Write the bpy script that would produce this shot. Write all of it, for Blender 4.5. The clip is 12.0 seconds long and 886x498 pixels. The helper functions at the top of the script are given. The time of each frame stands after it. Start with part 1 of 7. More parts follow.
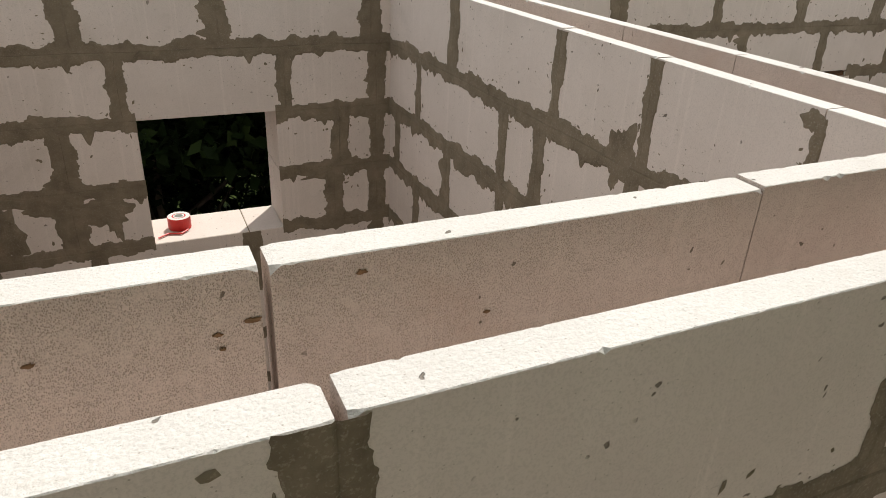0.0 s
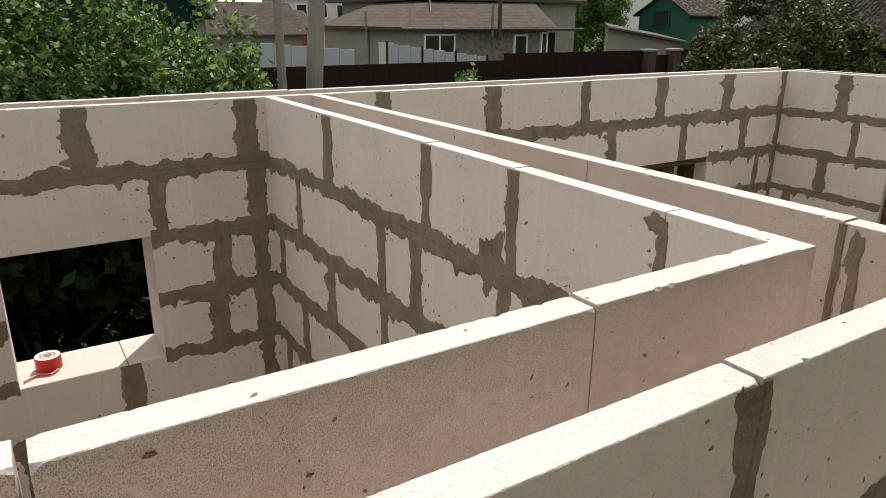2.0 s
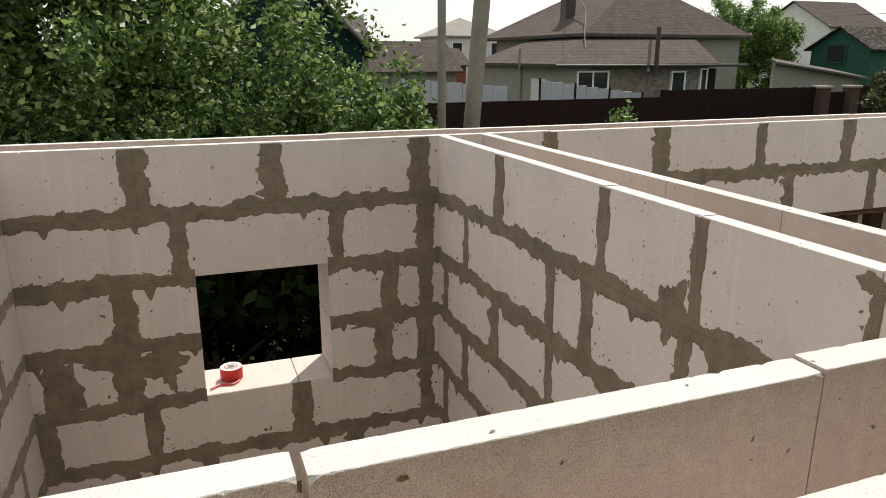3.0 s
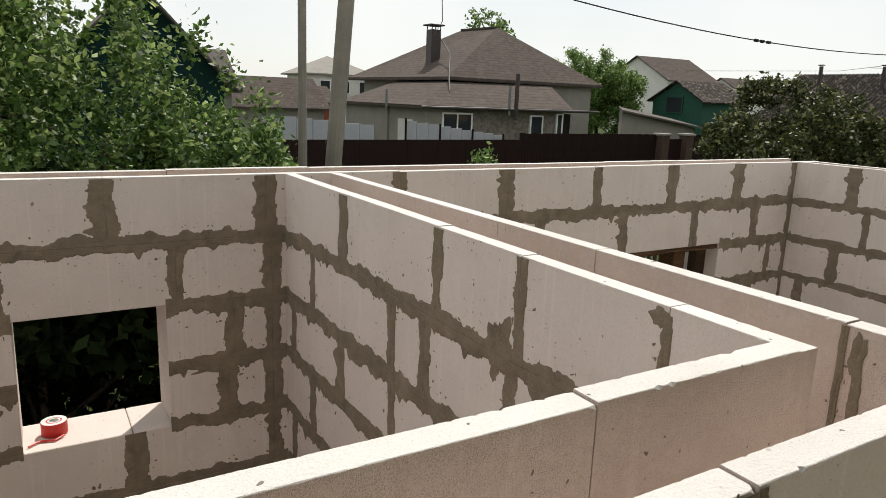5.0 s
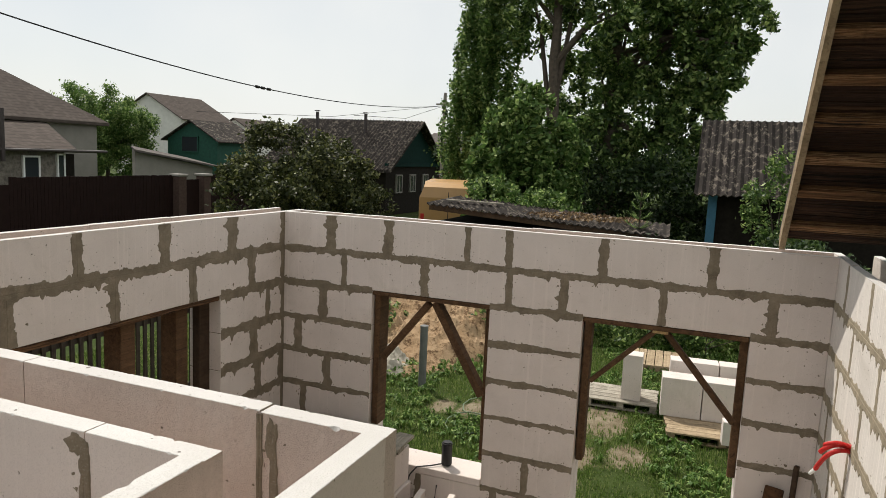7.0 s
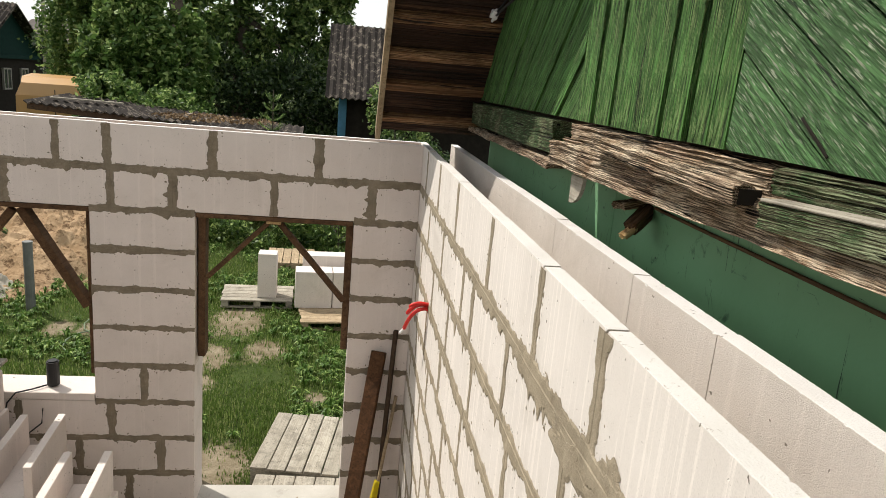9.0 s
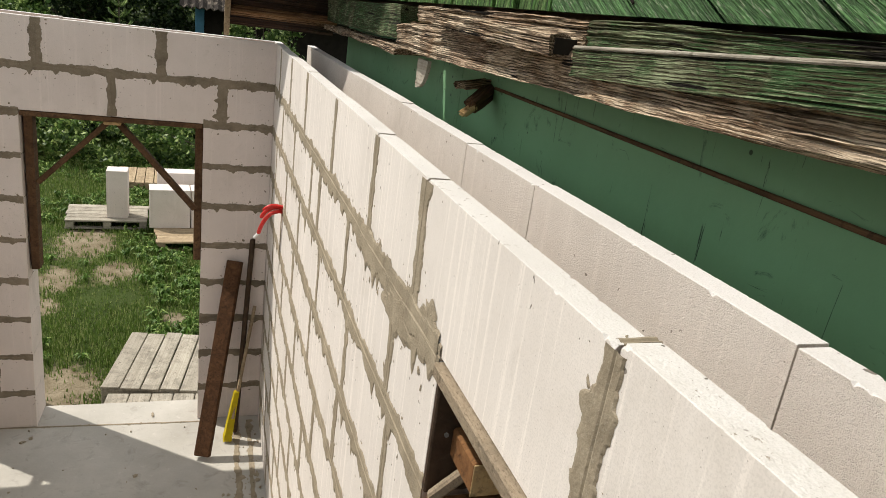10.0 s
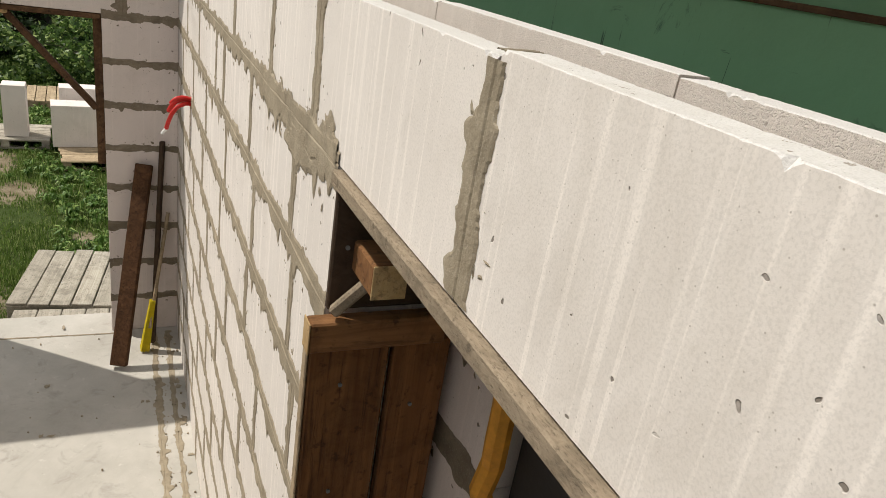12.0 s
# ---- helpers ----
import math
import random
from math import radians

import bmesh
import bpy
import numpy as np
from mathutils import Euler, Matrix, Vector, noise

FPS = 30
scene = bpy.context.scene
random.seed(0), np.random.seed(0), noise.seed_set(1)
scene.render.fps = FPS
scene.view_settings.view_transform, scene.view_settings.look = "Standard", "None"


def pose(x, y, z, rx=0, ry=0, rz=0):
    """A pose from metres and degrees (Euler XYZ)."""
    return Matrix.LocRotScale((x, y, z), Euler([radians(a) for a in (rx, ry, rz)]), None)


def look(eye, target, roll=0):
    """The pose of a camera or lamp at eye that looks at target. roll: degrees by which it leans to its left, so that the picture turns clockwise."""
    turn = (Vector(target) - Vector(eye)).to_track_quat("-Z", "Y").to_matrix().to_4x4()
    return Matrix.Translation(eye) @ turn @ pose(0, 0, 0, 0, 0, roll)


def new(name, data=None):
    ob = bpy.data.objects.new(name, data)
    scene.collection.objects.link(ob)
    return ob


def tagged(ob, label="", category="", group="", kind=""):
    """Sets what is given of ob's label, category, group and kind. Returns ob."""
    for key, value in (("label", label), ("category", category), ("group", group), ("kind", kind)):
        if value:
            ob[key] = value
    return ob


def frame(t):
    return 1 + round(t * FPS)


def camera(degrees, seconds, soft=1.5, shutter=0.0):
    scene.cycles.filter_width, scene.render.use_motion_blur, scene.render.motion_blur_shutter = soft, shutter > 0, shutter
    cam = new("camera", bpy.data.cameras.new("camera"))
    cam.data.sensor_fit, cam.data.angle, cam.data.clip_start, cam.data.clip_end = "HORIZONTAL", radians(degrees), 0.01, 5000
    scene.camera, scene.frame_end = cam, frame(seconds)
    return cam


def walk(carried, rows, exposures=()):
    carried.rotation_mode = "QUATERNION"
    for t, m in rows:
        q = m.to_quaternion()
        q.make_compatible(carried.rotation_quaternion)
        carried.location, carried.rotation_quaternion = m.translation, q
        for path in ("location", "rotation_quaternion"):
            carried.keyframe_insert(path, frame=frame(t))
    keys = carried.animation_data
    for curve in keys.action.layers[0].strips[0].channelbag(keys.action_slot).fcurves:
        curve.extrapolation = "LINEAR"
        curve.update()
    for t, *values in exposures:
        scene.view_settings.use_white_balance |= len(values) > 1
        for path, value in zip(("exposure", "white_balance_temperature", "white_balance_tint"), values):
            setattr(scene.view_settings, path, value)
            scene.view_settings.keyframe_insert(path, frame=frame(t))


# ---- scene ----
cam = camera(65.1, 12.0, soft=0.6)
PATH = [
    (0, (0.42, 2.251, 2.764), (1.181, 3.872, 1.873), 2.6),
    (0.5, (0.484, 2.256, 2.754), (1.384, 3.804, 1.863), 1.5),
    (1, (0.543, 2.237, 2.765), (1.646, 3.726, 2.015), 2.0),
    (1.5, (0.563, 2.234, 2.773), (1.725, 3.711, 2.089), 2.0),
    (2, (0.524, 2.254, 2.794), (1.545, 3.856, 2.167), 0.5),
    (2.5, (0.482, 2.271, 2.804), (1.322, 3.993, 2.23), 0.2),
    (2.7, (0.461, 2.271, 2.811), (1.222, 4.033, 2.251), 0.0),
    (4.3, (0.403, 2.258, 2.822), (0.949, 4.122, 2.347), 0.6),
    (4.5, (0.443, 2.262, 2.822), (1.087, 4.097, 2.356), 0.8),
    (5, (0.514, 2.231, 2.825), (1.53, 3.9, 2.4), 2.2),
    (5.5, (0.574, 2.191, 2.826), (1.894, 3.636, 2.414), 3.0),
    (6, (0.621, 2.165, 2.827), (2.125, 3.414, 2.406), 2.4),
    (6.5, (0.641, 2.134, 2.919), (2.34, 3.125, 2.555), 1.6),
    (7, (0.654, 2.103, 2.951), (2.503, 2.816, 2.684), 2.6),
    (7.2, (0.663, 2.082, 2.951), (2.543, 2.714, 2.689), 2.6),
    (8.8, (0.615, 1.923, 2.923), (2.559, 1.74, 2.49), 3.9),
    (9, (0.632, 1.894, 2.887), (2.557, 1.611, 2.422), 5.0),
    (9.5, (0.614, 1.849, 2.819), (2.472, 1.336, 2.283), 6.8),
    (10, (0.589, 1.798, 2.761), (2.378, 1.156, 2.138), 7.8),
    (10.5, (0.57, 1.759, 2.706), (2.299, 1.041, 2.003), 7.9),
    (11, (0.548, 1.768, 2.648), (2.265, 1.043, 1.922), 8.4),
    (11.5, (0.513, 1.775, 2.61), (2.189, 0.951, 1.894), 9.1),
    (12, (0.519, 1.746, 2.572), (2.167, 0.915, 1.804), 9.5),
]
walk(cam, [(t, look(eye, target, roll)) for t, eye, target, roll in PATH],
     exposures=[(0.0, -0.20), (1.5, -0.14), (2.7, -0.10), (4.5, -0.14), (5.5, -0.24), (7.0, -0.30), (9.0, 0.0), (10.5, -0.16), (12.0, -0.23)])


# ---- light ----
SUN_DIR = Vector((0.60 * math.cos(radians(55)), 0.80 * math.cos(radians(55)), math.sin(radians(55))))
world = bpy.data.worlds.new("sky")
scene.world = world
world.use_nodes = True
wn, wl = world.node_tree.nodes, world.node_tree.links
sky = wn.new("ShaderNodeTexSky")
sky.sky_type = "NISHITA"
sky.sun_disc = False
sky.sun_elevation = radians(55)
sky.sun_rotation = math.atan2(0.60, 0.80)
sky.air_density, sky.dust_density, sky.ozone_density = 1.0, 1.0, 1.0
# thin bright haze over the blue
haze = wn.new("ShaderNodeMix")
haze.data_type = "RGBA"
haze.inputs[0].default_value = 0.80
haze.inputs[7].default_value = (10.3, 10.4, 10.1, 1)
wl.new(sky.outputs["Color"], haze.inputs[6])
veil = wn.new("ShaderNodeTexNoise")            # thin uneven cloud
veil.inputs["Scale"].default_value, veil.inputs["Detail"].default_value = 2.6, 5.0
span = wn.new("ShaderNodeMapRange")
span.inputs["From Min"].default_value, span.inputs["From Max"].default_value = 0.35, 0.65
span.inputs["To Min"].default_value, span.inputs["To Max"].default_value = 0.68, 0.90
wl.new(wn.new("ShaderNodeTexCoord").outputs["Generated"], veil.inputs["Vector"])
wl.new(veil.outputs["Fac"], span.inputs["Value"])
wl.new(span.outputs["Result"], haze.inputs[0])
wn["Background"].inputs["Strength"].default_value = 0.11
wl.new(haze.outputs[2], wn["Background"].inputs["Color"])
sun = new("sun", bpy.data.lights.new("sun", "SUN"))
sun.data.energy, sun.data.angle, sun.data.color = 4.9, radians(0.6), (1.0, 0.94, 0.85)
sun.matrix_world = look(tuple(SUN_DIR * 30), (0, 0, 0))

# ---- materials ----


class Mat:
    """A small builder round one node material."""

    def __init__(self, name, rough=0.9, metal=0.0, spec=0.3):
        self.m = bpy.data.materials.new(name)
        self.m.use_nodes = True
        self.n, self.l = self.m.node_tree.nodes, self.m.node_tree.links
        self.b = self.n["Principled BSDF"]
        self.b.inputs["Roughness"].default_value = rough
        self.b.inputs["Metallic"].default_value = metal
        self.b.inputs["Specular IOR Level"].default_value = spec
        self.co = self.n.new("ShaderNodeTexCoord").outputs["Object"]
        self.height = None

    def world_coords(self):
        self.co = self.n.new("ShaderNodeNewGeometry").outputs["Position"]
        return self

    def mapped(self, scale=(1, 1, 1), rot=(0, 0, 0)):
        k = self.n.new("ShaderNodeMapping")
        k.inputs["Scale"].default_value = scale
        k.inputs["Rotation"].default_value = rot
        self.l.new(self.co, k.inputs["Vector"])
        self.co = k.outputs["Vector"]
        return self

    def noise(self, scale, detail=4, rough=0.6, dist=0.0):
        k = self.n.new("ShaderNodeTexNoise")
        k.inputs["Scale"].default_value, k.inputs["Detail"].default_value = scale, detail
        k.inputs["Roughness"].default_value, k.inputs["Distortion"].default_value = rough, dist
        self.l.new(self.co, k.inputs["Vector"])
        return k.outputs["Fac"]

    def voronoi(self, scale, feature="F1"):
        k = self.n.new("ShaderNodeTexVoronoi")
        k.feature = feature
        k.inputs["Scale"].default_value = scale
        self.l.new(self.co, k.inputs["Vector"])
        return k.outputs["Distance"]

    def wave(self, scale, distortion=2.0, direction="X", detail=2):
        k = self.n.new("ShaderNodeTexWave")
        k.bands_direction = direction
        k.inputs["Scale"].default_value, k.inputs["Distortion"].default_value = scale, distortion
        k.inputs["Detail"].default_value = detail
        self.l.new(self.co, k.inputs["Vector"])
        return k.outputs["Fac"]

    def random(self):
        return self.n.new("ShaderNodeObjectInfo").outputs["Random"]

    def island(self):
        return self.n.new("ShaderNodeNewGeometry").outputs["Random Per Island"]

    def ramp(self, fac, *stops):
        k = self.n.new("ShaderNodeValToRGB")
        e = k.color_ramp.elements
        while len(e) < len(stops):
            e.new(0.5)
        for el, (p, c) in zip(e, stops):
            el.position = p
            el.color = (c, c, c, 1) if isinstance(c, (int, float)) else (*c, 1)
        self.l.new(fac, k.inputs["Fac"])
        return k.outputs["Color"]

    def mix(self, fac, a, b, mode="MIX"):
        k = self.n.new("ShaderNodeMix")
        k.data_type, k.blend_type = "RGBA", mode
        for sock, v in ((k.inputs[0], fac), (k.inputs[6], a), (k.inputs[7], b)):
            if isinstance(v, bpy.types.NodeSocket):
                self.l.new(v, sock)
            elif isinstance(v, (int, float)):
                sock.default_value = v if sock == k.inputs[0] else (v, v, v, 1)
            else:
                sock.default_value = (*v, 1)
        return k.outputs[2]

    def math(self, op, a, b=0.0):
        k = self.n.new("ShaderNodeMath")
        k.operation = op
        for sock, v in ((k.inputs[0], a), (k.inputs[1], b)):
            if isinstance(v, bpy.types.NodeSocket):
                self.l.new(v, sock)
            else:
                sock.default_value = v
        return k.outputs[0]

    def color(self, c):
        if isinstance(c, bpy.types.NodeSocket):
            self.l.new(c, self.b.inputs["Base Color"])
        else:
            self.b.inputs["Base Color"].default_value = (*c, 1)
        return self

    def rough(self, r):
        self.l.new(r, self.b.inputs["Roughness"])
        return self

    def bump(self, height, strength=0.5, distance=0.004):
        k = self.n.new("ShaderNodeBump")
        k.inputs["Strength"].default_value, k.inputs["Distance"].default_value = strength, distance
        self.l.new(height, k.inputs["Height"])
        if self.height:
            self.l.new(self.height, k.inputs["Normal"])
        self.height = k.outputs["Normal"]
        self.l.new(self.height, self.b.inputs["Normal"])
        return self


def block_material(name, light, dark, porous, trickle=0.22, grit=0.10):
    """Aerated concrete: smooth cast faces with pits and pale runs, or sawn faces full of pores."""
    k = Mat(name, 0.95, spec=0.15).world_coords()
    base = k.mix(k.ramp(k.noise(3.2, 6, 0.65), (0.32, 0.0), (0.68, 1.0)), dark, light)
    base = k.mix(k.math("MULTIPLY", k.random(), 0.25), base, tuple(x * 0.84 for x in light))
    plain_co = k.co
    k.mapped((66, 66, 0.8))
    runs = k.ramp(k.noise(1.0, 3, 0.55, 0.3), (0.61 - 0.11 * trickle, 0.0), (0.67 - 0.11 * trickle, 1.0))
    base = k.mix(k.math("MULTIPLY", runs, trickle), base, tuple(min(1, x * 1.16) for x in light))
    k.co = plain_co
    warp = k.n.new("ShaderNodeTexNoise")
    warp.inputs["Scale"].default_value, warp.inputs["Detail"].default_value = 38, 3
    k.l.new(k.co, warp.inputs["Vector"])
    add = k.n.new("ShaderNodeVectorMath")
    add.operation = "MULTIPLY_ADD"
    add.inputs[1].default_value = (0.03, 0.03, 0.03)
    k.l.new(warp.outputs["Color"], add.inputs[0])
    k.l.new(k.co, add.inputs[2])
    k.co = add.outputs[0]
    big = k.math("MULTIPLY", k.ramp(k.voronoi(11), (0.0, 1.0), (0.045, 1.0), (0.058, 0.0)), k.ramp(k.noise(5, 2), (0.46, 0.0), (0.50, 1.0)))
    small = k.math("MULTIPLY", k.ramp(k.voronoi(34), (0.0, 1.0), (0.075, 1.0), (0.10, 0.0)), k.ramp(k.noise(11, 3), (0.45, 0.0), (0.53, 1.0)))
    k.co = plain_co
    if porous:
        big = k.math("MULTIPLY", big, 0.25)
    pit = k.math("MAXIMUM", big, small)
    fine = k.noise(420, 3, 0.7)
    base = k.mix(k.ramp(fine, (0.40, 0.30), (0.52, 0.0)), base, tuple(x * 0.72 for x in dark))
    if porous:
        k.mapped((1, 1, 0.6))
        pore = k.ramp(k.voronoi(800), (0.12, 1.0), (0.55, 0.0))
        k.co = plain_co
        pore = k.math("MULTIPLY", pore, k.ramp(k.noise(90, 3), (0.32, 0.3), (0.52, 1.0)))
        base = k.mix(k.math("MULTIPLY", pore, 0.80 * porous), base, (0.25, 0.205, 0.155))
        rust = k.ramp(k.noise(2.3, 5, 0.7, 0.8), (0.56, 0.0), (0.72, 1.0))
        base = k.mix(k.math("MULTIPLY", rust, 0.35 if porous > 0.7 else 0.12), base, (0.52, 0.37, 0.29))
        pit = k.math("MAXIMUM", k.math("MULTIPLY", pit, 0.8), k.math("MULTIPLY", pore, 0.45))
    else:
        speck = k.ramp(k.voronoi(120), (0.07, 1.0), (0.10, 0.0))
        base = k.mix(k.math("MULTIPLY", speck, 0.6), base, (0.30, 0.26, 0.21))
    if porous < 0.5 and trickle < 0.4:          # scattered scrapes and dirt
        k.mapped((1, 1, 2.2))
        fleck = k.math("MULTIPLY", k.ramp(k.noise(75, 4, 0.65), (0.645, 0.0), (0.675, 1.0)), k.ramp(k.noise(2.4, 3), (0.50, 0.0), (0.60, 1.0)))
        k.co = plain_co
        base = k.mix(k.math("MULTIPLY", fleck, 0.8), base, (0.24, 0.195, 0.145))
    base = k.mix(k.math("MULTIPLY", k.math("MAXIMUM", big, small), 0.85), base, (0.13, 0.105, 0.08))
    stain = k.ramp(k.noise(1.4, 7, 0.72, 1.5), (0.55, 0.0), (0.78, 1.0))
    base = k.mix(k.math("MULTIPLY", stain, 0.42), base, (0.42, 0.37, 0.31))
    scuff = k.ramp(k.noise(7, 8, 0.8, 2.0), (0.60, 0.0), (0.70, 1.0))
    base = k.mix(k.math("MULTIPLY", scuff, 0.35), base, (0.47, 0.42, 0.36))
    k.color(base)
    k.bump(k.math("SUBTRACT", 1.0, pit), 0.7, 0.003)
    k.bump(k.noise(230, 4), grit, 0.0018)
    k.bump(k.noise(14, 4), 0.10 if porous else 0.025, 0.004)
    return k.m


M_BLOCK = block_material("aerated_concrete", (0.742, 0.662, 0.616), (0.655, 0.582, 0.536), 0.0)
M_TOP = block_material("aerated_concrete_edge", (0.71, 0.685, 0.662), (0.60, 0.572, 0.545), 0.0, 0.0, 1.0)
M_BLOCK_RUN = block_material("aerated_concrete_with_runs", (0.76, 0.708, 0.655), (0.675, 0.625, 0.575), 0.0, 0.55)
M_PLATE = block_material("aerated_concrete_sawn", (0.69, 0.585, 0.525), (0.59, 0.49, 0.435), 0.95, 0.22, 0.6)
M_PLATE_PALE = block_material("aerated_concrete_sawn_pale", (0.70, 0.635, 0.575), (0.60, 0.54, 0.485), 0.5, 0.22, 0.7)


def mortar_material(name, a, b):
    k = Mat(name, 0.92, spec=0.2).world_coords()
    c = k.mix(k.ramp(k.noise(14, 6, 0.7), (0.3, 0.0), (0.7, 1.0)), a, b)
    c = k.mix(k.ramp(k.noise(4.5, 6, 0.75, 0.8), (0.52, 0.0), (0.70, 0.45)), c, tuple(x * 1.4 for x in b))
    c = k.mix(k.ramp(k.noise(6, 5, 0.7, 0.5), (0.58, 0.0), (0.70, 0.5)), c, tuple(x * 0.65 for x in a))
    c = k.mix(k.ramp(k.noise(300, 2), (0.55, 0.0), (0.7, 0.35)), c, (0.42, 0.38, 0.31))
    k.color(c)
    k.bump(k.noise(160, 3), 0.6, 0.002)
    k.bump(k.noise(22, 5, 0.7), 0.5, 0.006)
    return k.m


M_MORTAR = mortar_material("mortar_grey_brown", (0.148, 0.119, 0.084), (0.246, 0.203, 0.150))
# lighter mortar tone that holds the sunlight of the south and west walls
M_MORTAR_SUNLIT = mortar_material("mortar_sunlit", (0.225, 0.185, 0.128), (0.345, 0.292, 0.212))

# ---- mesh helpers ----


def obj(name, verts, faces, mat, parent=None, label="", smooth=False):
    me = bpy.data.meshes.new(name)
    me.from_pydata([tuple(v) for v in verts], [], faces)
    if mat:
        me.materials.append(mat)
    if smooth:
        me.shade_smooth()
    ob = new(name, me)
    if parent:
        ob.parent = parent
    if label:
        ob["label"] = label
    return ob


def part(name, bm, mat, parent=None, label="", smooth=False):
    me = bpy.data.meshes.new(name)
    bm.to_mesh(me)
    bm.free()
    if mat:
        me.materials.append(mat)
    if smooth:
        me.shade_smooth()
    ob = new(name, me)
    if parent:
        ob.parent = parent
    if label:
        ob["label"] = label
    return ob


def thing(name, label, category, at=(0, 0, 0), rz=0.0, group="", kind=""):
    ob = new(name)
    ob.matrix_world = pose(*at, 0, 0, rz)
    return tagged(ob, label, category, group, kind)


def add_box(bm, lo, hi, m=None, bevel=0.0, rng=None, jitter=0.0):
    lo, hi = Vector(lo), Vector(hi)
    vs = []
    for z in (lo.z, hi.z):
        for y in (lo.y, hi.y):
            for x in (lo.x, hi.x):
                p = Vector((x, y, z))
                if rng and jitter:
                    p += Vector((rng.uniform(-jitter, jitter), rng.uniform(-jitter, jitter), rng.uniform(-jitter, jitter)))
                vs.append(bm.verts.new(m @ p if m else p))
    fs = [bm.faces.new([vs[i] for i in q]) for q in ((0, 2, 3, 1), (4, 5, 7, 6), (0, 1, 5, 4), (2, 6, 7, 3), (0, 4, 6, 2), (1, 3, 7, 5))]
    if bevel:
        es = {e for f in fs for e in f.edges}
        bmesh.ops.bevel(bm, geom=list(es), offset=bevel, segments=1, affect="EDGES", profile=0.5)


def box_bm(lo, hi, bevel=0.0, m=None, jitter=0.0, rng=None):
    bm = bmesh.new()
    add_box(bm, lo, hi, m, bevel, rng, jitter)
    return bm


def beam_matrix(p, q, roll=0.0):
    """The pose of a beam whose x axis runs from p to q."""
    p, q = Vector(p), Vector(q)
    return Matrix.Translation(p) @ (q - p).to_track_quat("X", "Z").to_matrix().to_4x4() @ pose(0, 0, 0, roll, 0, 0)


def beam_bm(p, q, w, h, roll=0.0, bevel=0.004, cuts=0, rng=None, rag=0.0):
    n = (Vector(q) - Vector(p)).length
    bm = bmesh.new()
    add_box(bm, (0, -w / 2, -h / 2), (n, w / 2, h / 2), None, bevel)
    if cuts:
        es = [e for e in bm.edges if abs((e.verts[0].co - e.verts[1].co).x) > n * 0.7]
        bmesh.ops.subdivide_edges(bm, edges=es, cuts=cuts, use_grid_fill=True)
        for v in bm.verts:
            k = noise.noise_vector(v.co * 6 + Vector((rng.random() * 0.01, n * 7, w * 31)))
            v.co += k * rag
    bm.transform(beam_matrix(p, q, roll))
    return bm


def tube_bm(points, radius, sides=8, taper=1.0):
    bm = bmesh.new()
    pts = [Vector(p) for p in points]
    rings = []
    for i, p in enumerate(pts):
        d = (pts[min(i + 1, len(pts) - 1)] - pts[max(i - 1, 0)]).normalized()
        u = d.orthogonal().normalized() if abs(d.z) > 0.99 else d.cross(Vector((0, 0, 1))).normalized()
        w = d.cross(u)
        r = radius * (1 + (taper - 1) * i / max(1, len(pts) - 1))
        rings.append([bm.verts.new(p + (u * math.cos(a) + w * math.sin(a)) * r) for a in [2 * math.pi * j / sides for j in range(sides)]])
    for a, b in zip(rings, rings[1:]):
        for j in range(sides):
            bm.faces.new((a[j], a[(j + 1) % sides], b[(j + 1) % sides], b[j]))
    bm.faces.new(rings[0][::-1])
    bm.faces.new(rings[-1])
    return bm


# ---- walls of blocks ----
COURSE, TOP, THICK, PLATE = 0.25, 2.5, 0.25, 0.042
WALL_LABEL = "wall of pale aerated concrete blocks with smeared grey mortar joints"
_block_cache = {}


def block_mesh(length, depth, height, mat):
    """A block with softened edges, its base corner at the origin."""
    key = (round(length, 3), round(depth, 3), round(height, 3), mat.name)
    if key not in _block_cache:
        bm = box_bm((0.0015, 0, 0.0015), (length - 0.0015, depth, height - 0.0015), 0.003)
        me = bpy.data.meshes.new("block")
        bm.to_mesh(me)
        bm.free()
        me.materials.append(mat)
        _block_cache[key] = me
    return _block_cache[key]


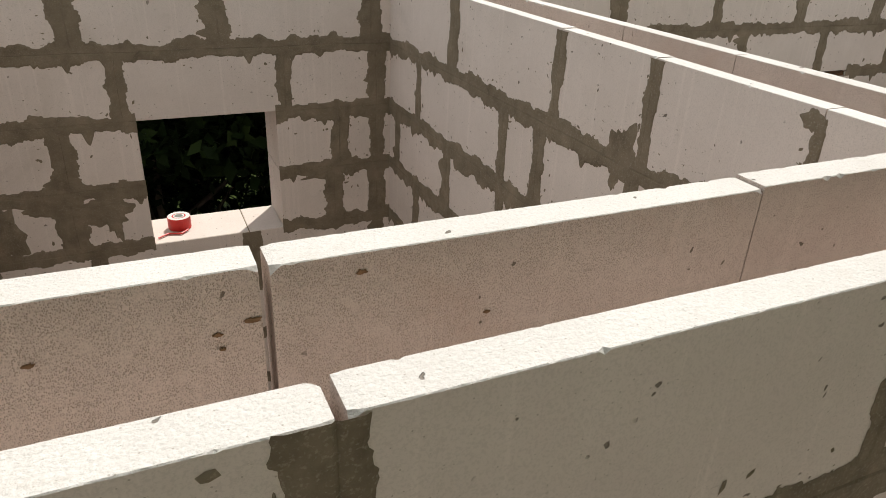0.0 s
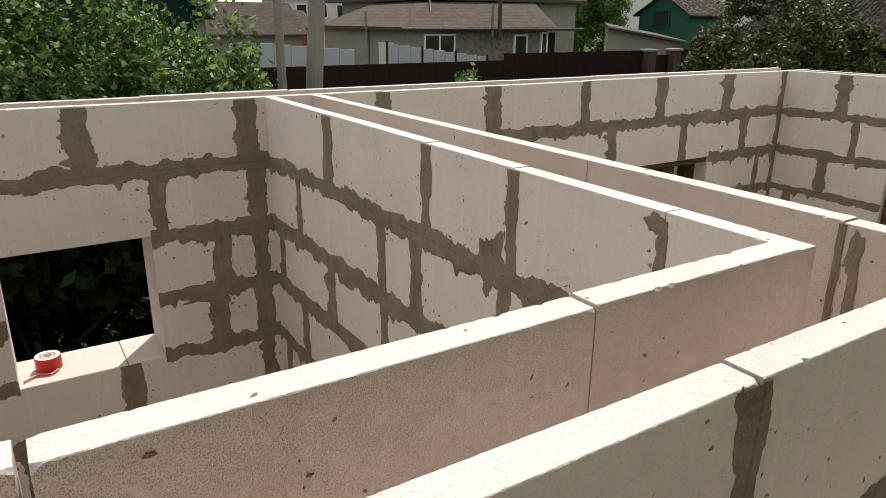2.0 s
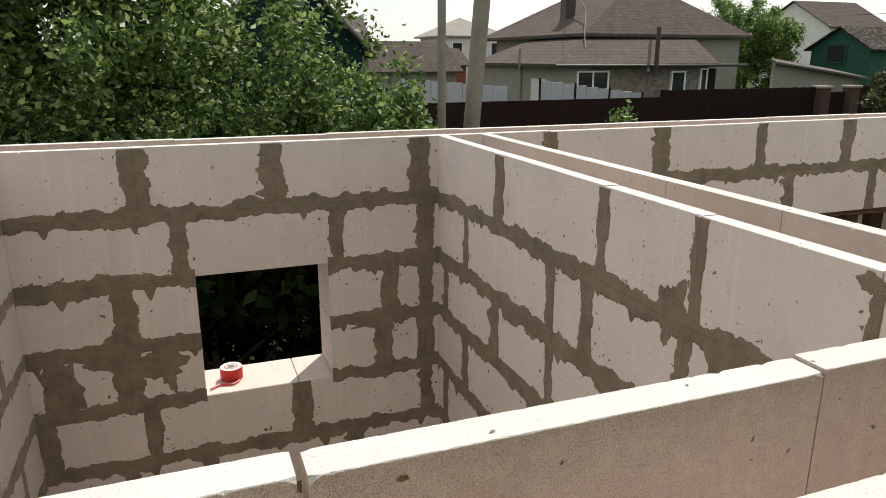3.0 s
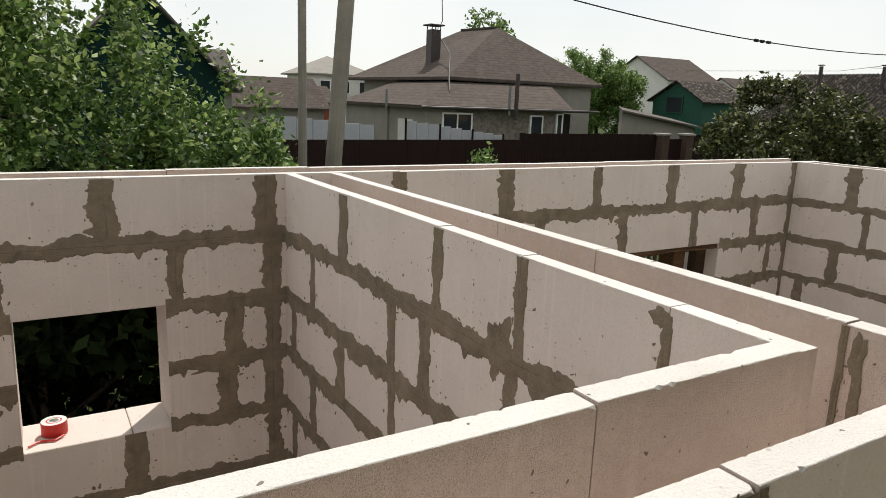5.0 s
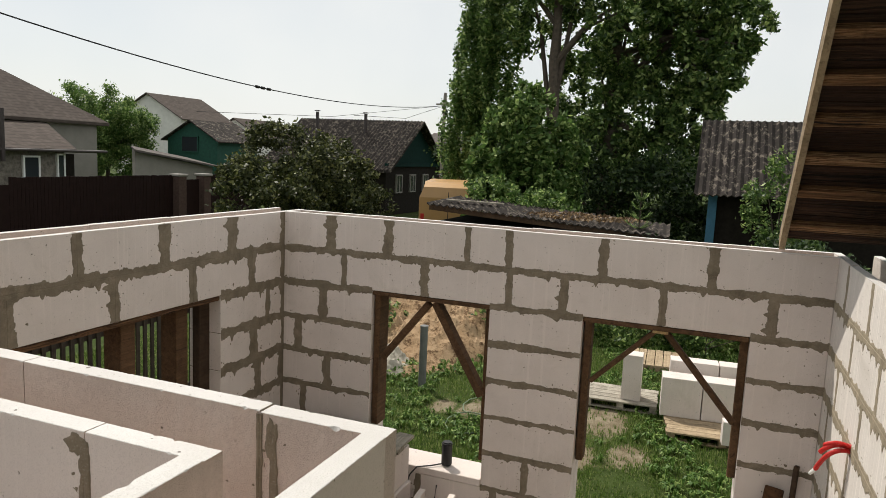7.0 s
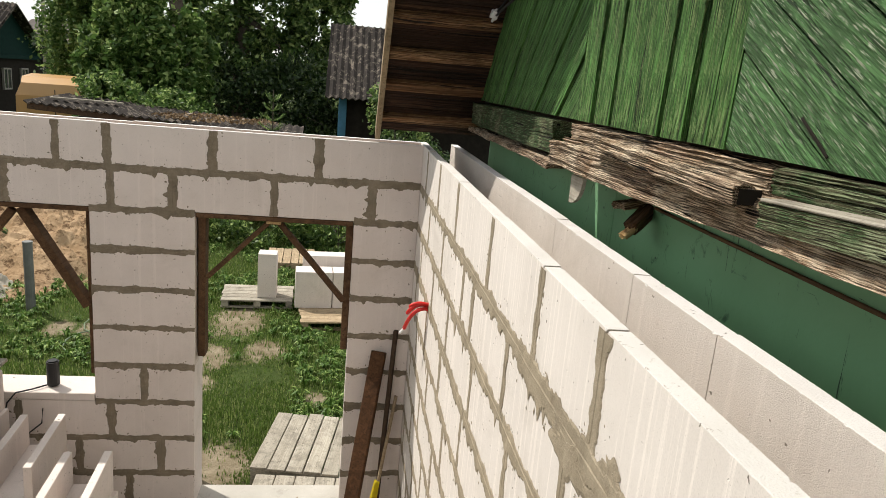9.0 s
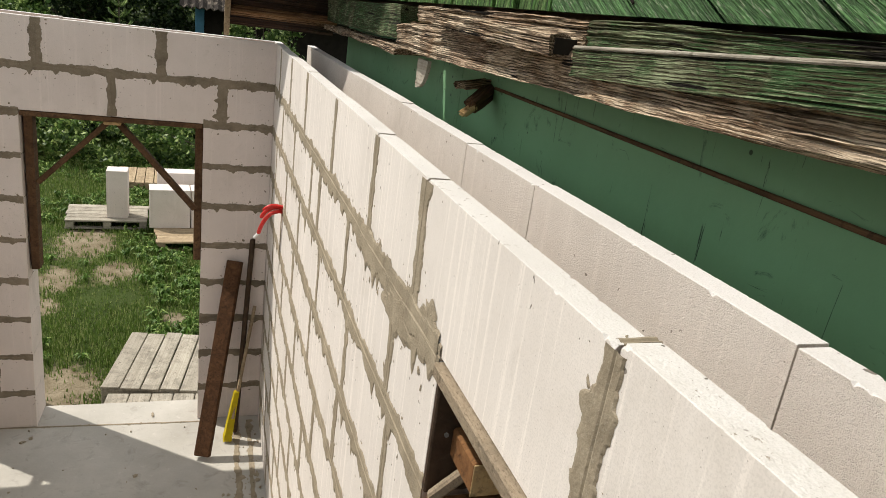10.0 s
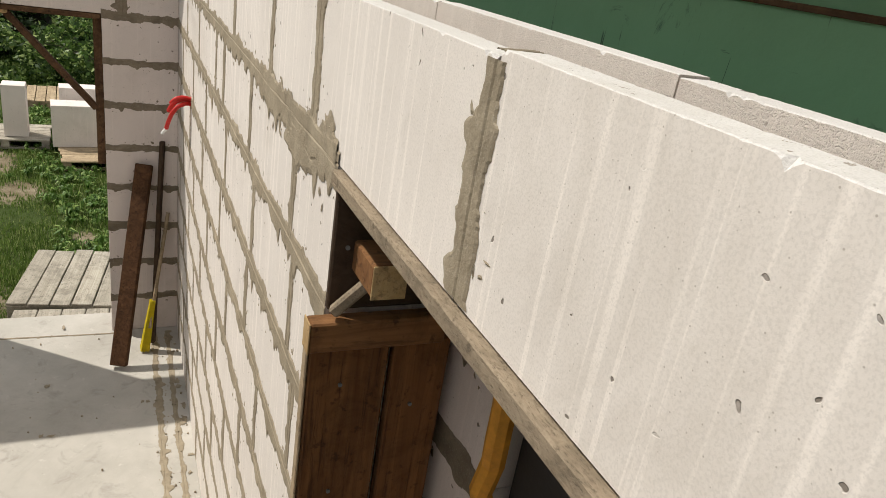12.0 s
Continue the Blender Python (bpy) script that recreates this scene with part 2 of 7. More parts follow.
def plate_mesh(length, seed, porous=False, chip=0.006, rise=0.0, face_mat=None, sawn=None):
    """A thin upright plate of the ring-beam mould with nibbled upper edges."""
    rng = random.Random(seed)
    n = max(4, int(length / 0.0045))
    verts, faces = [], []
    h, t = COURSE + rise, PLATE
    off = Vector((seed * 3.7, seed * 1.3, 0))
    for i in range(n + 1):
        x = 0.0004 + (length - 0.0008) * i / n
        a = noise.fractal(Vector((x * 90, 0, 0)) + off, 1.0, 2.0, 3) * 0.0006
        b = noise.fractal(Vector((x * 90, 5, 0)) + off, 1.0, 2.0, 3) * 0.0006
        worn = max(0.0, noise.noise(Vector((x * 5, 31, 0)) + off))
        na = max(0.0, noise.noise(Vector((x * 75, 9, 0)) + off) - 0.42 + 0.42 * worn) * 0.017
        nb = max(0.0, noise.noise(Vector((x * 75, 17, 0)) + off) - 0.42 + 0.42 * worn) * 0.017
        z0 = h + noise.noise(Vector((x * 3, 2, 0)) + off) * 0.0008
        e = min(i, n - i) * length / n
        if e < chip:
            bite = (chip - e) * (0.7 + 0.6 * noise.noise(Vector((x * 70, 3, 0)) + off))
            na, z0 = na + bite * 0.7, z0 - bite * 0.18
        ring = [(x, 0, 0.001), (x, 0, z0 - 0.0010 - na + a), (x, 0.0008 + na * 0.8 + abs(a), z0 - abs(a) * 0.5), (x, t - 0.0008 - nb * 0.8 - abs(b), z0 - abs(b) * 0.5), (x, t, z0 - 0.0010 - nb + b), (x, t, 0.001)]
        verts += ring
    k = 6
    for i in range(n):
        for j in range(k):
            p, q = i * k + j, i * k + (j + 1) % k
            faces.append((p, p + k, q + k, q))
    faces.append(tuple(range(k)))
    faces.append(tuple(n * k + j for j in reversed(range(k))))
    me = bpy.data.meshes.new("plate")
    me.from_pydata(verts, [], faces)
    me.materials.append((sawn or M_PLATE) if porous else (face_mat or M_BLOCK))
    me.materials.append(M_TOP)                  # the cut upper edge
    me.materials.append(sawn or M_PLATE)        # the sawn ends
    for p in (n * k, n * k + 1):
        me.polygons[p].material_index = 2
    for i in range(n):
        for j in (1, 2, 3):
            me.polygons[i * k + j].material_index = 1
    return me


class Smears:
    """Mortar that was squeezed from the joints and smeared over the faces, gathered in one mesh a wall face."""

    def __init__(self, seed):
        self.v, self.f, self.seed, self.count = [], [], seed, 0

    def strip(self, p, along, across, normal, length, up, down, jag=1.0):
        """A ragged strip along a joint from p; up and down are its half widths."""
        self.count += 1
        n = max(3, int(length / 0.0038))
        o = Vector((self.seed * 13.1, self.count * 7.3, 0))
        base = len(self.v)
        for i in range(n + 1):
            s = length * i / n
            def edge(k):
                w = noise.fractal(Vector((s * 7, k, 0)) + o, 1.0, 2.0, 2)
                r = noise.fractal(Vector((s * 45, k + 40, 0)) + o, 1.0, 2.0, 4)
                t = noise.noise(Vector((s * 17, k + 20, 0)) + o)
                step = 0.22 if t > 0.1 else (-0.18 if t < -0.15 else 0.0)
                drip = max(0.0, noise.noise(Vector((s * 22, k + 80, 0)) + o) - 0.30) * (4.0 if k else 1.6)
                f = noise.noise(Vector((s * 150, k + 60, 0)) + o)
                return 1.0 + jag * (0.36 * w + 0.14 * r + 0.09 * f + step + 0.7 * drip)
            u, d = max(0.006, up * edge(0)), max(0.006, down * edge(3))
            g = noise.noise(Vector((s * 5, 11, 0)) + o) * 0.004
            lift = 0.0022 + 0.0012 * noise.noise(Vector((s * 18, 21, 0)) + o)
            for c, h in ((u, 0.0004), (u * 0.8, lift), (g + 0.003, lift), (g, lift * 0.25), (g - 0.003, lift), (-d * 0.8, lift), (-d, 0.0004)):
                self.v.append(p + along * s + across * c + normal * h)
        for i in range(n):
            for j in range(6):
                a = base + i * 7 + j
                self.f.append((a, a + 7, a + 8, a + 1))
        rnd = random.Random(self.seed * 1000 + self.count)
        for _ in range(int(length * 26)):       # crumbs and splashes beside the joint
            side = rnd.choice((-1, 1))
            c = side * (up if side > 0 else down) * rnd.uniform(1.0, 2.3)
            self.speck(p + along * (length * rnd.random()) + across * c, along, across, normal, rnd.uniform(0.002, 0.0075) * rnd.uniform(0.5, 1.3), rnd)

    def speck(self, p, along, across, normal, r, rnd):
        base = len(self.v)
        turn, flat = rnd.uniform(0, 6.28), rnd.uniform(0.2, 0.8)
        self.v.append(p + normal * (0.0006 + 0.2 * r))
        for i in range(6):
            a = 2 * math.pi * i / 6
            q = r * rnd.uniform(0.6, 1.5)
            x, y = q * math.cos(a), q * math.sin(a) * flat
            self.v.append(p + along * (x * math.cos(turn) - y * math.sin(turn)) + across * (x * math.sin(turn) + y * math.cos(turn)) + normal * 0.0003)
        for i in range(6):
            self.f.append((base, base + 1 + i, base + 1 + (i + 1) % 6))

    def blob(self, p, along, across, normal, rx, ry, jag=0.5):
        """A ragged smear patch round p."""
        self.count += 1
        o = Vector((self.seed * 5.1, self.count * 3.9, 0))
        base = len(self.v)
        lift = 0.0016 + 0.00017 * (self.count % 11)
        self.v.append(p + normal * lift)
        n = 64
        for i in range(n):
            a = 2 * math.pi * i / n
            c = Vector((math.cos(a), math.sin(a), 0))
            r = min(1.7, max(0.45, 1 + min(jag, 0.7) * noise.fractal(c * 1.5 + o, 1.0, 2.0, 3)))
            for q, h in ((0.75, lift), (1.0, 0.0004)):
                self.v.append(p + along * (rx * r * q * c.x) + across * (ry * r * q * c.y) + normal * h)
        for i in range(n):
            a, b = base + 1 + 2 * i, base + 1 + 2 * ((i + 1) % n)
            self.f.append((base, a, b))
            self.f.append((a, a + 1, b + 1, b))

    def build(self, mat, parent, label):
        ob = obj("mortar", self.v, self.f, mat, parent, label)
        ob["kind"] = "stuff"
        return ob


def lerp_joints(start, end, joints):
    cuts = [start] + [j for j in sorted(joints) if start + 0.03 < j < end - 0.03] + [end]
    return list(zip(cuts, cuts[1:]))


def regular(first, lo, hi, pitch=0.6):
    k = math.floor((lo - first) / pitch)
    out = []
    while first + k * pitch < hi:
        out.append(first + k * pitch)
        k += 1
    return out


def build_wall(name, origin, along, inward, length, joints, openings=(), thick=THICK, faces=(1,), up=0.022, down=0.03,
               vert=0.026, mortar=None, seed=1, courses=10, jag=1.0, label=WALL_LABEL, face_mat=None):
    """A wall from origin along a direction. s runs along it, the visible inner face is at n = 0 and the body goes to n = -thick.
    joints: course (from the top) -> list of s; openings: (s0, s1, z0, z1)."""
    along, inward = Vector(along), Vector(inward)
    origin = Vector(origin)
    m = Matrix(((along.x, -inward.x, 0, origin.x), (along.y, -inward.y, 0, origin.y), (0, 0, 1, origin.z), (0, 0, 0, 1)))
    core = bmesh.new()
    pieces = []
    sm = {1: Smears(seed), -1: Smears(seed + 50)}
    zv = Vector((0, 0, 1))
    for c in range(1, courses):
        z0 = TOP - (c + 1) * COURSE
        z1 = z0 + COURSE
        cut = [(a, b) for a, b, lo, hi in openings if lo < z1 - 0.02 and hi > z0 + 0.02]
        runs, s = [], 0.0
        for a, b in sorted(cut):
            if a > s + 0.01:
                runs.append((s, a))
            s = max(s, b)
        if s < length - 0.01:
            runs.append((s, length))
        for a, b in runs:
            js = joints[c] if c in joints else regular(joints.get("phase", 0.0) + (0.3 if c % 2 else 0.0) + 0.04 * math.sin(c * 2.3 + seed), 0, length)
            for p, q in lerp_joints(a, b, js):
                pieces.append((p, q, z0))
    for face in faces:
        S = sm[face]
        nrm = inward if face == 1 else -inward
        off = Vector((0, 0, 0)) if face == 1 else -inward * thick
        r = random.Random(seed * 7 + face)
        for c in range(0, courses):
            z0 = TOP - (c + 1) * COURSE
            z1 = z0 + COURSE
            cut = [(a, b) for a, b, lo, hi in openings if lo < z1 - 0.02 and hi > z0 + 0.02]
            below = [(a, b) for a, b, lo, hi in openings if lo < z0 - 0.02 and hi > z0 - 0.1]
            runs, s = [], 0.0
            for a, b in sorted(set(cut + below)):
                if a > s + 0.01:
                    runs.append((s, a))
                s = max(s, b)
            if s < length - 0.01:
                runs.append((s, length))
            if c < courses - 1:
                for a, b in runs:
                    S.strip(origin + off + along * a + zv * z0, along, zv, nrm, b - a, up * r.uniform(0.8, 1.2), down * r.uniform(0.8, 1.2), jag)
            runs, s = [], 0.0
            for a, b in sorted(cut):
                if a > s + 0.01:
                    runs.append((s, a))
                s = max(s, b)
            if s < length - 0.01:
                runs.append((s, length))
            js = joints[c] if c in joints else regular(joints.get("phase", 0.0) + (0.3 if c % 2 else 0.0) + 0.04 * math.sin(c * 2.3 + seed), 0, length)
            for a, b in runs:
                for p, q in lerp_joints(a, b, js)[1:]:
                    w = vert * r.uniform(0.75, 1.3)
                    S.strip(origin + off + along * p + zv * (z0 + 0.004), zv, along, nrm, COURSE - 0.008, w, w * r.uniform(0.8, 1.3), jag * 0.75)
    edges = sorted({0.0, length, *[v for o in openings for v in o[:2]]})
    for a, b in zip(edges, edges[1:]):
        z = 0.0
        for lo, hi in sorted((o[2], o[3]) for o in openings if o[0] < (a + b) / 2 < o[1]):
            lo, hi = COURSE * round(lo / COURSE - 0.01), COURSE * round(hi / COURSE)
            if lo > z + 0.01:
                add_box(core, (a + (0.004 if a in (0.0,) else -0.003), 0.004, z), (b, thick - 0.004, lo - 0.004), m)
            z = hi + 0.004
        solid = not any(o[0] < (a + b) / 2 < o[1] for o in openings)
        add_box(core, (a + 0.004, 0.0045 if solid else 0.005, z), (b - 0.004, thick - 0.004, TOP - COURSE - 0.004), m)
    wall = part(name, core, mortar or M_MORTAR)
    tagged(wall, label, "wall", kind="structure")
    for p, q, z0 in pieces:
        b = new("block", block_mesh(q - p, thick, COURSE, face_mat or M_BLOCK))
        b.parent = wall
        b.matrix_world = m @ Matrix.Translation((p, 0, z0))
    return wall, sm, m


def add_plates(wall, m, s0, s1, n0, joints, seed, gap=0.0006, wide=(), rise=None, face_mat=None, sawn=None):
    """A row of upright plates on a wall: n0 is the depth of their near face."""
    settle = random.Random(seed * 17)
    for i, (p, q) in enumerate(lerp_joints(s0, s1, joints)):
        ga = next((g for s, g in wide if abs(s - p) < 0.02), gap)
        gb = next((g for s, g in wide if abs(s - q) < 0.02), gap)
        ob = new("plate", plate_mesh(q - p - ga - gb, seed * 31 + i, n0 > 0.05, 0.010 if max(ga, gb) > 0.003 else (0.007 if gap > 0.002 else 0.001), (rise(0.5 * (p + q)) if rise else 0.0) + settle.uniform(-0.0025, 0.0025), face_mat, sawn))
        ob.parent = wall
        ob.matrix_world = m @ Matrix.Translation((p + ga, n0, TOP - COURSE))


MORTAR_LABEL = "smeared grey-brown mortar with ragged edges"
XW, XE, YN, YS = -0.18, 4.90, 4.975, 1.44      # inner faces of the outer walls
XA0, XA1, YB0, YB1 = 1.42, 1.66, 2.558, 2.798   # faces of the two inner walls
XWEST = -3.2                                   # far west end, behind the camera

# north wall: s = x - XN0
XN0 = XWEST
nj = lambda *xs: [x - XN0 for x in xs]
north, sm_n, m_n = build_wall(
    "wall_north", (XN0, YN, 0), (1, 0, 0), (0, -1, 0), XE + THICK - XN0,
    {0: nj(-2.14, -1.54, -0.94, -0.34, 0.257, 0.75, 1.34, 1.947, 2.541, 3.133, 3.718, 4.317, XE),
     1: nj(-1.6, -1.0, -0.4, 0.385, 0.985, 1.36, 2.15, 2.76, 3.36, 3.948, 4.52, XE),
     2: nj(-1.3, -0.7, 0.171, 1.2, 1.36, 2.3, 4.70, XE), 3: nj(-1.6, -1.0, -0.4, 0.161, 1.172, 1.36, 1.9, 2.5, 4.55, XE),
     4: nj(-1.3, -0.7, -0.15, 0.221, 0.799, 1.36, 2.2, 4.60, XE), 5: nj(-1.6, -1.0, -0.4, 0.12, 0.42, 1.03, 1.9, 2.5, 3.1, 3.7, 4.3, XE), "phase": 0.25},
    openings=((0.43 - XN0, 0.94 - XN0, 1.5, 2.0), (2.3 - XN0, 4.20 - XN0, 0.75, 2.0)),
    up=0.027, down=0.036, vert=0.036, seed=3)
for n0, js, sd in ((0.0, nj(-2.14, -1.54, -0.94, -0.34, 0.257, 0.75, 1.947, 2.541, 3.133, 3.718, 4.317, XE), 1), (THICK - PLATE, nj(-2, -1.4, -0.8, -0.2, 0.4, 1.0, 1.6, 2.2, 2.8, 3.4, 4.0, 4.6), 2)):
    add_plates(north, m_n, 0.0, XE + THICK - XN0, n0, js, sd)
sm_n[1].blob(Vector((0.26, YN, 1.66)), Vector((1, 0, 0)), Vector((0, 0, 1)), Vector((0, -1, 0)), 0.10, 0.06)
sm_n[1].blob(Vector((-0.08, YN, 1.62)), Vector((1, 0, 0)), Vector((0, 0, 1)), Vector((0, -1, 0)), 0.07, 0.12)
for xx, zz, rx_, rz_ in ((0.30, 1.62, 0.03, 0.07), (0.07, 1.70, 0.07, 0.03), (1.12, 1.72, 0.10, 0.028), (1.08, 1.98, 0.04, 0.022)):
    sm_n[1].blob(Vector((xx, YN, zz)), Vector((1, 0, 0)), Vector((0, 0, 1)), Vector((0, -1, 0)), rx_, rz_, 0.8)
sm_n[1].build(M_MORTAR, north, MORTAR_LABEL)

# east wall: s = YN - y
ej = lambda *ys: [YN - y for y in ys]
east, sm_e, m_e = build_wall(
    "wall_east", (XE, YN, 0), (0, -1, 0), (-1, 0, 0), YN - YS,
    {0: ej(4.587, 4.137, 3.566, 3.285, 2.691, 2.069), 1: ej(4.477, 3.863, 3.272, 2.92, 2.328, 1.73),
     2: ej(4.638), 3: ej(4.85), 4: ej(4.6), 5: ej(4.8), 6: ej(4.62, 3.1), 7: ej(4.4, 3.85, 3.3), 8: ej(4.7, 4.1, 3.5, 3.0), 9: ej(4.4, 3.8, 3.2), "phase": 0.3},
    openings=((YN - 4.251, YN - 3.397, 0.80, 2.0), (YN - 2.792, YN - 1.84, 0.0, 2.0)),
    up=0.018, down=0.024, vert=0.026, seed=5)
for n0, js, sd in ((0.0, ej(4.587, 4.137, 3.566, 3.285, 2.691, 2.069), 4), (THICK - PLATE, ej(4.4, 3.8, 3.2, 2.6, 2.0), 5)):
    add_plates(east, m_e, 0.0, YN - YS, n0, js, sd)
sm_e[1].build(M_MORTAR, east, MORTAR_LABEL)

# south wall: s = x - XS0, seen on its north face, so s runs from east to west
sj = lambda *xs: [XE + THICK - x for x in xs]
south, sm_s, m_s = build_wall(
    "wall_south", (XE + THICK, YS, 0), (-1, 0, 0), (0, 1, 0), XE + THICK - XWEST,
    {0: sj(4.60, 4.02, 3.42, 2.70, 2.12, 1.71, 1.08, 0.36, -0.24), 1: sj(4.3, 3.72, 3.12, 2.90, 2.36, 1.82), 2: sj(4.55, 3.95, 3.4, 2.8, 2.25, 1.78), "phase": 0.12},
    openings=((XE + THICK - 1.526, XE + THICK - 0.62, 0.25, 2.25),),
    up=0.021, down=0.034, vert=0.019, mortar=M_MORTAR_SUNLIT, seed=8, jag=1.2, face_mat=M_BLOCK_RUN)
for n0, js, sd in ((0.0, sj(4.60, 4.02, 3.42, 2.70, 2.12, 1.71, 1.08, 0.36, -0.24, -0.84, -1.44, -2.04), 7), (0.204, sj(4.5, 3.95, 3.35, 2.718, 2.09, 1.71, 1.073, 0.465, -0.135, -0.735, -1.335, -1.935), 8)):
    add_plates(south, m_s, 0.0, XE + THICK - XWEST, n0, js, sd, gap=0.0022 if n0 == 0 else 0.0010, wide=[(XE + THICK - 1.08, 0.005)] if n0 == 0 else (), rise=(lambda v: 0.009 if v > XE + THICK - 1.08 else 0.0) if n0 == 0 else None, face_mat=M_BLOCK_RUN, sawn=M_PLATE_PALE)
sm_s[1].strip(Vector((2.24, YS + 0.0008, 2.246)), Vector((-1, 0, 0)), Vector((0, 0, 1)), Vector((0, 1, 0)), 0.70, 0.030, 0.045, 0.9)
sm_s[1].strip(Vector((1.080, YS - 0.001, 2.5035)), Vector((0, -1, 0)), Vector((1, 0, 0)), Vector((0, 0, 1)), 0.042, 0.006, 0.006, 1.0)
for xx, zz, rx_, rz_ in ((1.80, 2.20, 0.10, 0.045), (1.60, 2.28, 0.05, 0.03)):
    sm_s[1].blob(Vector((xx, YS + 0.0005, zz)), Vector((-1, 0, 0)), Vector((0, 0, 1)), Vector((0, 1, 0)), rx_, rz_, 0.6)
sm_s[1].build(M_MORTAR_SUNLIT, south, "light-brown mortar smears toned as sunlit")

# inner wall A, north to south: s = YN - y
wall_a, sm_a, m_a = build_wall(
    "wall_inner_long", (XA0, YN, 0), (0, -1, 0), (-1, 0, 0), YN - YB1,
    {0: ej(4.37, 3.745, 3.388), 1: ej(4.66, 4.00, 3.795, 3.404), 2: ej(4.88, 4.38, 3.99, 3.5), 3: ej(4.66, 4.1, 3.5), 4: ej(4.88, 4.38, 3.8), "phase": 0.2},
    thick=XA1 - XA0, up=0.025, down=0.036, vert=0.027, seed=11)
add_plates(wall_a, m_a, 0.0, YN - 2.752, 0.0, ej(4.37, 3.745, 3.388, 2.983), 10)
add_plates(wall_a, m_a, 0.0, YN - YB0, XA1 - XA0 - PLATE, ej(4.46, 3.76, 3.373, 2.80), 11)
AX, AY, AZ = Vector((1, 0, 0)), Vector((0, 1, 0)), Vector((0, 0, 1))
sm_a[1].blob(Vector((XA0, 3.0, 2.475)), -AY, AZ, -AX, 0.022, 0.018, 0.4)
sm_a[1].blob(Vector((XA0, 2.985, 2.45)), -AY, AZ, -AX, 0.013, 0.034, 0.35)
sm_a[1].strip(Vector((XA0, 2.985, 2.252)), AZ, AY, -AX, 0.2, 0.011, 0.011)
for yy, zz, ry_, rz_ in ((3.45, 2.27, 0.05, 0.07), (3.62, 1.98, 0.12, 0.05), (3.3, 2.2, 0.04, 0.09), (3.9, 1.74, 0.10, 0.06)):
    sm_a[1].blob(Vector((XA0, yy, zz)), -AY, AZ, -AX, ry_, rz_, 0.8)
sm_a[1].build(M_MORTAR, wall_a, MORTAR_LABEL)
corner_smear = Smears(90)
corner_smear.strip(Vector((XA1 - PLATE - 0.0005, 2.80, 2.255)), AZ, -AY, -AX, 0.24, 0.006, 0.006)
corner_smear.blob(Vector((XA1 - PLATE - 0.0005, 2.775, 2.45)), AY, AZ, -AX, 0.013, 0.042, 0.35)
corner_smear.blob(Vector((XA1 - PLATE - 0.0005, 2.77, 2.38)), AY, AZ, -AX, 0.009, 0.05, 0.35)
corner_smear.build(M_MORTAR, wall_a, "grey mortar smear in the channel corner")
rust = Smears(91)
for xx, zz, rr in ((0.485, 2.452, 0.006), (0.579, 2.48, 0.005), (0.457, 2.444, 0.004), (0.323, 2.448, 0.004), (0.704, 2.414, 0.003), (0.46, 2.43, 0.003)):
    rust.blob(Vector((xx, 2.752 - 0.0005, zz)), AX, AZ, -AY, rr, rr * 0.5, 0.6)
k = Mat("rusty_stain", 0.9, spec=0.1).world_coords()
k.color(k.mix(k.noise(120, 3), (0.10, 0.06, 0.035), (0.30, 0.18, 0.10)))
rust.build(k.m, wall_a, "small rust-brown stains")

# inner wall B, west to east, seen on its south face
bj = lambda *xs: [x - XWEST for x in xs]
wall_b, sm_b, m_b = build_wall(
    "wall_inner_cross", (XWEST, YB0, 0), (1, 0, 0), (0, -1, 0), XA1 - XWEST,
    {0: bj(-0.70, -0.1, 0.50, 1.05), 1: bj(-1.0, -0.4, 0.2, 0.79, 1.35), 2: bj(-0.7, -0.1, 0.5, 1.05), "phase": 0.3},
    thick=YB1 - YB0, up=0.03, down=0.035, vert=0.022, seed=15)
add_plates(wall_b, m_b, 0.0, XA1 - PLATE - XWEST, 0.0, bj(-2.5, -1.9, -1.3, -0.70, -0.1, 0.505, 1.05), 14, wide=[(0.505 - XWEST, 0.0035)], rise=lambda v: -0.007 if v < 0.505 - XWEST else 0.0)
add_plates(wall_b, m_b, 0.0, XA0 - XWEST, 2.752 - YB0, bj(-2.5, -1.9, -1.3, -0.70, -0.1, 0.498, 1.04), 15, wide=[(0.498 - XWEST, 0.0042)])
sm_b[1].build(M_MORTAR, wall_b, MORTAR_LABEL)

# west wall of the small room, and a plain wall that closes the corridor
wall_w, sm_w, m_w = build_wall("wall_inner_west", (XW, YB1, 0), (0, 1, 0), (1, 0, 0), YN - YB1, {"phase": 0.1}, up=0.02, down=0.03, vert=0.026, mortar=M_MORTAR_SUNLIT, seed=19)
for n0, sd in ((0.0, 20), (THICK - PLATE, 21)):
    add_plates(wall_w, m_w, 0.0, YN - YB1, n0, regular(0.35, 0, 3), sd)
sm_w[1].build(M_MORTAR_SUNLIT, wall_w, MORTAR_LABEL)
wall_end, sm_end, m_end = build_wall("wall_west", (XWEST, YS - THICK, 0), (0, 1, 0), (1, 0, 0), YN + THICK - YS + THICK, {"phase": 0.1}, seed=23)
for n0, sd in ((0.0, 24), (THICK - PLATE, 25)):
    add_plates(wall_end, m_end, 0.0, YN + THICK - YS + THICK, n0, regular(0.35, 0, 5), sd)
sm_end[1].build(M_MORTAR, wall_end, MORTAR_LABEL)

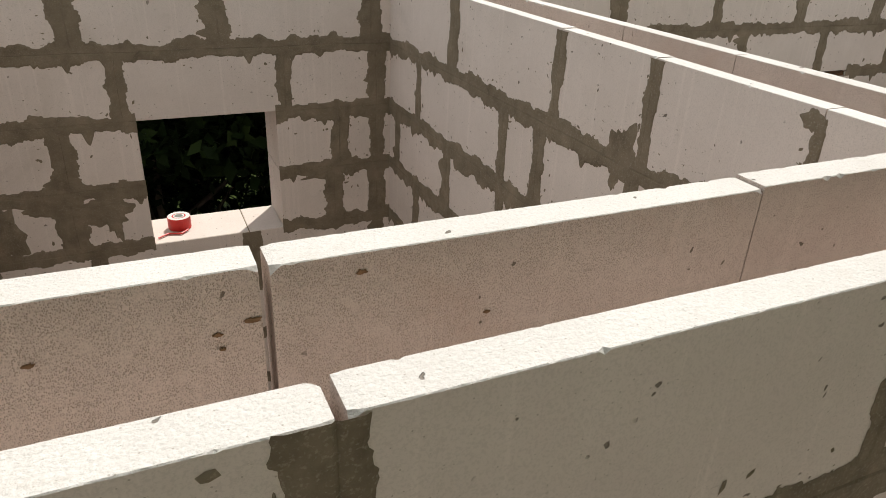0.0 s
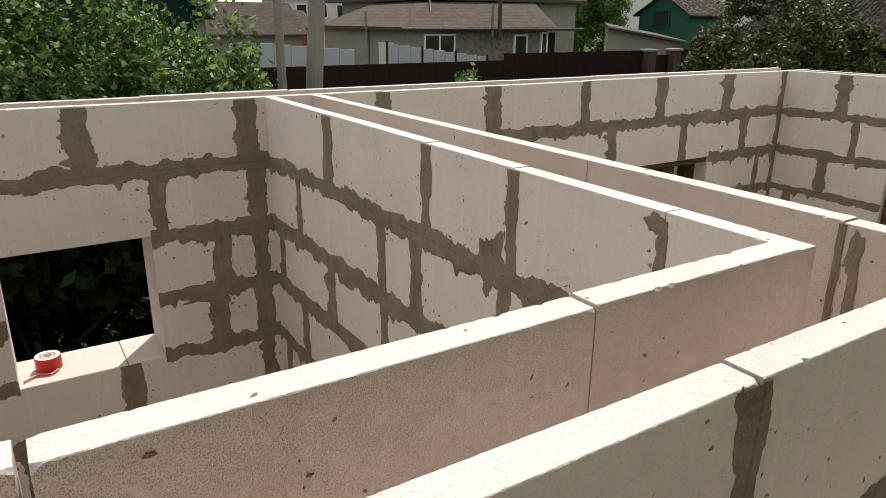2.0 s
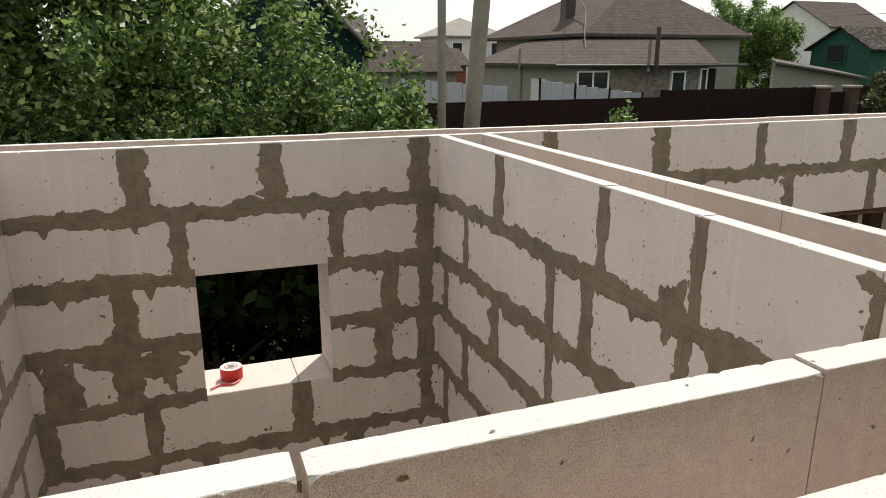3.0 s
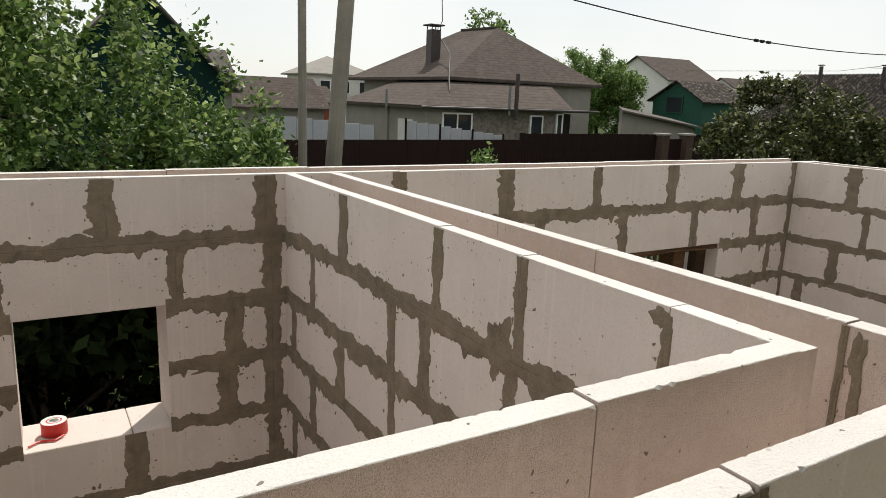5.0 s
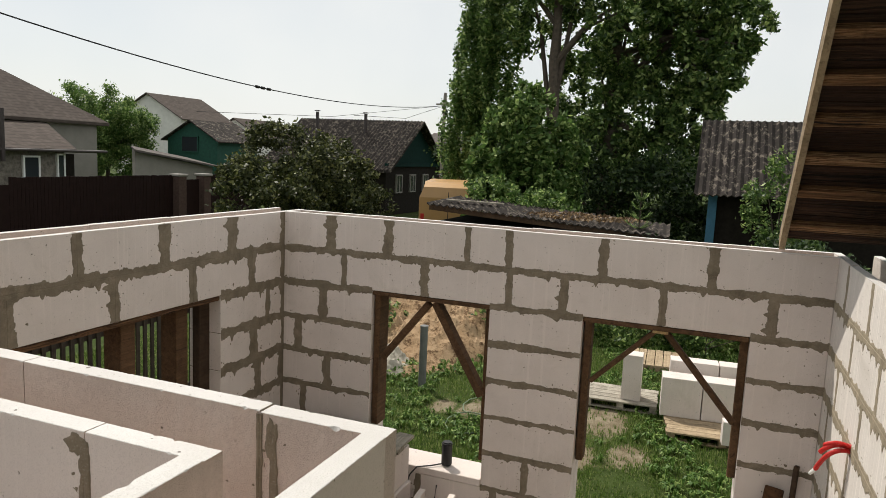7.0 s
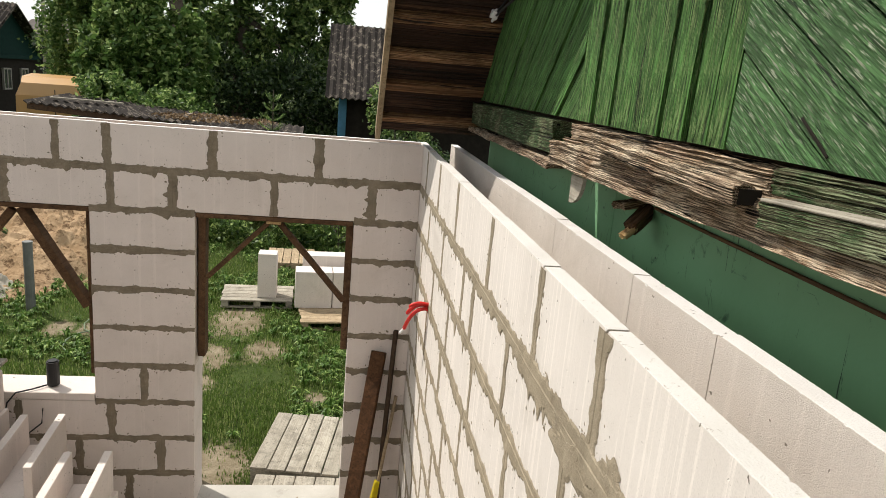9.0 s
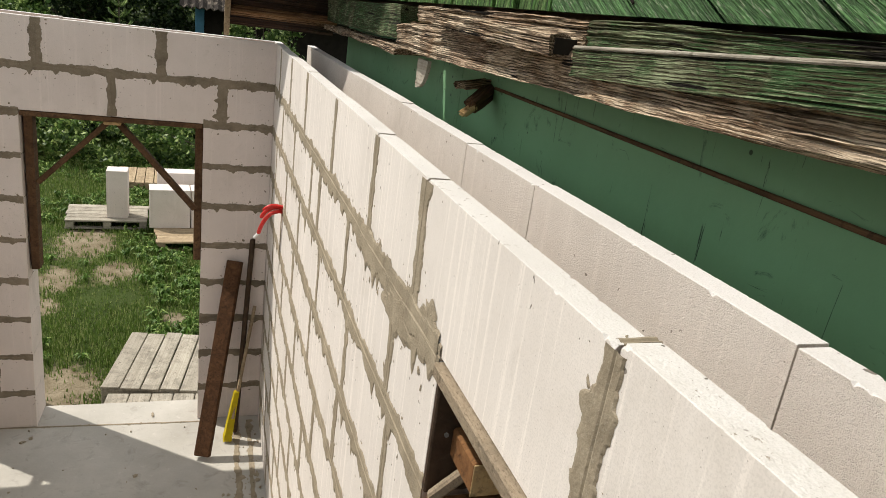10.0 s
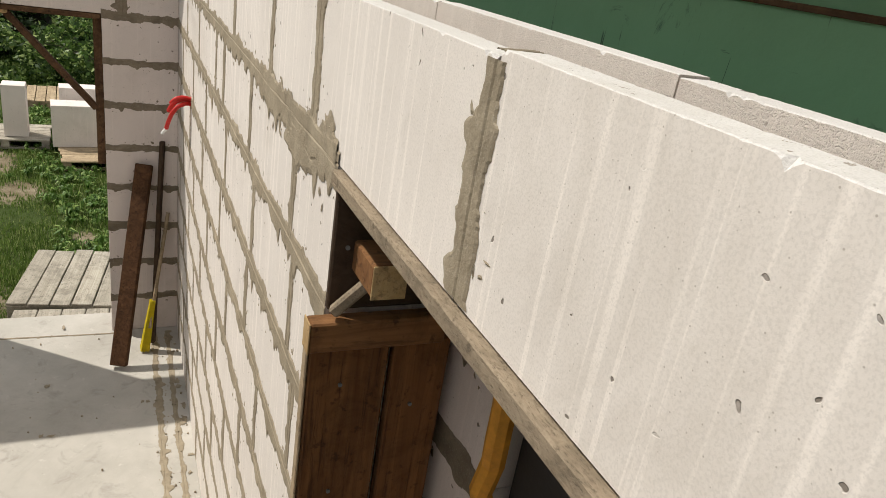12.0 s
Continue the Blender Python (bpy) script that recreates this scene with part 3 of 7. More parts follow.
# slab
k = Mat("slab_concrete", 0.85, spec=0.25).world_coords()
c = k.mix(k.ramp(k.noise(2.2, 6, 0.65), (0.3, 0.0), (0.7, 1.0)), (0.37, 0.35, 0.31), (0.50, 0.475, 0.43))
c = k.mix(k.ramp(k.noise(7, 5, 0.7, 1.0), (0.56, 0.0), (0.72, 0.6)), c, (0.27, 0.25, 0.22))
c = k.mix(k.ramp(k.voronoi(26), (0.03, 0.7), (0.06, 0.0)), c, (0.22, 0.2, 0.17))
c = k.mix(k.ramp(k.noise(0.9, 8, 0.75, 1.5), (0.55, 0.0), (0.75, 0.6)), c, (0.25, 0.235, 0.205))
c = k.mix(k.ramp(k.noise(18, 5, 0.7), (0.62, 0.0), (0.70, 0.45)), c, (0.60, 0.58, 0.53))
k.color(c)
k.bump(k.noise(60, 4), 0.4, 0.003)
M_SLAB = k.m
slab = part("floor", box_bm((XWEST - 0.3, YS - 0.30, -0.30), (XE + THICK + 0.006, YN + 0.30, 0.0), 0.012), M_SLAB)
tagged(slab, "pale poured concrete floor slab with mortar stains", "floor", kind="structure")

# scraps of mortar and dirt along the foot of the south wall, a crack before the doorway
ds = Smears(97)
UP = Vector((0, 0, 1))
ds.strip(Vector((1.0, YS + 0.155, 0.001)), Vector((1, 0, 0)), Vector((0, 1, 0)), UP, 3.85, 0.014, 0.02, 1.3)
ds.strip(Vector((1.0, YS + 0.07, 0.001)), Vector((1, 0, 0)), Vector((0, 1, 0)), UP, 3.85, 0.012, 0.016, 1.4)
ds.strip(Vector((XE - 0.04, 1.75, 0.001)), Vector((0.03, 1, 0)).normalized(), Vector((-1, 0, 0)), UP, 1.3, 0.006, 0.006, 1.4)
dr = random.Random(31)
for i in range(70):
    px, py = (dr.uniform(1.2, 4.85), YS + abs(dr.gauss(0.0, 0.10)) + 0.02) if i < 45 else (dr.uniform(3.2, 5.15), dr.uniform(1.7, 4.2))
    ds.blob(Vector((px, py, 0.001 + 0.0001 * i)), Vector((1, 0, 0)), Vector((0, 1, 0)), UP, dr.uniform(0.006, 0.03), dr.uniform(0.006, 0.02), 0.7)
ds.build(M_MORTAR_SUNLIT, slab, "dropped mortar and dirt on the floor")
cr = bmesh.new()
for i in range(140):
    px, py = (dr.uniform(1.2, 4.85), YS + abs(dr.gauss(0.0, 0.09)) + 0.015) if i < 90 else (dr.uniform(3.0, 5.15), dr.uniform(1.7, 4.5))
    sz = dr.uniform(0.003, 0.011)
    bmesh.ops.create_icosphere(cr, subdivisions=1, radius=sz, matrix=pose(px, py, sz * 0.5, dr.uniform(0, 90), dr.uniform(0, 90), 0) @ Matrix.Diagonal((1.0, dr.uniform(0.6, 1.3), dr.uniform(0.5, 0.9), 1.0)))
crumbs = part("crumbs", cr, M_MORTAR_SUNLIT, slab, "loose crumbs of mortar")
crumbs["kind"] = "stuff"

# ground
k = Mat("ground_grass", 0.95, spec=0.1).world_coords()
g = k.mix(k.ramp(k.noise(1.3, 6, 0.7), (0.3, 0.0), (0.7, 1.0)), (0.030, 0.046, 0.012), (0.060, 0.085, 0.022))
soil = k.ramp(k.noise(0.9, 8, 0.75, 0.6), (0.60, 0.0), (0.74, 0.8))
g = k.mix(soil, g, k.mix(k.noise(12, 5), (0.15, 0.115, 0.065), (0.25, 0.20, 0.12)))
# worn spots round the pallets and the doorway
PATCH = [(9.45, 3.2, 0.75, 0.42), (8.45, 2.75, 0.40, 0.28), (8.2, 3.3, 0.45, 0.25), (7.5, 3.3, 0.28, 0.18), (9.0, 4.8, 0.35, 0.2), (5.85, 2.85, 0.55, 0.34),
         (8.6, 3.7, 0.25, 0.2), (8.9, 5.2, 0.3, 0.2), (7.2, 4.1, 0.3, 0.15), (7.2, 2.1, 0.22, 0.14), (10.6, 4.2, 0.5, 0.3)]
bare = None
for px, py, rx, ry in PATCH:
    mp = k.n.new("ShaderNodeMapping")
    mp.vector_type = "TEXTURE"
    mp.inputs["Location"].default_value, mp.inputs["Scale"].default_value = (px, py, -0.34), (rx * 1.5, ry * 1.5, 1.5)
    k.l.new(k.co, mp.inputs["Vector"])
    gr = k.n.new("ShaderNodeTexGradient")
    gr.gradient_type = "SPHERICAL"
    k.l.new(mp.outputs["Vector"], gr.inputs["Vector"])
    bare = gr.outputs["Fac"] if bare is None else k.math("MAXIMUM", bare, gr.outputs["Fac"])
bare = k.ramp(k.math("ADD", k.math("MULTIPLY", bare, 0.9), k.math("MULTIPLY", k.math("SUBTRACT", k.noise(5, 8, 0.75), 0.5), 1.1)), (0.30, 0.0), (0.48, 1.0))
g = k.mix(bare, g, k.mix(k.ramp(k.noise(4, 7, 0.7), (0.35, 0.0), (0.65, 1.0)), (0.14, 0.11, 0.066), (0.28, 0.235, 0.165)))
k.color(g)
k.bump(k.noise(40, 5), 0.8, 0.03)
M_GROUND = k.m
bm = bmesh.new()
bmesh.ops.create_grid(bm, x_segments=140, y_segments=140, size=1.0)
for v in bm.verts:
    r = max(abs(v.co.x), abs(v.co.y))
    f = (0.1 * r + 0.9 * r ** 4) / max(r, 1e-6) * 900
    v.co.x, v.co.y = v.co.x * f + 4, v.co.y * f + 4
    d = math.hypot(v.co.x - 4, v.co.y - 4)
    v.co.z = -0.34 + 0.05 * noise.noise(Vector((v.co.x * 0.5, v.co.y * 0.5, 0))) * min(1, d / 8)
ground = part("ground", bm, M_GROUND, smooth=True)
tagged(ground, "patchy green grass with bare sandy soil", "ground", kind="structure")

# ---- more materials ----


def plain(name, c, rough=0.7, metal=0.0, spec=0.4, var=0.15, scale=6.0, bump=0.15):
    k = Mat(name, rough, metal, spec)
    d = tuple(x * (1 - var) for x in c)
    e = tuple(min(1, x * (1 + var)) for x in c)
    k.color(k.mix(k.ramp(k.noise(scale, 5, 0.65), (0.3, 0.0), (0.7, 1.0)), d, e))
    k.bump(k.noise(scale * 9, 4), bump, 0.003)
    return k.m


def wood(name, a, b, grain=(1.2, 38, 38), dark=(0.05, 0.035, 0.022), crack=0.35, bump=0.5, rough=0.85):
    """Timber with grain along the object's x axis."""
    k = Mat(name, rough, spec=0.2)
    grime = k.ramp(k.noise(8, 6, 0.72, 0.6), (0.46, 0.0), (0.64, 0.55))
    spot = k.ramp(k.noise(45, 4, 0.6), (0.60, 0.0), (0.68, 0.5))
    k.mapped(grain)
    n = k.noise(1.0, 7, 0.65, 0.8)
    c = k.mix(k.ramp(n, (0.3, 0.0), (0.7, 1.0)), a, b)
    c = k.mix(k.math("MULTIPLY", k.random(), 0.35), c, tuple(x * 0.6 for x in a))
    lines = k.ramp(k.noise(2.3, 5, 0.7), (0.36, 1.0), (0.46, 0.0))
    c = k.mix(k.math("MULTIPLY", lines, crack), c, dark)
    c = k.mix(grime, c, tuple(x * 0.42 for x in a))
    c = k.mix(spot, c, dark)
    k.color(c)
    k.bump(k.math("SUBTRACT", n, k.math("MULTIPLY", lines, 0.8)), bump, 0.004)
    return k.m


def painted_wood(name, paint, bare, worn, grain, dark=(0.010, 0.014, 0.007), fleck=0.0):
    """Weathered timber: fine fibres, paint worn off in streaks along the grain, and dark drying cracks."""
    k = Mat(name, 0.8, spec=0.25)
    flat = k.co
    wob = k.n.new("ShaderNodeTexNoise")
    wob.inputs["Scale"].default_value, wob.inputs["Detail"].default_value = 4.0, 2.0
    k.l.new(flat, wob.inputs["Vector"])
    add = k.n.new("ShaderNodeVectorMath")
    add.operation = "MULTIPLY_ADD"
    add.inputs[1].default_value = (0.022, 0.022, 0.022)
    k.l.new(wob.outputs["Color"], add.inputs[0])
    k.l.new(flat, add.inputs[2])
    k.co = add.outputs[0]
    k.mapped(grain)
    ring = k.ramp(k.noise(1.0, 3, 0.55), (0.40, 0.0), (0.60, 1.0))
    fibre = k.noise(3.1, 5, 0.7)
    p = k.mix(ring, tuple(x * 0.50 for x in paint), tuple(x * 1.3 for x in paint))
    p = k.mix(k.math("MULTIPLY", k.random(), 0.6), p, tuple(x * 0.55 for x in paint))
    p = k.mix(k.ramp(fibre, (0.40, 0.75), (0.52, 0.0)), p, tuple(x * 0.25 for x in paint))
    wear = k.ramp(k.noise(0.13, 5, 0.75, 0.3), (worn - 0.08, 0.0), (worn + 0.10, 1.0))
    ridge = k.ramp(k.noise(2.2, 5, 0.75), (0.47, 0.0), (0.56, 1.0))
    c = k.mix(k.math("MULTIPLY", wear, ridge), p, bare)
    crack = k.math("MULTIPLY", k.ramp(k.noise(0.55, 4, 0.6), (0.385, 1.0), (0.405, 0.0)), k.ramp(k.noise(0.09, 2), (0.42, 0.3), (0.52, 1.0)))
    c = k.mix(k.math("MULTIPLY", crack, 0.95), c, dark)
    split = k.math("MULTIPLY", k.ramp(k.noise(1.35, 3, 0.5), (0.36, 1.0), (0.39, 0.0)), k.ramp(k.noise(0.2, 2), (0.45, 0.2), (0.55, 0.9)))
    c = k.mix(split, c, dark)
    k.co = flat
    if fleck:                                   # paint flaked off in short slivers
        k.mapped(tuple(22.0 if g < 20 else g * 1.7 for g in grain))
        chips = k.ramp(k.noise(1.0, 3, 0.6), (0.56, 0.0), (0.61, 1.0))
        k.co = flat
        c = k.mix(k.math("MULTIPLY", k.math("MULTIPLY", chips, k.ramp(k.noise(3.0, 4, 0.6), (0.38, 0.25), (0.55, 1.0))), fleck), c, bare)
    stain = k.ramp(k.noise(5, 6, 0.7, 0.6), (0.54, 0.0), (0.68, 0.75))
    c = k.mix(stain, c, tuple(x * 0.35 for x in paint))
    k.color(c)
    k.bump(k.math("SUBTRACT", k.math("MULTIPLY", ring, 0.6), k.math("ADD", crack, split)), 1.0, 0.010)
    k.bump(fibre, 0.7, 0.005)
    return k.m




def old_timber(name, pale, brown, tint, moss=0.0):
    """Bare weathered timber: pale ridges, brown hollows, thin dark grain lines and black drying cracks."""
    k = Mat(name, 0.9, spec=0.15)
    flat = k.co
    wob = k.n.new("ShaderNodeTexNoise")
    wob.inputs["Scale"].default_value, wob.inputs["Detail"].default_value = 7.0, 3.0
    k.l.new(flat, wob.inputs["Vector"])
    add = k.n.new("ShaderNodeVectorMath")
    add.operation = "MULTIPLY_ADD"
    add.inputs[1].default_value = (0.011, 0.011, 0.011)
    k.l.new(wob.outputs["Color"], add.inputs[0])
    k.l.new(flat, add.inputs[2])
    bent = add.outputs[0]
    c = k.mix(k.ramp(k.noise(5.5, 6, 0.7, 0.5), (0.38, 0.0), (0.62, 1.0)), brown, pale)
    c = k.mix(k.ramp(k.noise(2.2, 4, 0.6), (0.50, 0.0), (0.70, 0.7)), c, tint)
    if moss:
        c = k.mix(k.ramp(k.noise(3.0, 7, 0.75, 0.8), (0.44, 0.0), (0.54, moss)), c, (0.036, 0.088, 0.030))
    k.co = bent
    k.mapped((9.0, 330, 330))
    fine = k.noise(1.0, 4, 0.6)
    lines = k.ramp(fine, (0.44, 1.0), (0.50, 0.0))
    c = k.mix(k.math("MULTIPLY", lines, 0.7), c, (0.045, 0.028, 0.016))
    c = k.mix(k.ramp(fine, (0.56, 0.0), (0.62, 0.55)), c, tuple(min(1.0, x * 1.35) for x in pale))
    k.co = flat
    k.mapped((0.3, 1, 1))
    rings = k.math("MULTIPLY", k.ramp(k.wave(62, 5.5, "Z", 3), (0.12, 1.0), (0.42, 0.0)), k.ramp(k.noise(26, 4, 0.65), (0.36, 0.15), (0.56, 0.85)))
    c = k.mix(rings, c, (0.030, 0.020, 0.012))
    k.co = bent
    k.mapped((2.6, 55, 55))
    crack = k.ramp(k.noise(1.0, 3, 0.55), (0.350, 1.0), (0.362, 0.0))
    c = k.mix(crack, c, (0.008, 0.006, 0.004))
    k.color(c)
    k.bump(k.math("SUBTRACT", k.math("SUBTRACT", fine, crack), k.math("MULTIPLY", rings, 0.5)), 1.0, 0.007)
    return k.m


M_OLD_WOOD = old_timber("weathered_timber", (0.64, 0.53, 0.39), (0.31, 0.20, 0.115), (0.23, 0.13, 0.08))
M_BROWN_WOOD = painted_wood("brown_timber", (0.135, 0.066, 0.029), (0.27, 0.155, 0.075), 0.50, (2.0, 70, 70), (0.022, 0.012, 0.007))
M_DARK_WOOD = wood("dark_timber", (0.05, 0.031, 0.02), (0.10, 0.064, 0.04), (1.4, 26, 26), crack=0.5)
M_GREY_WOOD = wood("silvered_boards", (0.31, 0.275, 0.22), (0.49, 0.45, 0.375), (1.2, 60, 60), crack=0.3)
M_PALE_WOOD = wood("sawn_board", (0.33, 0.245, 0.15), (0.48, 0.375, 0.25), (1.5, 34, 34), crack=0.3)
M_FRESH_WOOD = wood("fresh_broken_timber", (0.50, 0.33, 0.15), (0.62, 0.45, 0.24), (1.5, 40, 40), crack=0.3)
M_SAWN = wood("rough_sawn_grey_board", (0.25, 0.195, 0.135), (0.41, 0.33, 0.235), (60, 170, 170), crack=0.5)
M_JAMB = wood("stained_jamb_plank", (0.13, 0.055, 0.020), (0.29, 0.135, 0.048), (40, 40, 1.6), (0.025, 0.012, 0.007), 0.55)
M_DARK_PLANK = wood("dark_stained_plank", (0.062, 0.029, 0.013), (0.165, 0.080, 0.036), (2.2, 30, 30), (0.015, 0.008, 0.006), 0.5)
M_PROP = wood("old_prop_timber", (0.085, 0.045, 0.023), (0.175, 0.10, 0.052), (1.6, 48, 48), (0.02, 0.012, 0.008), 0.4)
M_JAMB_L = wood("stained_ledge_board", (0.14, 0.062, 0.024), (0.30, 0.15, 0.06), (30, 3, 30), (0.03, 0.015, 0.008), 0.4)
M_SLAT = wood("dark_fence_slat", (0.045, 0.034, 0.026), (0.09, 0.07, 0.054), (30, 30, 1.5), crack=0.4)
M_PLANK_V = painted_wood("green_plank_upright", (0.088, 0.215, 0.050), (0.36, 0.44, 0.19), 0.60, (4.0, 130, 130), fleck=0.5)
M_PLANK_E = painted_wood("green_plank_by_the_eave", (0.092, 0.225, 0.056), (0.28, 0.36, 0.15), 0.60, (4.0, 130, 130), fleck=0.15)
M_PLANK_D = painted_wood("green_plank_slanting", (0.125, 0.275, 0.098), (0.52, 0.56, 0.42), 0.74, (5.0, 140, 140), fleck=0.85)
M_GREEN_BEAM = old_timber("green_painted_beam", (0.24, 0.27, 0.16), (0.050, 0.095, 0.032), (0.12, 0.10, 0.06), 0.95)
k = Mat("teal_green_wall_paint", 0.6, spec=0.4).world_coords()
c = k.mix(k.ramp(k.noise(1.6, 6, 0.65), (0.3, 0.0), (0.7, 1.0)), (0.155, 0.308, 0.160), (0.200, 0.390, 0.212))
c = k.mix(k.ramp(k.noise(9, 7, 0.75, 1.2), (0.60, 0.0), (0.68, 0.8)), c, (0.028, 0.075, 0.045))
c = k.mix(k.ramp(k.voronoi(14), (0.05, 0.9), (0.07, 0.0)), c, (0.012, 0.03, 0.02))
flat = k.co
k.mapped((60, 60, 4))
c = k.mix(k.ramp(k.noise(1.0, 4, 0.7, 0.6), (0.65, 0.0), (0.69, 0.9)), c, (0.014, 0.03, 0.018))
k.co = flat
k.mapped((3, 3, 40))
c = k.mix(k.ramp(k.noise(1.0, 5, 0.7, 0.8), (0.69, 0.0), (0.73, 0.8)), c, (0.015, 0.035, 0.02))
k.co = flat
k.color(c)
k.bump(k.noise(50, 5), 0.25, 0.003)
M_TEAL = k.m
k = Mat("brown_shingles", 0.95, spec=0.15).world_coords()
c = k.mix(k.ramp(k.noise(1.2, 6, 0.7), (0.3, 0.0), (0.7, 1.0)), (0.062, 0.049, 0.042), (0.092, 0.075, 0.065))
rows = k.wave(2.4, 0.6, "Z", 2)
c = k.mix(k.ramp(rows, (0.0, 0.55), (0.30, 0.0)), c, (0.04, 0.032, 0.028))
c = k.mix(k.ramp(k.voronoi(3.5), (0.1, 0.35), (0.5, 0.0)), c, (0.15, 0.125, 0.105))
k.color(c)
M_CLAY_ROOF = k.m
M_WALL_GREY = plain("grey_render", (0.25, 0.235, 0.21), 0.9, var=0.1, scale=2)
M_WALL_WHITE = plain("white_render", (0.62, 0.61, 0.58), 0.9, var=0.08, scale=2)
M_WALL_STONE = plain("stone_cladding", (0.17, 0.15, 0.128), 0.9, var=0.5, scale=7)
M_BROWN_METAL = plain("brown_sheet_metal", (0.020, 0.010, 0.009), 0.75, 0.0, 0.12, 0.15, 4)
M_BRICK_BROWN = plain("brown_brick", (0.075, 0.045, 0.036), 0.9, var=0.25, scale=12)
M_WHITE_PANEL = plain("pale_fence_panel", (0.38, 0.395, 0.41), 0.6, var=0.06)
M_WHITE = plain("white_frame", (0.75, 0.75, 0.73), 0.5, var=0.05)
M_GREEN_SHED = plain("green_shed_boards", (0.020, 0.085, 0.060), 0.8, var=0.2)
M_GREEN_GABLE = plain("dark_green_gable", (0.008, 0.028, 0.024), 0.9, spec=0.1, var=0.2)
M_BLUE = plain("blue_painted_post", (0.05, 0.16, 0.24), 0.7)
M_DARK_LOG = plain("dark_log_wall", (0.018, 0.015, 0.012), 0.9, spec=0.1, var=0.3)
M_VAN = plain("orange_van_paint", (0.47, 0.27, 0.10), 0.35, 0.0, 0.5, 0.05, 1.0, 0.0)
M_BLACK = plain("black_rubber", (0.012, 0.012, 0.013), 0.5, var=0.1)
M_RED = plain("red_conduit", (0.55, 0.025, 0.02), 0.4, var=0.12, scale=30)
M_YELLOW = plain("yellow_bristle", (0.72, 0.58, 0.02), 0.6, var=0.15, scale=40)
M_STEEL = plain("grey_post", (0.16, 0.165, 0.16), 0.6, 0.2, var=0.2)
M_POLE = plain("grey_utility_pole", (0.25, 0.225, 0.19), 0.9, var=0.18, scale=3)
M_BRICK_RED = plain("red_brick_far", (0.28, 0.09, 0.06), 0.9)
M_PIPE = plain("dark_flue", (0.045, 0.035, 0.033), 0.5)
M_ORANGE = plain("orange_foam", (0.60, 0.27, 0.03), 0.7, var=0.25, scale=25)
g = Mat("window_glass", 0.08, spec=0.5)
g.color((0.03, 0.035, 0.04))
M_GLASS = g.m
k = Mat("corrugated_slate", 0.95, spec=0.15).world_coords()
c = k.mix(k.ramp(k.noise(1.5, 6, 0.7), (0.3, 0.0), (0.7, 1.0)), (0.085, 0.074, 0.070), (0.155, 0.136, 0.125))
c = k.mix(k.ramp(k.noise(5, 6, 0.75), (0.58, 0.0), (0.66, 0.8)), c, (0.05, 0.045, 0.035))
k.color(c)
M_SLATE = k.m
k = Mat("dark_mossy_slate", 0.95, spec=0.12).world_coords()
c = k.mix(k.ramp(k.noise(1.2, 6, 0.7), (0.3, 0.0), (0.7, 1.0)), (0.022, 0.019, 0.017), (0.048, 0.041, 0.037))
c = k.mix(k.ramp(k.noise(4.5, 7, 0.78), (0.53, 0.0), (0.58, 0.8)), c, (0.20, 0.17, 0.14))
c = k.mix(k.ramp(k.noise(3, 6, 0.75), (0.60, 0.0), (0.68, 0.8)), c, (0.03, 0.028, 0.018))
k.color(c)
M_SLATE_DARK = k.m
k = Mat("sand", 0.95, spec=0.1).world_coords()
c = k.mix(k.ramp(k.noise(2.2, 7, 0.7), (0.3, 0.0), (0.7, 1.0)), (0.27, 0.17, 0.09), (0.50, 0.36, 0.225))
c = k.mix(k.ramp(k.noise(9, 6, 0.7), (0.52, 0.0), (0.62, 0.9)), c, (0.10, 0.055, 0.028))
k.color(c)
k.bump(k.noise(14, 6, 0.7), 0.9, 0.05)
M_SAND = k.m
k = Mat("cement_dust", 0.95, spec=0.1).world_coords()
c = k.mix(k.ramp(k.noise(5, 7, 0.7), (0.3, 0.0), (0.7, 1.0)), (0.28, 0.25, 0.195), (0.46, 0.43, 0.37))
k.color(c)
k.bump(k.noise(30, 5), 0.7, 0.012)
M_DUST = k.m


def leaf_material(name, a, b, c, trans=0.38, spec=0.28):
    k = Mat(name, 0.5, spec=spec)
    r = k.island()
    col = k.mix(k.ramp(r, (0.0, 0.0), (1.0, 1.0)), a, b)
    col = k.mix(k.ramp(r, (0.74, 0.0), (0.82, 1.0)), col, c)
    k.color(col)
    t = k.n.new("ShaderNodeBsdfTranslucent")
    k.l.new(col, t.inputs["Color"])
    mx = k.n.new("ShaderNodeMixShader")
    mx.inputs[0].default_value = trans
    k.l.new(k.b.outputs[0], mx.inputs[1])
    k.l.new(t.outputs[0], mx.inputs[2])
    k.l.new(mx.outputs[0], k.n["Material Output"].inputs["Surface"])
    return k.m


M_LEAF = leaf_material("leaf_green", (0.026, 0.060, 0.013), (0.150, 0.255, 0.055), (0.36, 0.46, 0.15), 0.38, 0.45)
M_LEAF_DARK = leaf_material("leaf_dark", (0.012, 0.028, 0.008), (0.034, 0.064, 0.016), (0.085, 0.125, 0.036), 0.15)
M_LEAF_LIGHT = leaf_material("leaf_light", (0.050, 0.105, 0.024), (0.15, 0.245, 0.060), (0.34, 0.44, 0.15), 0.44)
# near-black leaves: the shade behind the north window is put into their colour
M_LEAF_SHADE = leaf_material("leaf_shade_toned", (0.006, 0.012, 0.004), (0.012, 0.022, 0.007), (0.020, 0.034, 0.010), 0.03, 0.03)
M_LEAF_OLIVE = leaf_material("leaf_olive", (0.024, 0.032, 0.010), (0.068, 0.082, 0.024), (0.17, 0.18, 0.065), 0.25)
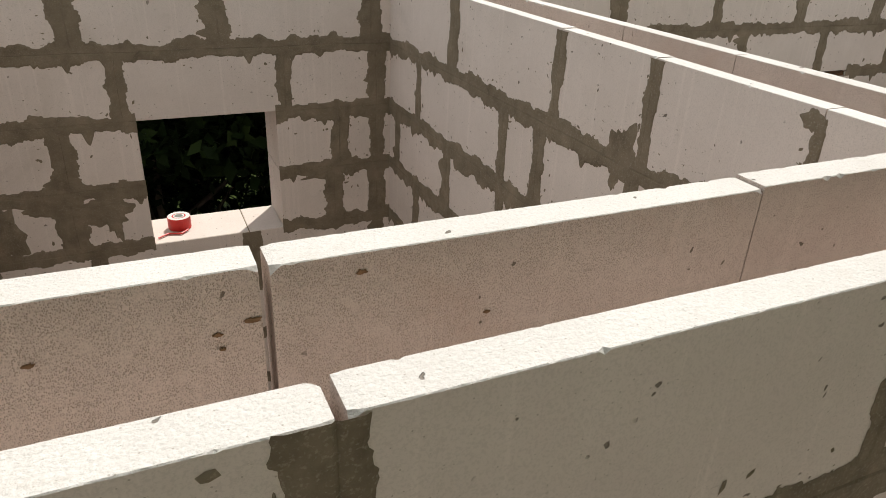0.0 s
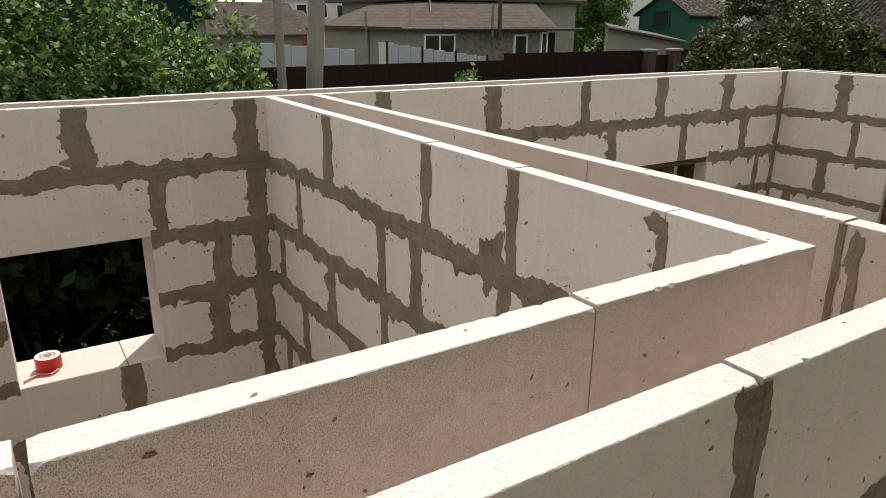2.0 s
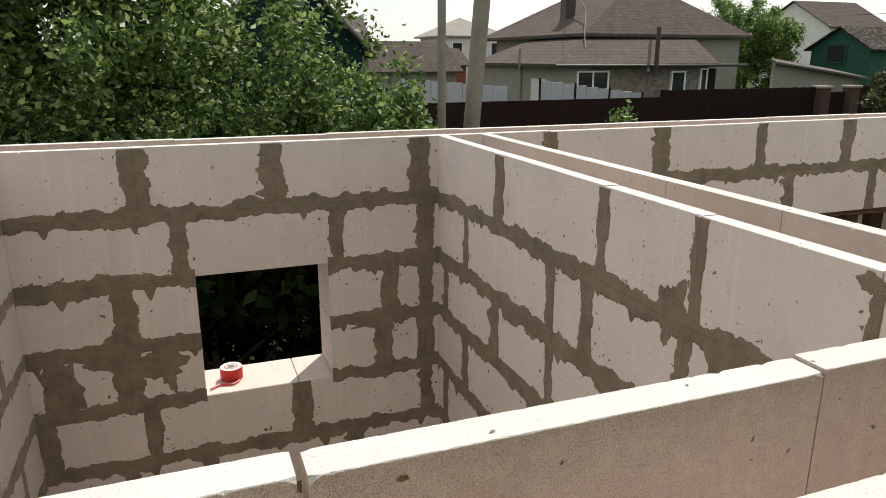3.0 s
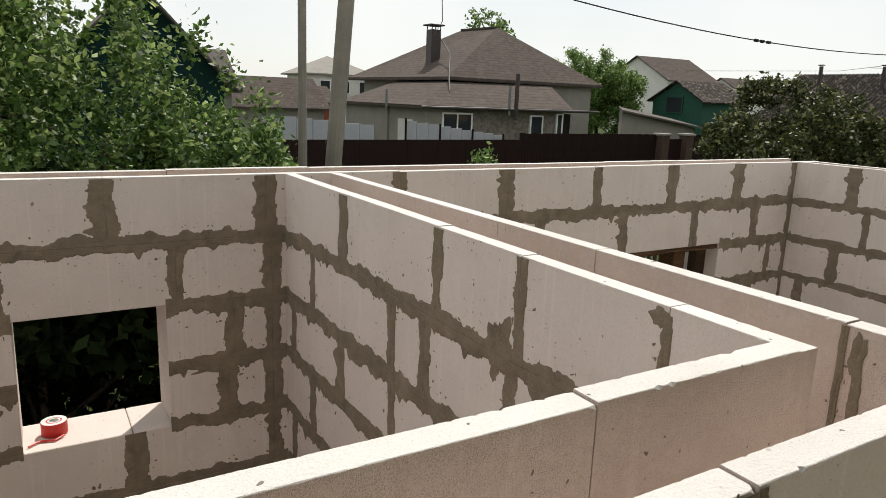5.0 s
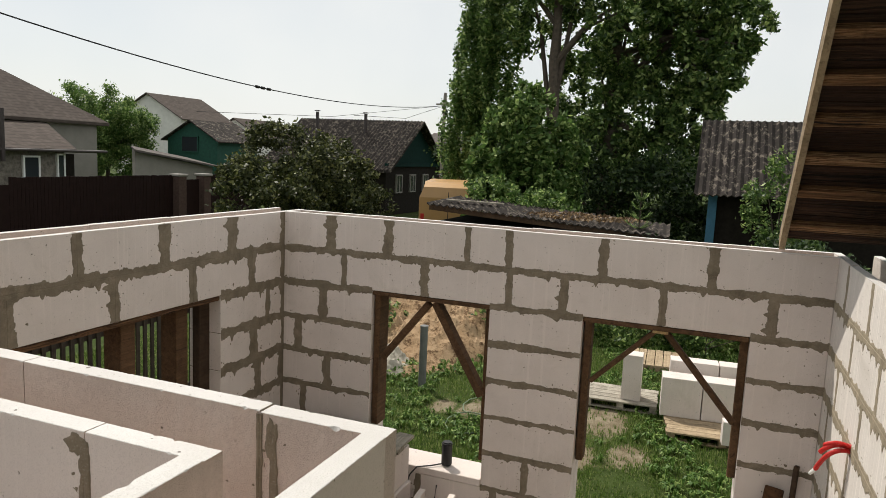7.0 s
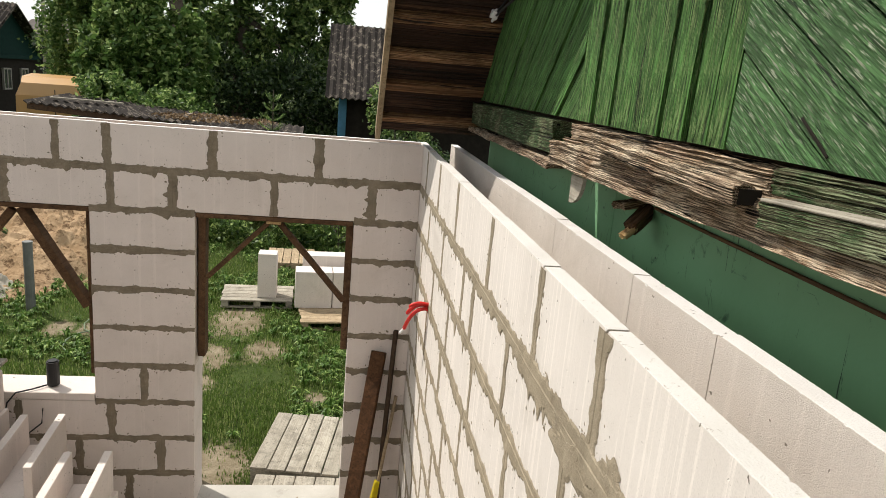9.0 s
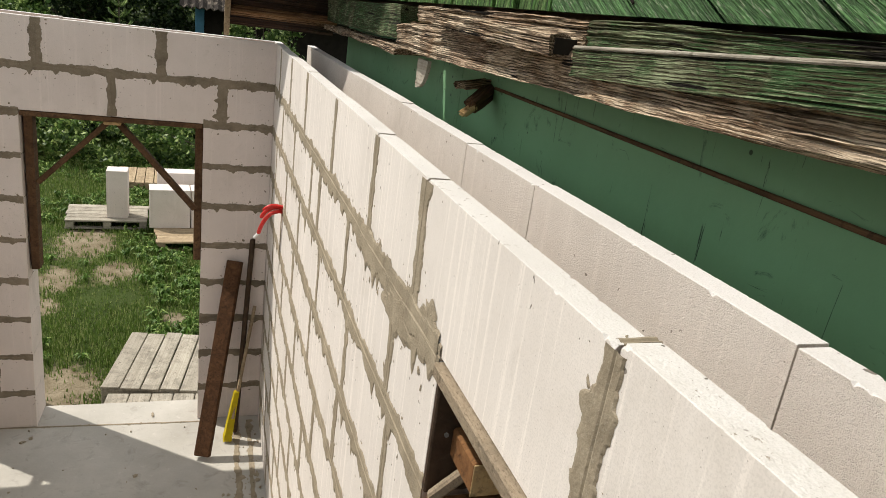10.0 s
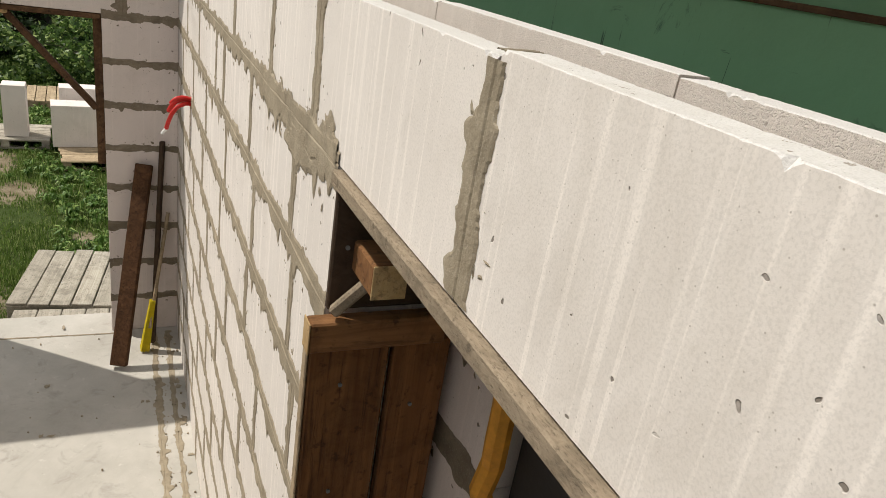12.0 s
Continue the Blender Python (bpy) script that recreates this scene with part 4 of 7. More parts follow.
M_GRASS = leaf_material("grass_blade", (0.075, 0.135, 0.026), (0.19, 0.275, 0.062), (0.34, 0.38, 0.15), 0.35)
M_WEED = leaf_material("weed_leaf", (0.060, 0.125, 0.022), (0.15, 0.26, 0.050), (0.30, 0.40, 0.12), 0.35)
M_BARK = plain("bark", (0.085, 0.068, 0.052), 0.95, var=0.35, scale=8, bump=0.8)

GZ = -0.33                    # height of the ground outside

# ---- timber in the openings of the house ----


def prop_frame(name, label, y0, y1, z_head, posts, braces, x, group=""):
    t = thing(name, label, "timber prop", (x, (y0 + y1) / 2, 0.0), group=group)
    inv = t.matrix_world.inverted()
    head = beam_bm((x, y0 + 0.002, z_head - 0.016), (x, y1 - 0.002, z_head - 0.016), 0.20, 0.028)
    head.transform(inv)
    part("head_board", head, M_PROP, t)
    for yy, z0, z1, w in posts:
        b = beam_bm((x, yy, z0), (x, yy, z1), 0.045, w, 0)
        b.transform(inv)
        part("post", b, M_PROP, t)
    for p, q, w, h, mat in braces:
        b = beam_bm(p, q, w, h)
        b.transform(inv)
        part("brace", b, mat, t)
    return t


# window opening 1 in the east wall
x = XE + 0.10
prop_frame("lintel_prop", "dark brown timber props bracing a lintel in an opening", 3.397, 4.251, 2.0,
           [(4.222, 1.02, 1.97, 0.14), (3.420, 0.9, 1.97, 0.05)],
           [((x - 0.04, 4.18, 1.52), (x - 0.04, 3.84, 1.95), 0.05, 0.045, M_PROP), ((x - 0.02, 3.80, 1.96), (x - 0.02, 3.44, 1.36), 0.085, 0.05, M_PROP)], x, "lintel props")
# door opening 2
prop_frame("lintel_prop", "dark brown timber props bracing a lintel in an opening", 1.84, 2.792, 2.0,
           [(2.762, 1.05, 1.97, 0.10), (1.862, 1.12, 1.97, 0.06)],
           [((x - 0.03, 2.73, 1.58), (x - 0.03, 2.36, 1.955), 0.034, 0.03, M_PROP), ((x - 0.03, 2.30, 1.955), (x - 0.03, 1.88, 1.46), 0.044, 0.035, M_PROP),
            ((x - 0.06, 2.375, 1.965), (x - 0.06, 2.285, 1.965), 0.05, 0.03, M_FRESH_WOOD)], x, "lintel props")
# north opening of the larger room: posts carrying the lintel
t = thing("lintel_prop", "dark timber posts under a lintel board", "timber prop", (3.3, YN + 0.1, 0.75), group="lintel props")
inv = t.matrix_world.inverted()
b = beam_bm((2.31, YN + 0.10, 1.985), (4.19, YN + 0.10, 1.985), 0.20, 0.028)
b.transform(inv)
part("head_board", b, M_BROWN_WOOD, t)
for px, w in ((2.72, 0.13), (3.50, 0.13), (3.92, 0.12), (4.16, 0.06)):
    b = beam_bm((px, YN + 0.12, 0.76), (px, YN + 0.12, 1.965), w, 0.10)
    b.transform(inv)
    part("post", b, M_PROP if w > 0.1 else M_DARK_WOOD, t)

# south opening: planked jamb, lintel board, ledge and brace
t = thing("opening_formwork", "brown planked formwork boards lining an opening", "formwork", (1.2, YS - 0.1, 0.25))
inv = t.matrix_world.inverted()
def fw(name, bm, mat, label=""):
    bm.transform(inv)
    return part(name, bm, mat, t, label)
fw("lintel_board", box_bm((0.622, YS - 0.235, 2.222), (1.52, YS + 0.014, 2.247), 0.003), M_SAWN, "rough grey sawn lintel board")
for y0, y1, mat in ((YS - 0.115, YS + 0.028, M_BROWN_WOOD), (YS - 0.235, YS - 0.125, M_BROWN_WOOD)):
    b = bmesh.new()
    add_box(b, (0, -0.012, 0), (1.67, 0.012, y1 - y0), None, 0.003)
    b.transform(Matrix.Translation((1.508, y0, 0.27)) @ Matrix(((0, 1, 0, 0), (0, 0, 1, 0), (1, 0, 0, 0), (0, 0, 0, 1))))
    b.transform(inv)
    ob = part("plank", b, None, t)
    ob.data.materials.append(M_JAMB)
# recess above the ledge: dark timber colour stands in for its shadow
fw("upper_board", box_bm((1.505, YS - 0.235, 2.005), (1.520, YS + 0.004, 2.22), 0.003), M_DARK_WOOD)
fw("ledge", box_bm((1.468, YS - 0.205, 1.945), (1.504, YS + 0.038, 2.0), 0.003), M_JAMB_L, "protruding ledge board with a raw end")
fw("ledge_end", box_bm((1.467, YS + 0.0385, 1.944), (1.505, YS + 0.041, 2.001), 0.001), M_FRESH_WOOD, "raw sawn end")
fw("brace", beam_bm((1.485, YS + 0.0, 2.012), (1.46, YS - 0.055, 2.085), 0.02, 0.02), M_SAWN)
fw("cleat", box_bm((1.40, YS - 0.085, 2.08), (1.504, YS - 0.03, 2.135), 0.004), M_JAMB_L)
fw("cleat_end", box_bm((1.397, YS - 0.086, 2.079), (1.3995, YS - 0.029, 2.136), 0.001), M_FRESH_WOOD, "raw sawn end")
fw("edge_strip", box_bm((1.500, YS + 0.029, 0.27), (1.524, YS + 0.034, 1.94), 0.002), M_PALE_WOOD)
for zz, yy in ((2.12, YS - 0.02), (1.86, YS - 0.03), (1.80, YS - 0.17), (1.62, YS - 0.03)):
    b = bmesh.new()
    bmesh.ops.create_cone(b, cap_ends=True, segments=10, radius1=0.004, radius2=0.0035, depth=0.004, matrix=Matrix.Translation((1.494 if zz < 2 else 1.503, yy, zz)) @ pose(0, 0, 0, 0, 90, 0))
    fw("screw_head", b, M_STEEL, "steel screw head")
# block pier, and an added black panel for the deep shade outside the opening
pier = thing("block_pier", "narrow pier of pale blocks with grey mortar outside the opening", "pier", (1.5, YS - 0.3, GZ))
ps = Smears(95)
for i in range(10):
    bm = box_bm((1.345, YS - 0.40, i * 0.25 - 0.30), (1.80, YS - 0.262, i * 0.25 - 0.054), 0.003)
    bm.transform(pier.matrix_world.inverted())
    part("block", bm, M_BLOCK, pier)
    ps.strip(Vector((1.345, YS - 0.2618, i * 0.25 - 0.052)) - pier.location, Vector((1, 0, 0)), Vector((0, 0, 1)), Vector((0, 1, 0)), 0.45, 0.03, 0.03)
ps.build(M_MORTAR, pier, MORTAR_LABEL)
shade_box = part("film_sheet", box_bm((0.4, YS - 0.30, GZ), (1.30, YS - 0.296, 2.215)), M_BLACK)
tagged(shade_box, "added black panel standing in for deep shade behind an opening", "plastic film")
t2 = thing("foam_strip", "crumpled orange foam filler strip in an opening", "foam", (1.0, YS - 0.2, 1.4))
b = tube_bm([(1.325 + 0.008 * math.sin(i * 1.9), YS - 0.262 + 0.006 * math.cos(i * 2.7), 1.3 + 0.06 * i) for i in range(14)], 0.022, 8)
b.transform(t2.matrix_world.inverted())
part("filler", b, M_ORANGE, t2)

# window sill of the small room: tape roll
def tape_roll(at):
    t = thing("tape_roll", "roll of red and white barrier tape on the sill", "tape", at)
    for name, r0, r1, z0, z1, mat, lab in (("tape", 0.022, 0.046, 0.0, 0.05, M_RED, "red wound tape"), ("core", 0.017, 0.0225, 0.0, 0.0515, M_WHITE, "white card core"), ("band", 0.028, 0.0445, 0.05, 0.0512, M_WHITE, "white tape edge")):
        bm = bmesh.new()
        n = 28
        rings = [[bm.verts.new((r * math.cos(2 * math.pi * i / n), r * math.sin(2 * math.pi * i / n), z)) for i in range(n)] for r, z in ((r0, z0), (r1, z0), (r1, z1), (r0, z1))]
        for a, b in zip(rings, rings[1:] + rings[:1]):
            for i in range(n):
                bm.faces.new((a[i], a[(i + 1) % n], b[(i + 1) % n], b[i]))
        part(name, bm, mat, t, lab)
    tail = tube_bm([(0.03, -0.045, 0.004), (0.0, -0.075, 0.003), (-0.05, -0.06, 0.003), (-0.09, -0.09, 0.003)], 0.004, 5)
    part("loose_end", tail, M_RED, t)


tape_roll((0.535, YN + 0.13, 1.502))

# ---- the room: stacked material and tools ----
def stack_block(at, size, rz=0.0, label="pale aerated concrete block", group="spare blocks"):
    bm = bmesh.new()
    add_box(bm, (0, 0, 0), size, None, 0.004)
    ob = part("concrete_block", bm, M_BLOCK)
    ob.matrix_world = pose(*at, 0, 0, rz)
    return tagged(ob, label, "block", group)


for i in range(4):
    for j, yy in enumerate((3.86, 4.475)):
        stack_block((4.06, yy, 0.251 * i), (0.30, 0.60, 0.25), label="pale aerated concrete block in an indoor stack")
        stack_block((4.375, yy + (0.01 if i % 2 else -0.01), 0.251 * i), (0.40, 0.60, 0.25), label="pale aerated concrete block in an indoor stack")
t = thing("board_cover", "weathered grey boards lying on a block stack", "boards", (4.4, 4.3, 1.005))
r = random.Random(4)
for i in range(6):
    yy = 3.84 + 0.128 * i
    bm = beam_bm((4.02 + r.uniform(-0.03, 0.03), yy + 0.055, 1.062), (4.80 + r.uniform(-0.03, 0.03), yy + 0.055, 1.062 + r.uniform(0, 0.01)), 0.115, 0.022)
    bm.transform(t.matrix_world.inverted())
    part("board", bm, M_GREY_WOOD, t)
for xx in (4.15, 4.62):
    bm = beam_bm((xx, 3.86, 1.027), (xx, 4.62, 1.027), 0.09, 0.04)
    bm.transform(t.matrix_world.inverted())
    part("batten", bm, M_GREY_WOOD, t)


def u_block(at, rz, group="spare channel blocks"):
    t = thing("channel_block", "pale aerated concrete channel block with two upright sides", "channel block", at, rz, group)
    part("base", box_bm((0, -0.124, 0), (0.6, 0.124, 0.05), 0.003), M_BLOCK, t)
    for yy in (-0.124, 0.082):
        part("side", box_bm((0.0, yy, 0.0505), (0.6, yy + 0.042, 0.25), 0.003), M_BLOCK, t)


stack_block((4.12, 3.46, 0.0), (0.60, 0.25, 0.25), 3)
stack_block((4.12, 3.46, 0.251), (0.60, 0.25, 0.25), 3)
u_block((4.11, 3.575, 0.502), 5)
stack_block((3.70, 3.06, 0.0), (0.60, 0.25, 0.25), 2)
stack_block((3.70, 3.06, 0.251), (0.60, 0.25, 0.25), 2)
u_block((3.69, 3.185, 0.502), 4)

sill = part("window_sill", box_bm((XE - 0.003, 3.399, 0.751), (XE + THICK + 0.003, 4.249, 0.80), 0.004), M_BLOCK)
tagged(sill, "pale levelled sill under the east window opening", "sill", kind="structure")
# dark cylinder with a cable on the sill
t = thing("black_canister", "small black cylinder with a cable on the sill", "canister", (XE + 0.10, 3.68, 0.802))
bm = bmesh.new()
bmesh.ops.create_cone(bm, cap_ends=True, segments=20, radius1=0.037, radius2=0.037, depth=0.17, matrix=Matrix.Translation((0, 0, 0.087)))
bmesh.ops.bevel(bm, geom=[e for e in bm.edges if abs(e.verts[0].co.z - e.verts[1].co.z) < 0.001], offset=0.008, segments=2, affect="EDGES")
part("body", bm, M_BLACK, t)
bm = tube_bm([(-0.02, 0.03, 0.012), (-0.08, 0.09, 0.01), (-0.13, 0.17, 0.006), (-0.135, 0.22, -0.06), (-0.14, 0.24, -0.16), (-0.14, 0.2, -0.25), (-0.13, 0.11, -0.27), (-0.125, 0.03, -0.2), (-0.125, 0.02, -0.1)], 0.005, 6)
part("cable", bm, M_BLACK, t)

# red conduits from the south wall
for i, (dx, dz, end) in enumerate(((0.0, 0.012, (0.11, 0.085, -0.050)), (0.020, 0.0, (0.12, 0.095, -0.085)), (0.006, -0.014, (0.15, 0.105, -0.165)))):
    t = thing("conduit", "bright red corrugated electric conduit stub", "conduit", (4.05 + dx, YS, 1.745 + dz), group="conduits in the wall")
    bm = bmesh.new()
    pts = []
    n = 60
    for j in range(n + 1):
        u = j / n
        pts.append(Vector((end[0] * u * u, end[1] * (1.5 * u - 0.5 * u * u), 0.04 * u + (end[2] - 0.04) * u * u)))
    rings = []
    for j, p in enumerate(pts):
        d = (pts[min(j + 1, n)] - pts[max(j - 1, 0)]).normalized()
        a = d.cross(Vector((0, 0, 1))).normalized()
        b2 = d.cross(a)
        rr = 0.0098 + (0.0012 if j % 2 else -0.0012)
        rings.append([bm.verts.new(p + (a * math.cos(q) + b2 * math.sin(q)) * rr) for q in [2 * math.pi * m_ / 10 for m_ in range(10)]])
    for a, b2 in zip(rings, rings[1:]):
        for m_ in range(10):
            bm.faces.new((a[m_], a[(m_ + 1) % 10], b2[(m_ + 1) % 10], b2[m_]))
    bm.faces.new(rings[-1])
    part("tube", bm, M_RED, t)
    if i == 2:
        part("tip", tube_bm([pts[-1], pts[-1] + Vector((0.01, 0.02, -0.03))], 0.008, 8), M_WHITE, t)

# board, stick and broom in the corner
t = thing("leaning_board", "dark brown plank leaning in the corner", "plank", (4.44, 1.80, 0))
bm = beam_bm((4.44, 1.80, 0.025), (4.86, 1.632, 1.16), 0.095, 0.045, 0, 0.005)
bm.transform(t.matrix_world.inverted())
part("plank", bm, M_DARK_PLANK, t)
t = thing("leaning_stick", "dark thin batten leaning in the corner", "batten", (4.7, 1.62, 0))
bm = beam_bm((4.70, 1.60, 0.012), (4.885, 1.53, 1.30), 0.025, 0.04)
bm.transform(t.matrix_world.inverted())
part("batten", bm, M_DARK_WOOD, t)
t = thing("broom", "yellow bristle broom with a wooden handle leaning in the corner", "broom", (4.62, 1.64, 0))
hb = Vector((4.63, 1.62, 0.16))
bm = tube_bm([hb, Vector((4.86, 1.50, 0.85))], 0.012, 8)
bm.transform(t.matrix_world.inverted())
part("handle", bm, M_PALE_WOOD, t)
r = random.Random(9)
vs, fs = [], []
for i in range(900):
    a, q = r.uniform(-1, 1), r.uniform(-1, 1)
    p0 = hb + Vector((0.05 + 0.015 * q, -0.02 + 0.015 * a, 0.17))
    p1 = Vector((4.62 + 0.028 * q, 1.65 + 0.026 * a, 0.008 + 0.02 * r.random()))
    n = len(vs)
    w = Vector((0.0016, 0.0016, 0))
    vs += [p0 - w, p0 + w, p1 + w, p1 - w]
    fs.append((n, n + 1, n + 2, n + 3))
obj("bristles", [v - Vector((4.62, 1.64, 0)) for v in vs], fs, M_YELLOW, t, "yellow plastic bristles")

# ---- outside: pallets, blocks, sand ----


def pallet(at, rz, w, d, boards, mat, label, group="pallets", lift=0.0):
    t = thing("pallet", label, "pallet", at, rz, group)
    r = random.Random(int(at[0] * 100))
    for i in range(boards):
        bw = w / boards
        bm = beam_bm((r.uniform(0, 0.02), bw * (i + 0.5), 0.111 + lift), (d + r.uniform(-0.02, 0.02), bw * (i + 0.5), 0.111 + lift), bw - r.uniform(0.006, 0.016), 0.022, 0, 0.003)
        part("board", bm, mat, t)
    for xx in (0.06, d / 2, d - 0.06):
        part("bearer", beam_bm((xx, 0.01, 0.06 + lift / 2), (xx, w - 0.01, 0.06 + lift / 2), 0.09, 0.078 + lift), mat, t)
    for yy in (0.06, w / 2, w - 0.06):
        part("runner", beam_bm((0, yy, 0.0105), (d, yy, 0.0105), 0.09, 0.019), mat, t)
    return t


pallet((5.465, 1.84, GZ), -8, 0.70, 0.94, 5, M_GREY_WOOD, "weathered grey pallet lying by the doorway", lift=0.088)
t = thing("board_step", "row of short grey boards forming a step at the doorway", "boards", (5.45, 2.2, GZ))
for i in range(5):
    bm = beam_bm((5.275 + 0.012 * i, 1.80 + 0.152 * i, -0.152), (5.455 + 0.012 * i, 1.785 + 0.152 * i, -0.152), 0.146, 0.03)
    bm.transform(t.matrix_world.inverted())
    part("board", bm, M_GREY_WOOD, t)
bm = box_bm((5.29, 1.74, GZ), (5.44, 2.46, -0.168), 0.004)
bm.transform(t.matrix_world.inverted())
part("bearer", bm, M_GREY_WOOD, t)
pallet((10.63, 2.58, GZ), 93, 0.72, 0.97, 5, M_GREY_WOOD, "silvered pallet on the grass with a standing block")
pallet((10.42, 1.22, GZ), 95, 1.22, 1.28, 9, M_PALE_WOOD, "pale wooden pallet on the grass under blocks")
pallet((11.9, 2.35, GZ), 3, 0.8, 1.0, 6, M_PALE_WOOD, "pale wooden pallet lying farther on the grass")
stack_block((10.02, 2.79, GZ + 0.124), (0.25, 0.25, 0.62), 2, "aerated concrete block standing upright on a pallet", "blocks outside")
stack_block((9.68, 2.02, GZ + 0.124), (0.30, 0.485, 0.50), 5, "pale aerated concrete block standing on a pallet", "blocks outside")
stack_block((9.725, 1.525, GZ + 0.124), (0.30, 0.485, 0.50), 5, "pale aerated concrete block standing on a pallet", "blocks outside")
stack_block((10.11, 1.84, GZ + 0.124), (0.25, 0.60, 0.62), 5, "pale aerated concrete block standing behind a pallet", "blocks outside")
stack_block((10.16, 1.23, GZ + 0.124), (0.25, 0.60, 0.62), 5, "pale aerated concrete block standing behind a pallet", "blocks outside")
stack_block((8.98, 1.55, GZ + 0.124), (0.15, 0.22, 0.28), 6, "small cut piece of aerated concrete on a pallet", "blocks outside")
stack_block((5.42, 2.86, GZ + 0.01), (0.35, 0.22, 0.22), 12, "offcut of pale aerated concrete by the doorway", "blocks outside")


def heap(name, label, cat, at, rx, ry, h, mat, seed, rough=0.25):
    bm = bmesh.new()
    bmesh.ops.create_grid(bm, x_segments=130, y_segments=130, size=1.0)
    for v in bm.verts:
        d = math.hypot(v.co.x, v.co.y)
        e = max(0.0, 1 - d * (1 + 0.25 * noise.noise(Vector((v.co.x * 2, v.co.y * 2, seed)))))
        z = h * (e ** 0.85) * (1 + rough * noise.fractal(Vector((v.co.x * 3, v.co.y * 3, seed)), 1.0, 2.0, 5))
        clod = max(0.0, noise.fractal(Vector((v.co.x * rx * 5, v.co.y * ry * 5, seed)), 1.0, 2.0, 4)) * 0.22 * min(1.0, e * 4)
        v.co = Vector((v.co.x * rx, v.co.y * ry, z + clod * rough - 0.03))
    ob = part(name, bm, mat)
    ob.location = at
    return tagged(ob, label, cat)


heap("sand_mound", "heap of orange-brown sand and clay on the grass", "sand heap", (13.2, 7.0, GZ), 3.0, 2.6, 1.25, M_SAND, 3, 0.5)
heap("sand_spread", "low spread of pale sand on the grass", "sand heap", (11.0, 6.3, GZ), 1.3, 0.9, 0.16, M_SAND, 7, 0.4)
heap("rubble_mound", "low heap of pale spilled mortar and dust", "rubble", (10.3, 6.75, GZ), 0.9, 0.7, 0.22, M_DUST, 5, 0.6)
t = thing("ground_post", "short grey steel post standing in the grass", "post", (9.47, 5.73, GZ))
part("shaft", tube_bm([(0, 0, 0), (0, 0, 0.88)], 0.055, 14), M_STEEL, t)
part("cap", tube_bm([(0, 0, 0.8805), (0, 0, 0.90)], 0.06, 14), M_STEEL, t)
t = thing("hose", "pale garden hose coiled on the grass", "hose", (8.3, 4.6, GZ))
part("tube", tube_bm([(0.5 * math.cos(a * 0.5) + 0.05 * a, 0.35 * math.sin(a * 0.5), 0.03 + 0.01 * math.sin(a)) for a in range(22)], 0.008, 6), plain("hose_pvc", (0.15, 0.20, 0.12), 0.5), t)



def grass(name, x0, x1, y0, y1, count, seed, hmin, hmax):
    rg = np.random.RandomState(seed)
    vs, fs = [], []
    made = 0
    while made < count:
        u = rg.rand()
        px, py = x0 + (x1 - x0) * u ** 1.6, y0 + (y1 - y0) * rg.rand()
        if any(((px - a) / c) ** 2 + ((py - b) / d) ** 2 < 0.2 + 0.7 * rg.rand() for a, b, c, d in PATCH):
            if rg.rand() > 0.16:
                made += 1
                continue
        if px < XE + 0.36 and YS - 0.3 < py < YN + 0.3:
            made += 1
            continue
        den = noise.noise(Vector((px * 1.1, py * 1.1, 3)))
        if den < -0.42 and rg.rand() < 0.6:
            made += 1
            continue
        h = (hmin + (hmax - hmin) * rg.rand()) * (1 + 0.5 * den)
        for _ in range(3):
            a, lean = rg.rand() * 6.283, rg.rand() * 0.6 * h
            bx, by = px + rg.uniform(-0.02, 0.02), py + rg.uniform(-0.02, 0.02)
            w = 0.004 + 0.004 * rg.rand()
            n = len(vs)
            cx, sx = math.cos(a) * w, math.sin(a) * w
            vs += [(bx - cx, by - sx, GZ - 0.02), (bx + cx, by + sx, GZ - 0.02), (bx + lean * math.sin(a * 3), by + lean * math.cos(a * 3), GZ + h)]
            fs.append((n, n + 1, n + 2))
        made += 1
    ob = obj(name, vs, fs, M_GRASS)
    return tagged(ob, "short green lawn grass blades", "grass", kind="stuff")


grass("grass", 5.3, 17, -1.5, 11, 170000, 5, 0.018, 0.050)


def tufts(count, seed):
    """Taller tufts and broad-leaved weeds that stand out of the lawn."""
    rg = np.random.RandomState(seed)
    vs, fs = [], []
    for _ in range(count):
        px, py = 5.5 + 9.0 * rg.rand() ** 1.3, 0.6 + 7.0 * rg.rand()
        if any(((px - a) / c) ** 2 + ((py - b) / d) ** 2 < 1.1 for a, b, c, d in PATCH) or noise.noise(Vector((px * 0.9, py * 0.9, 8))) < -0.12:
            continue
        reach, tall, broad = rg.uniform(0.03, 0.12), rg.uniform(0.04, 0.12), rg.uniform(0.005, 0.014)
        for _ in range(rg.randint(9, 20)):
            a, u = rg.rand() * 6.283, rg.uniform(0.3, 1.0)
            ca, sa = math.cos(a), math.sin(a)
            h = tall * rg.uniform(0.5, 1.0)
            n = len(vs)
            mx, my = px + ca * reach * u * 0.55, py + sa * reach * u * 0.55
            vs += [(px - sa * broad * 0.4, py + ca * broad * 0.4, GZ - 0.02), (px + sa * broad * 0.4, py - ca * broad * 0.4, GZ - 0.02),
                   (mx + sa * broad, my - ca * broad, GZ + h), (mx - sa * broad, my + ca * broad, GZ + h), (px + ca * reach * u * 1.3, py + sa * reach * u * 1.3, GZ + h * rg.uniform(0.5, 0.95))]
            fs += [(n, n + 1, n + 2, n + 3), (n + 3, n + 2, n + 4)]
    ob = obj("weeds", vs, fs, M_WEED)
    return tagged(ob, "tufts of taller grass and broad-leaved weeds in the lawn", "weeds", kind="stuff")


tufts(5200, 11)

# ---- trees and shrubs ----


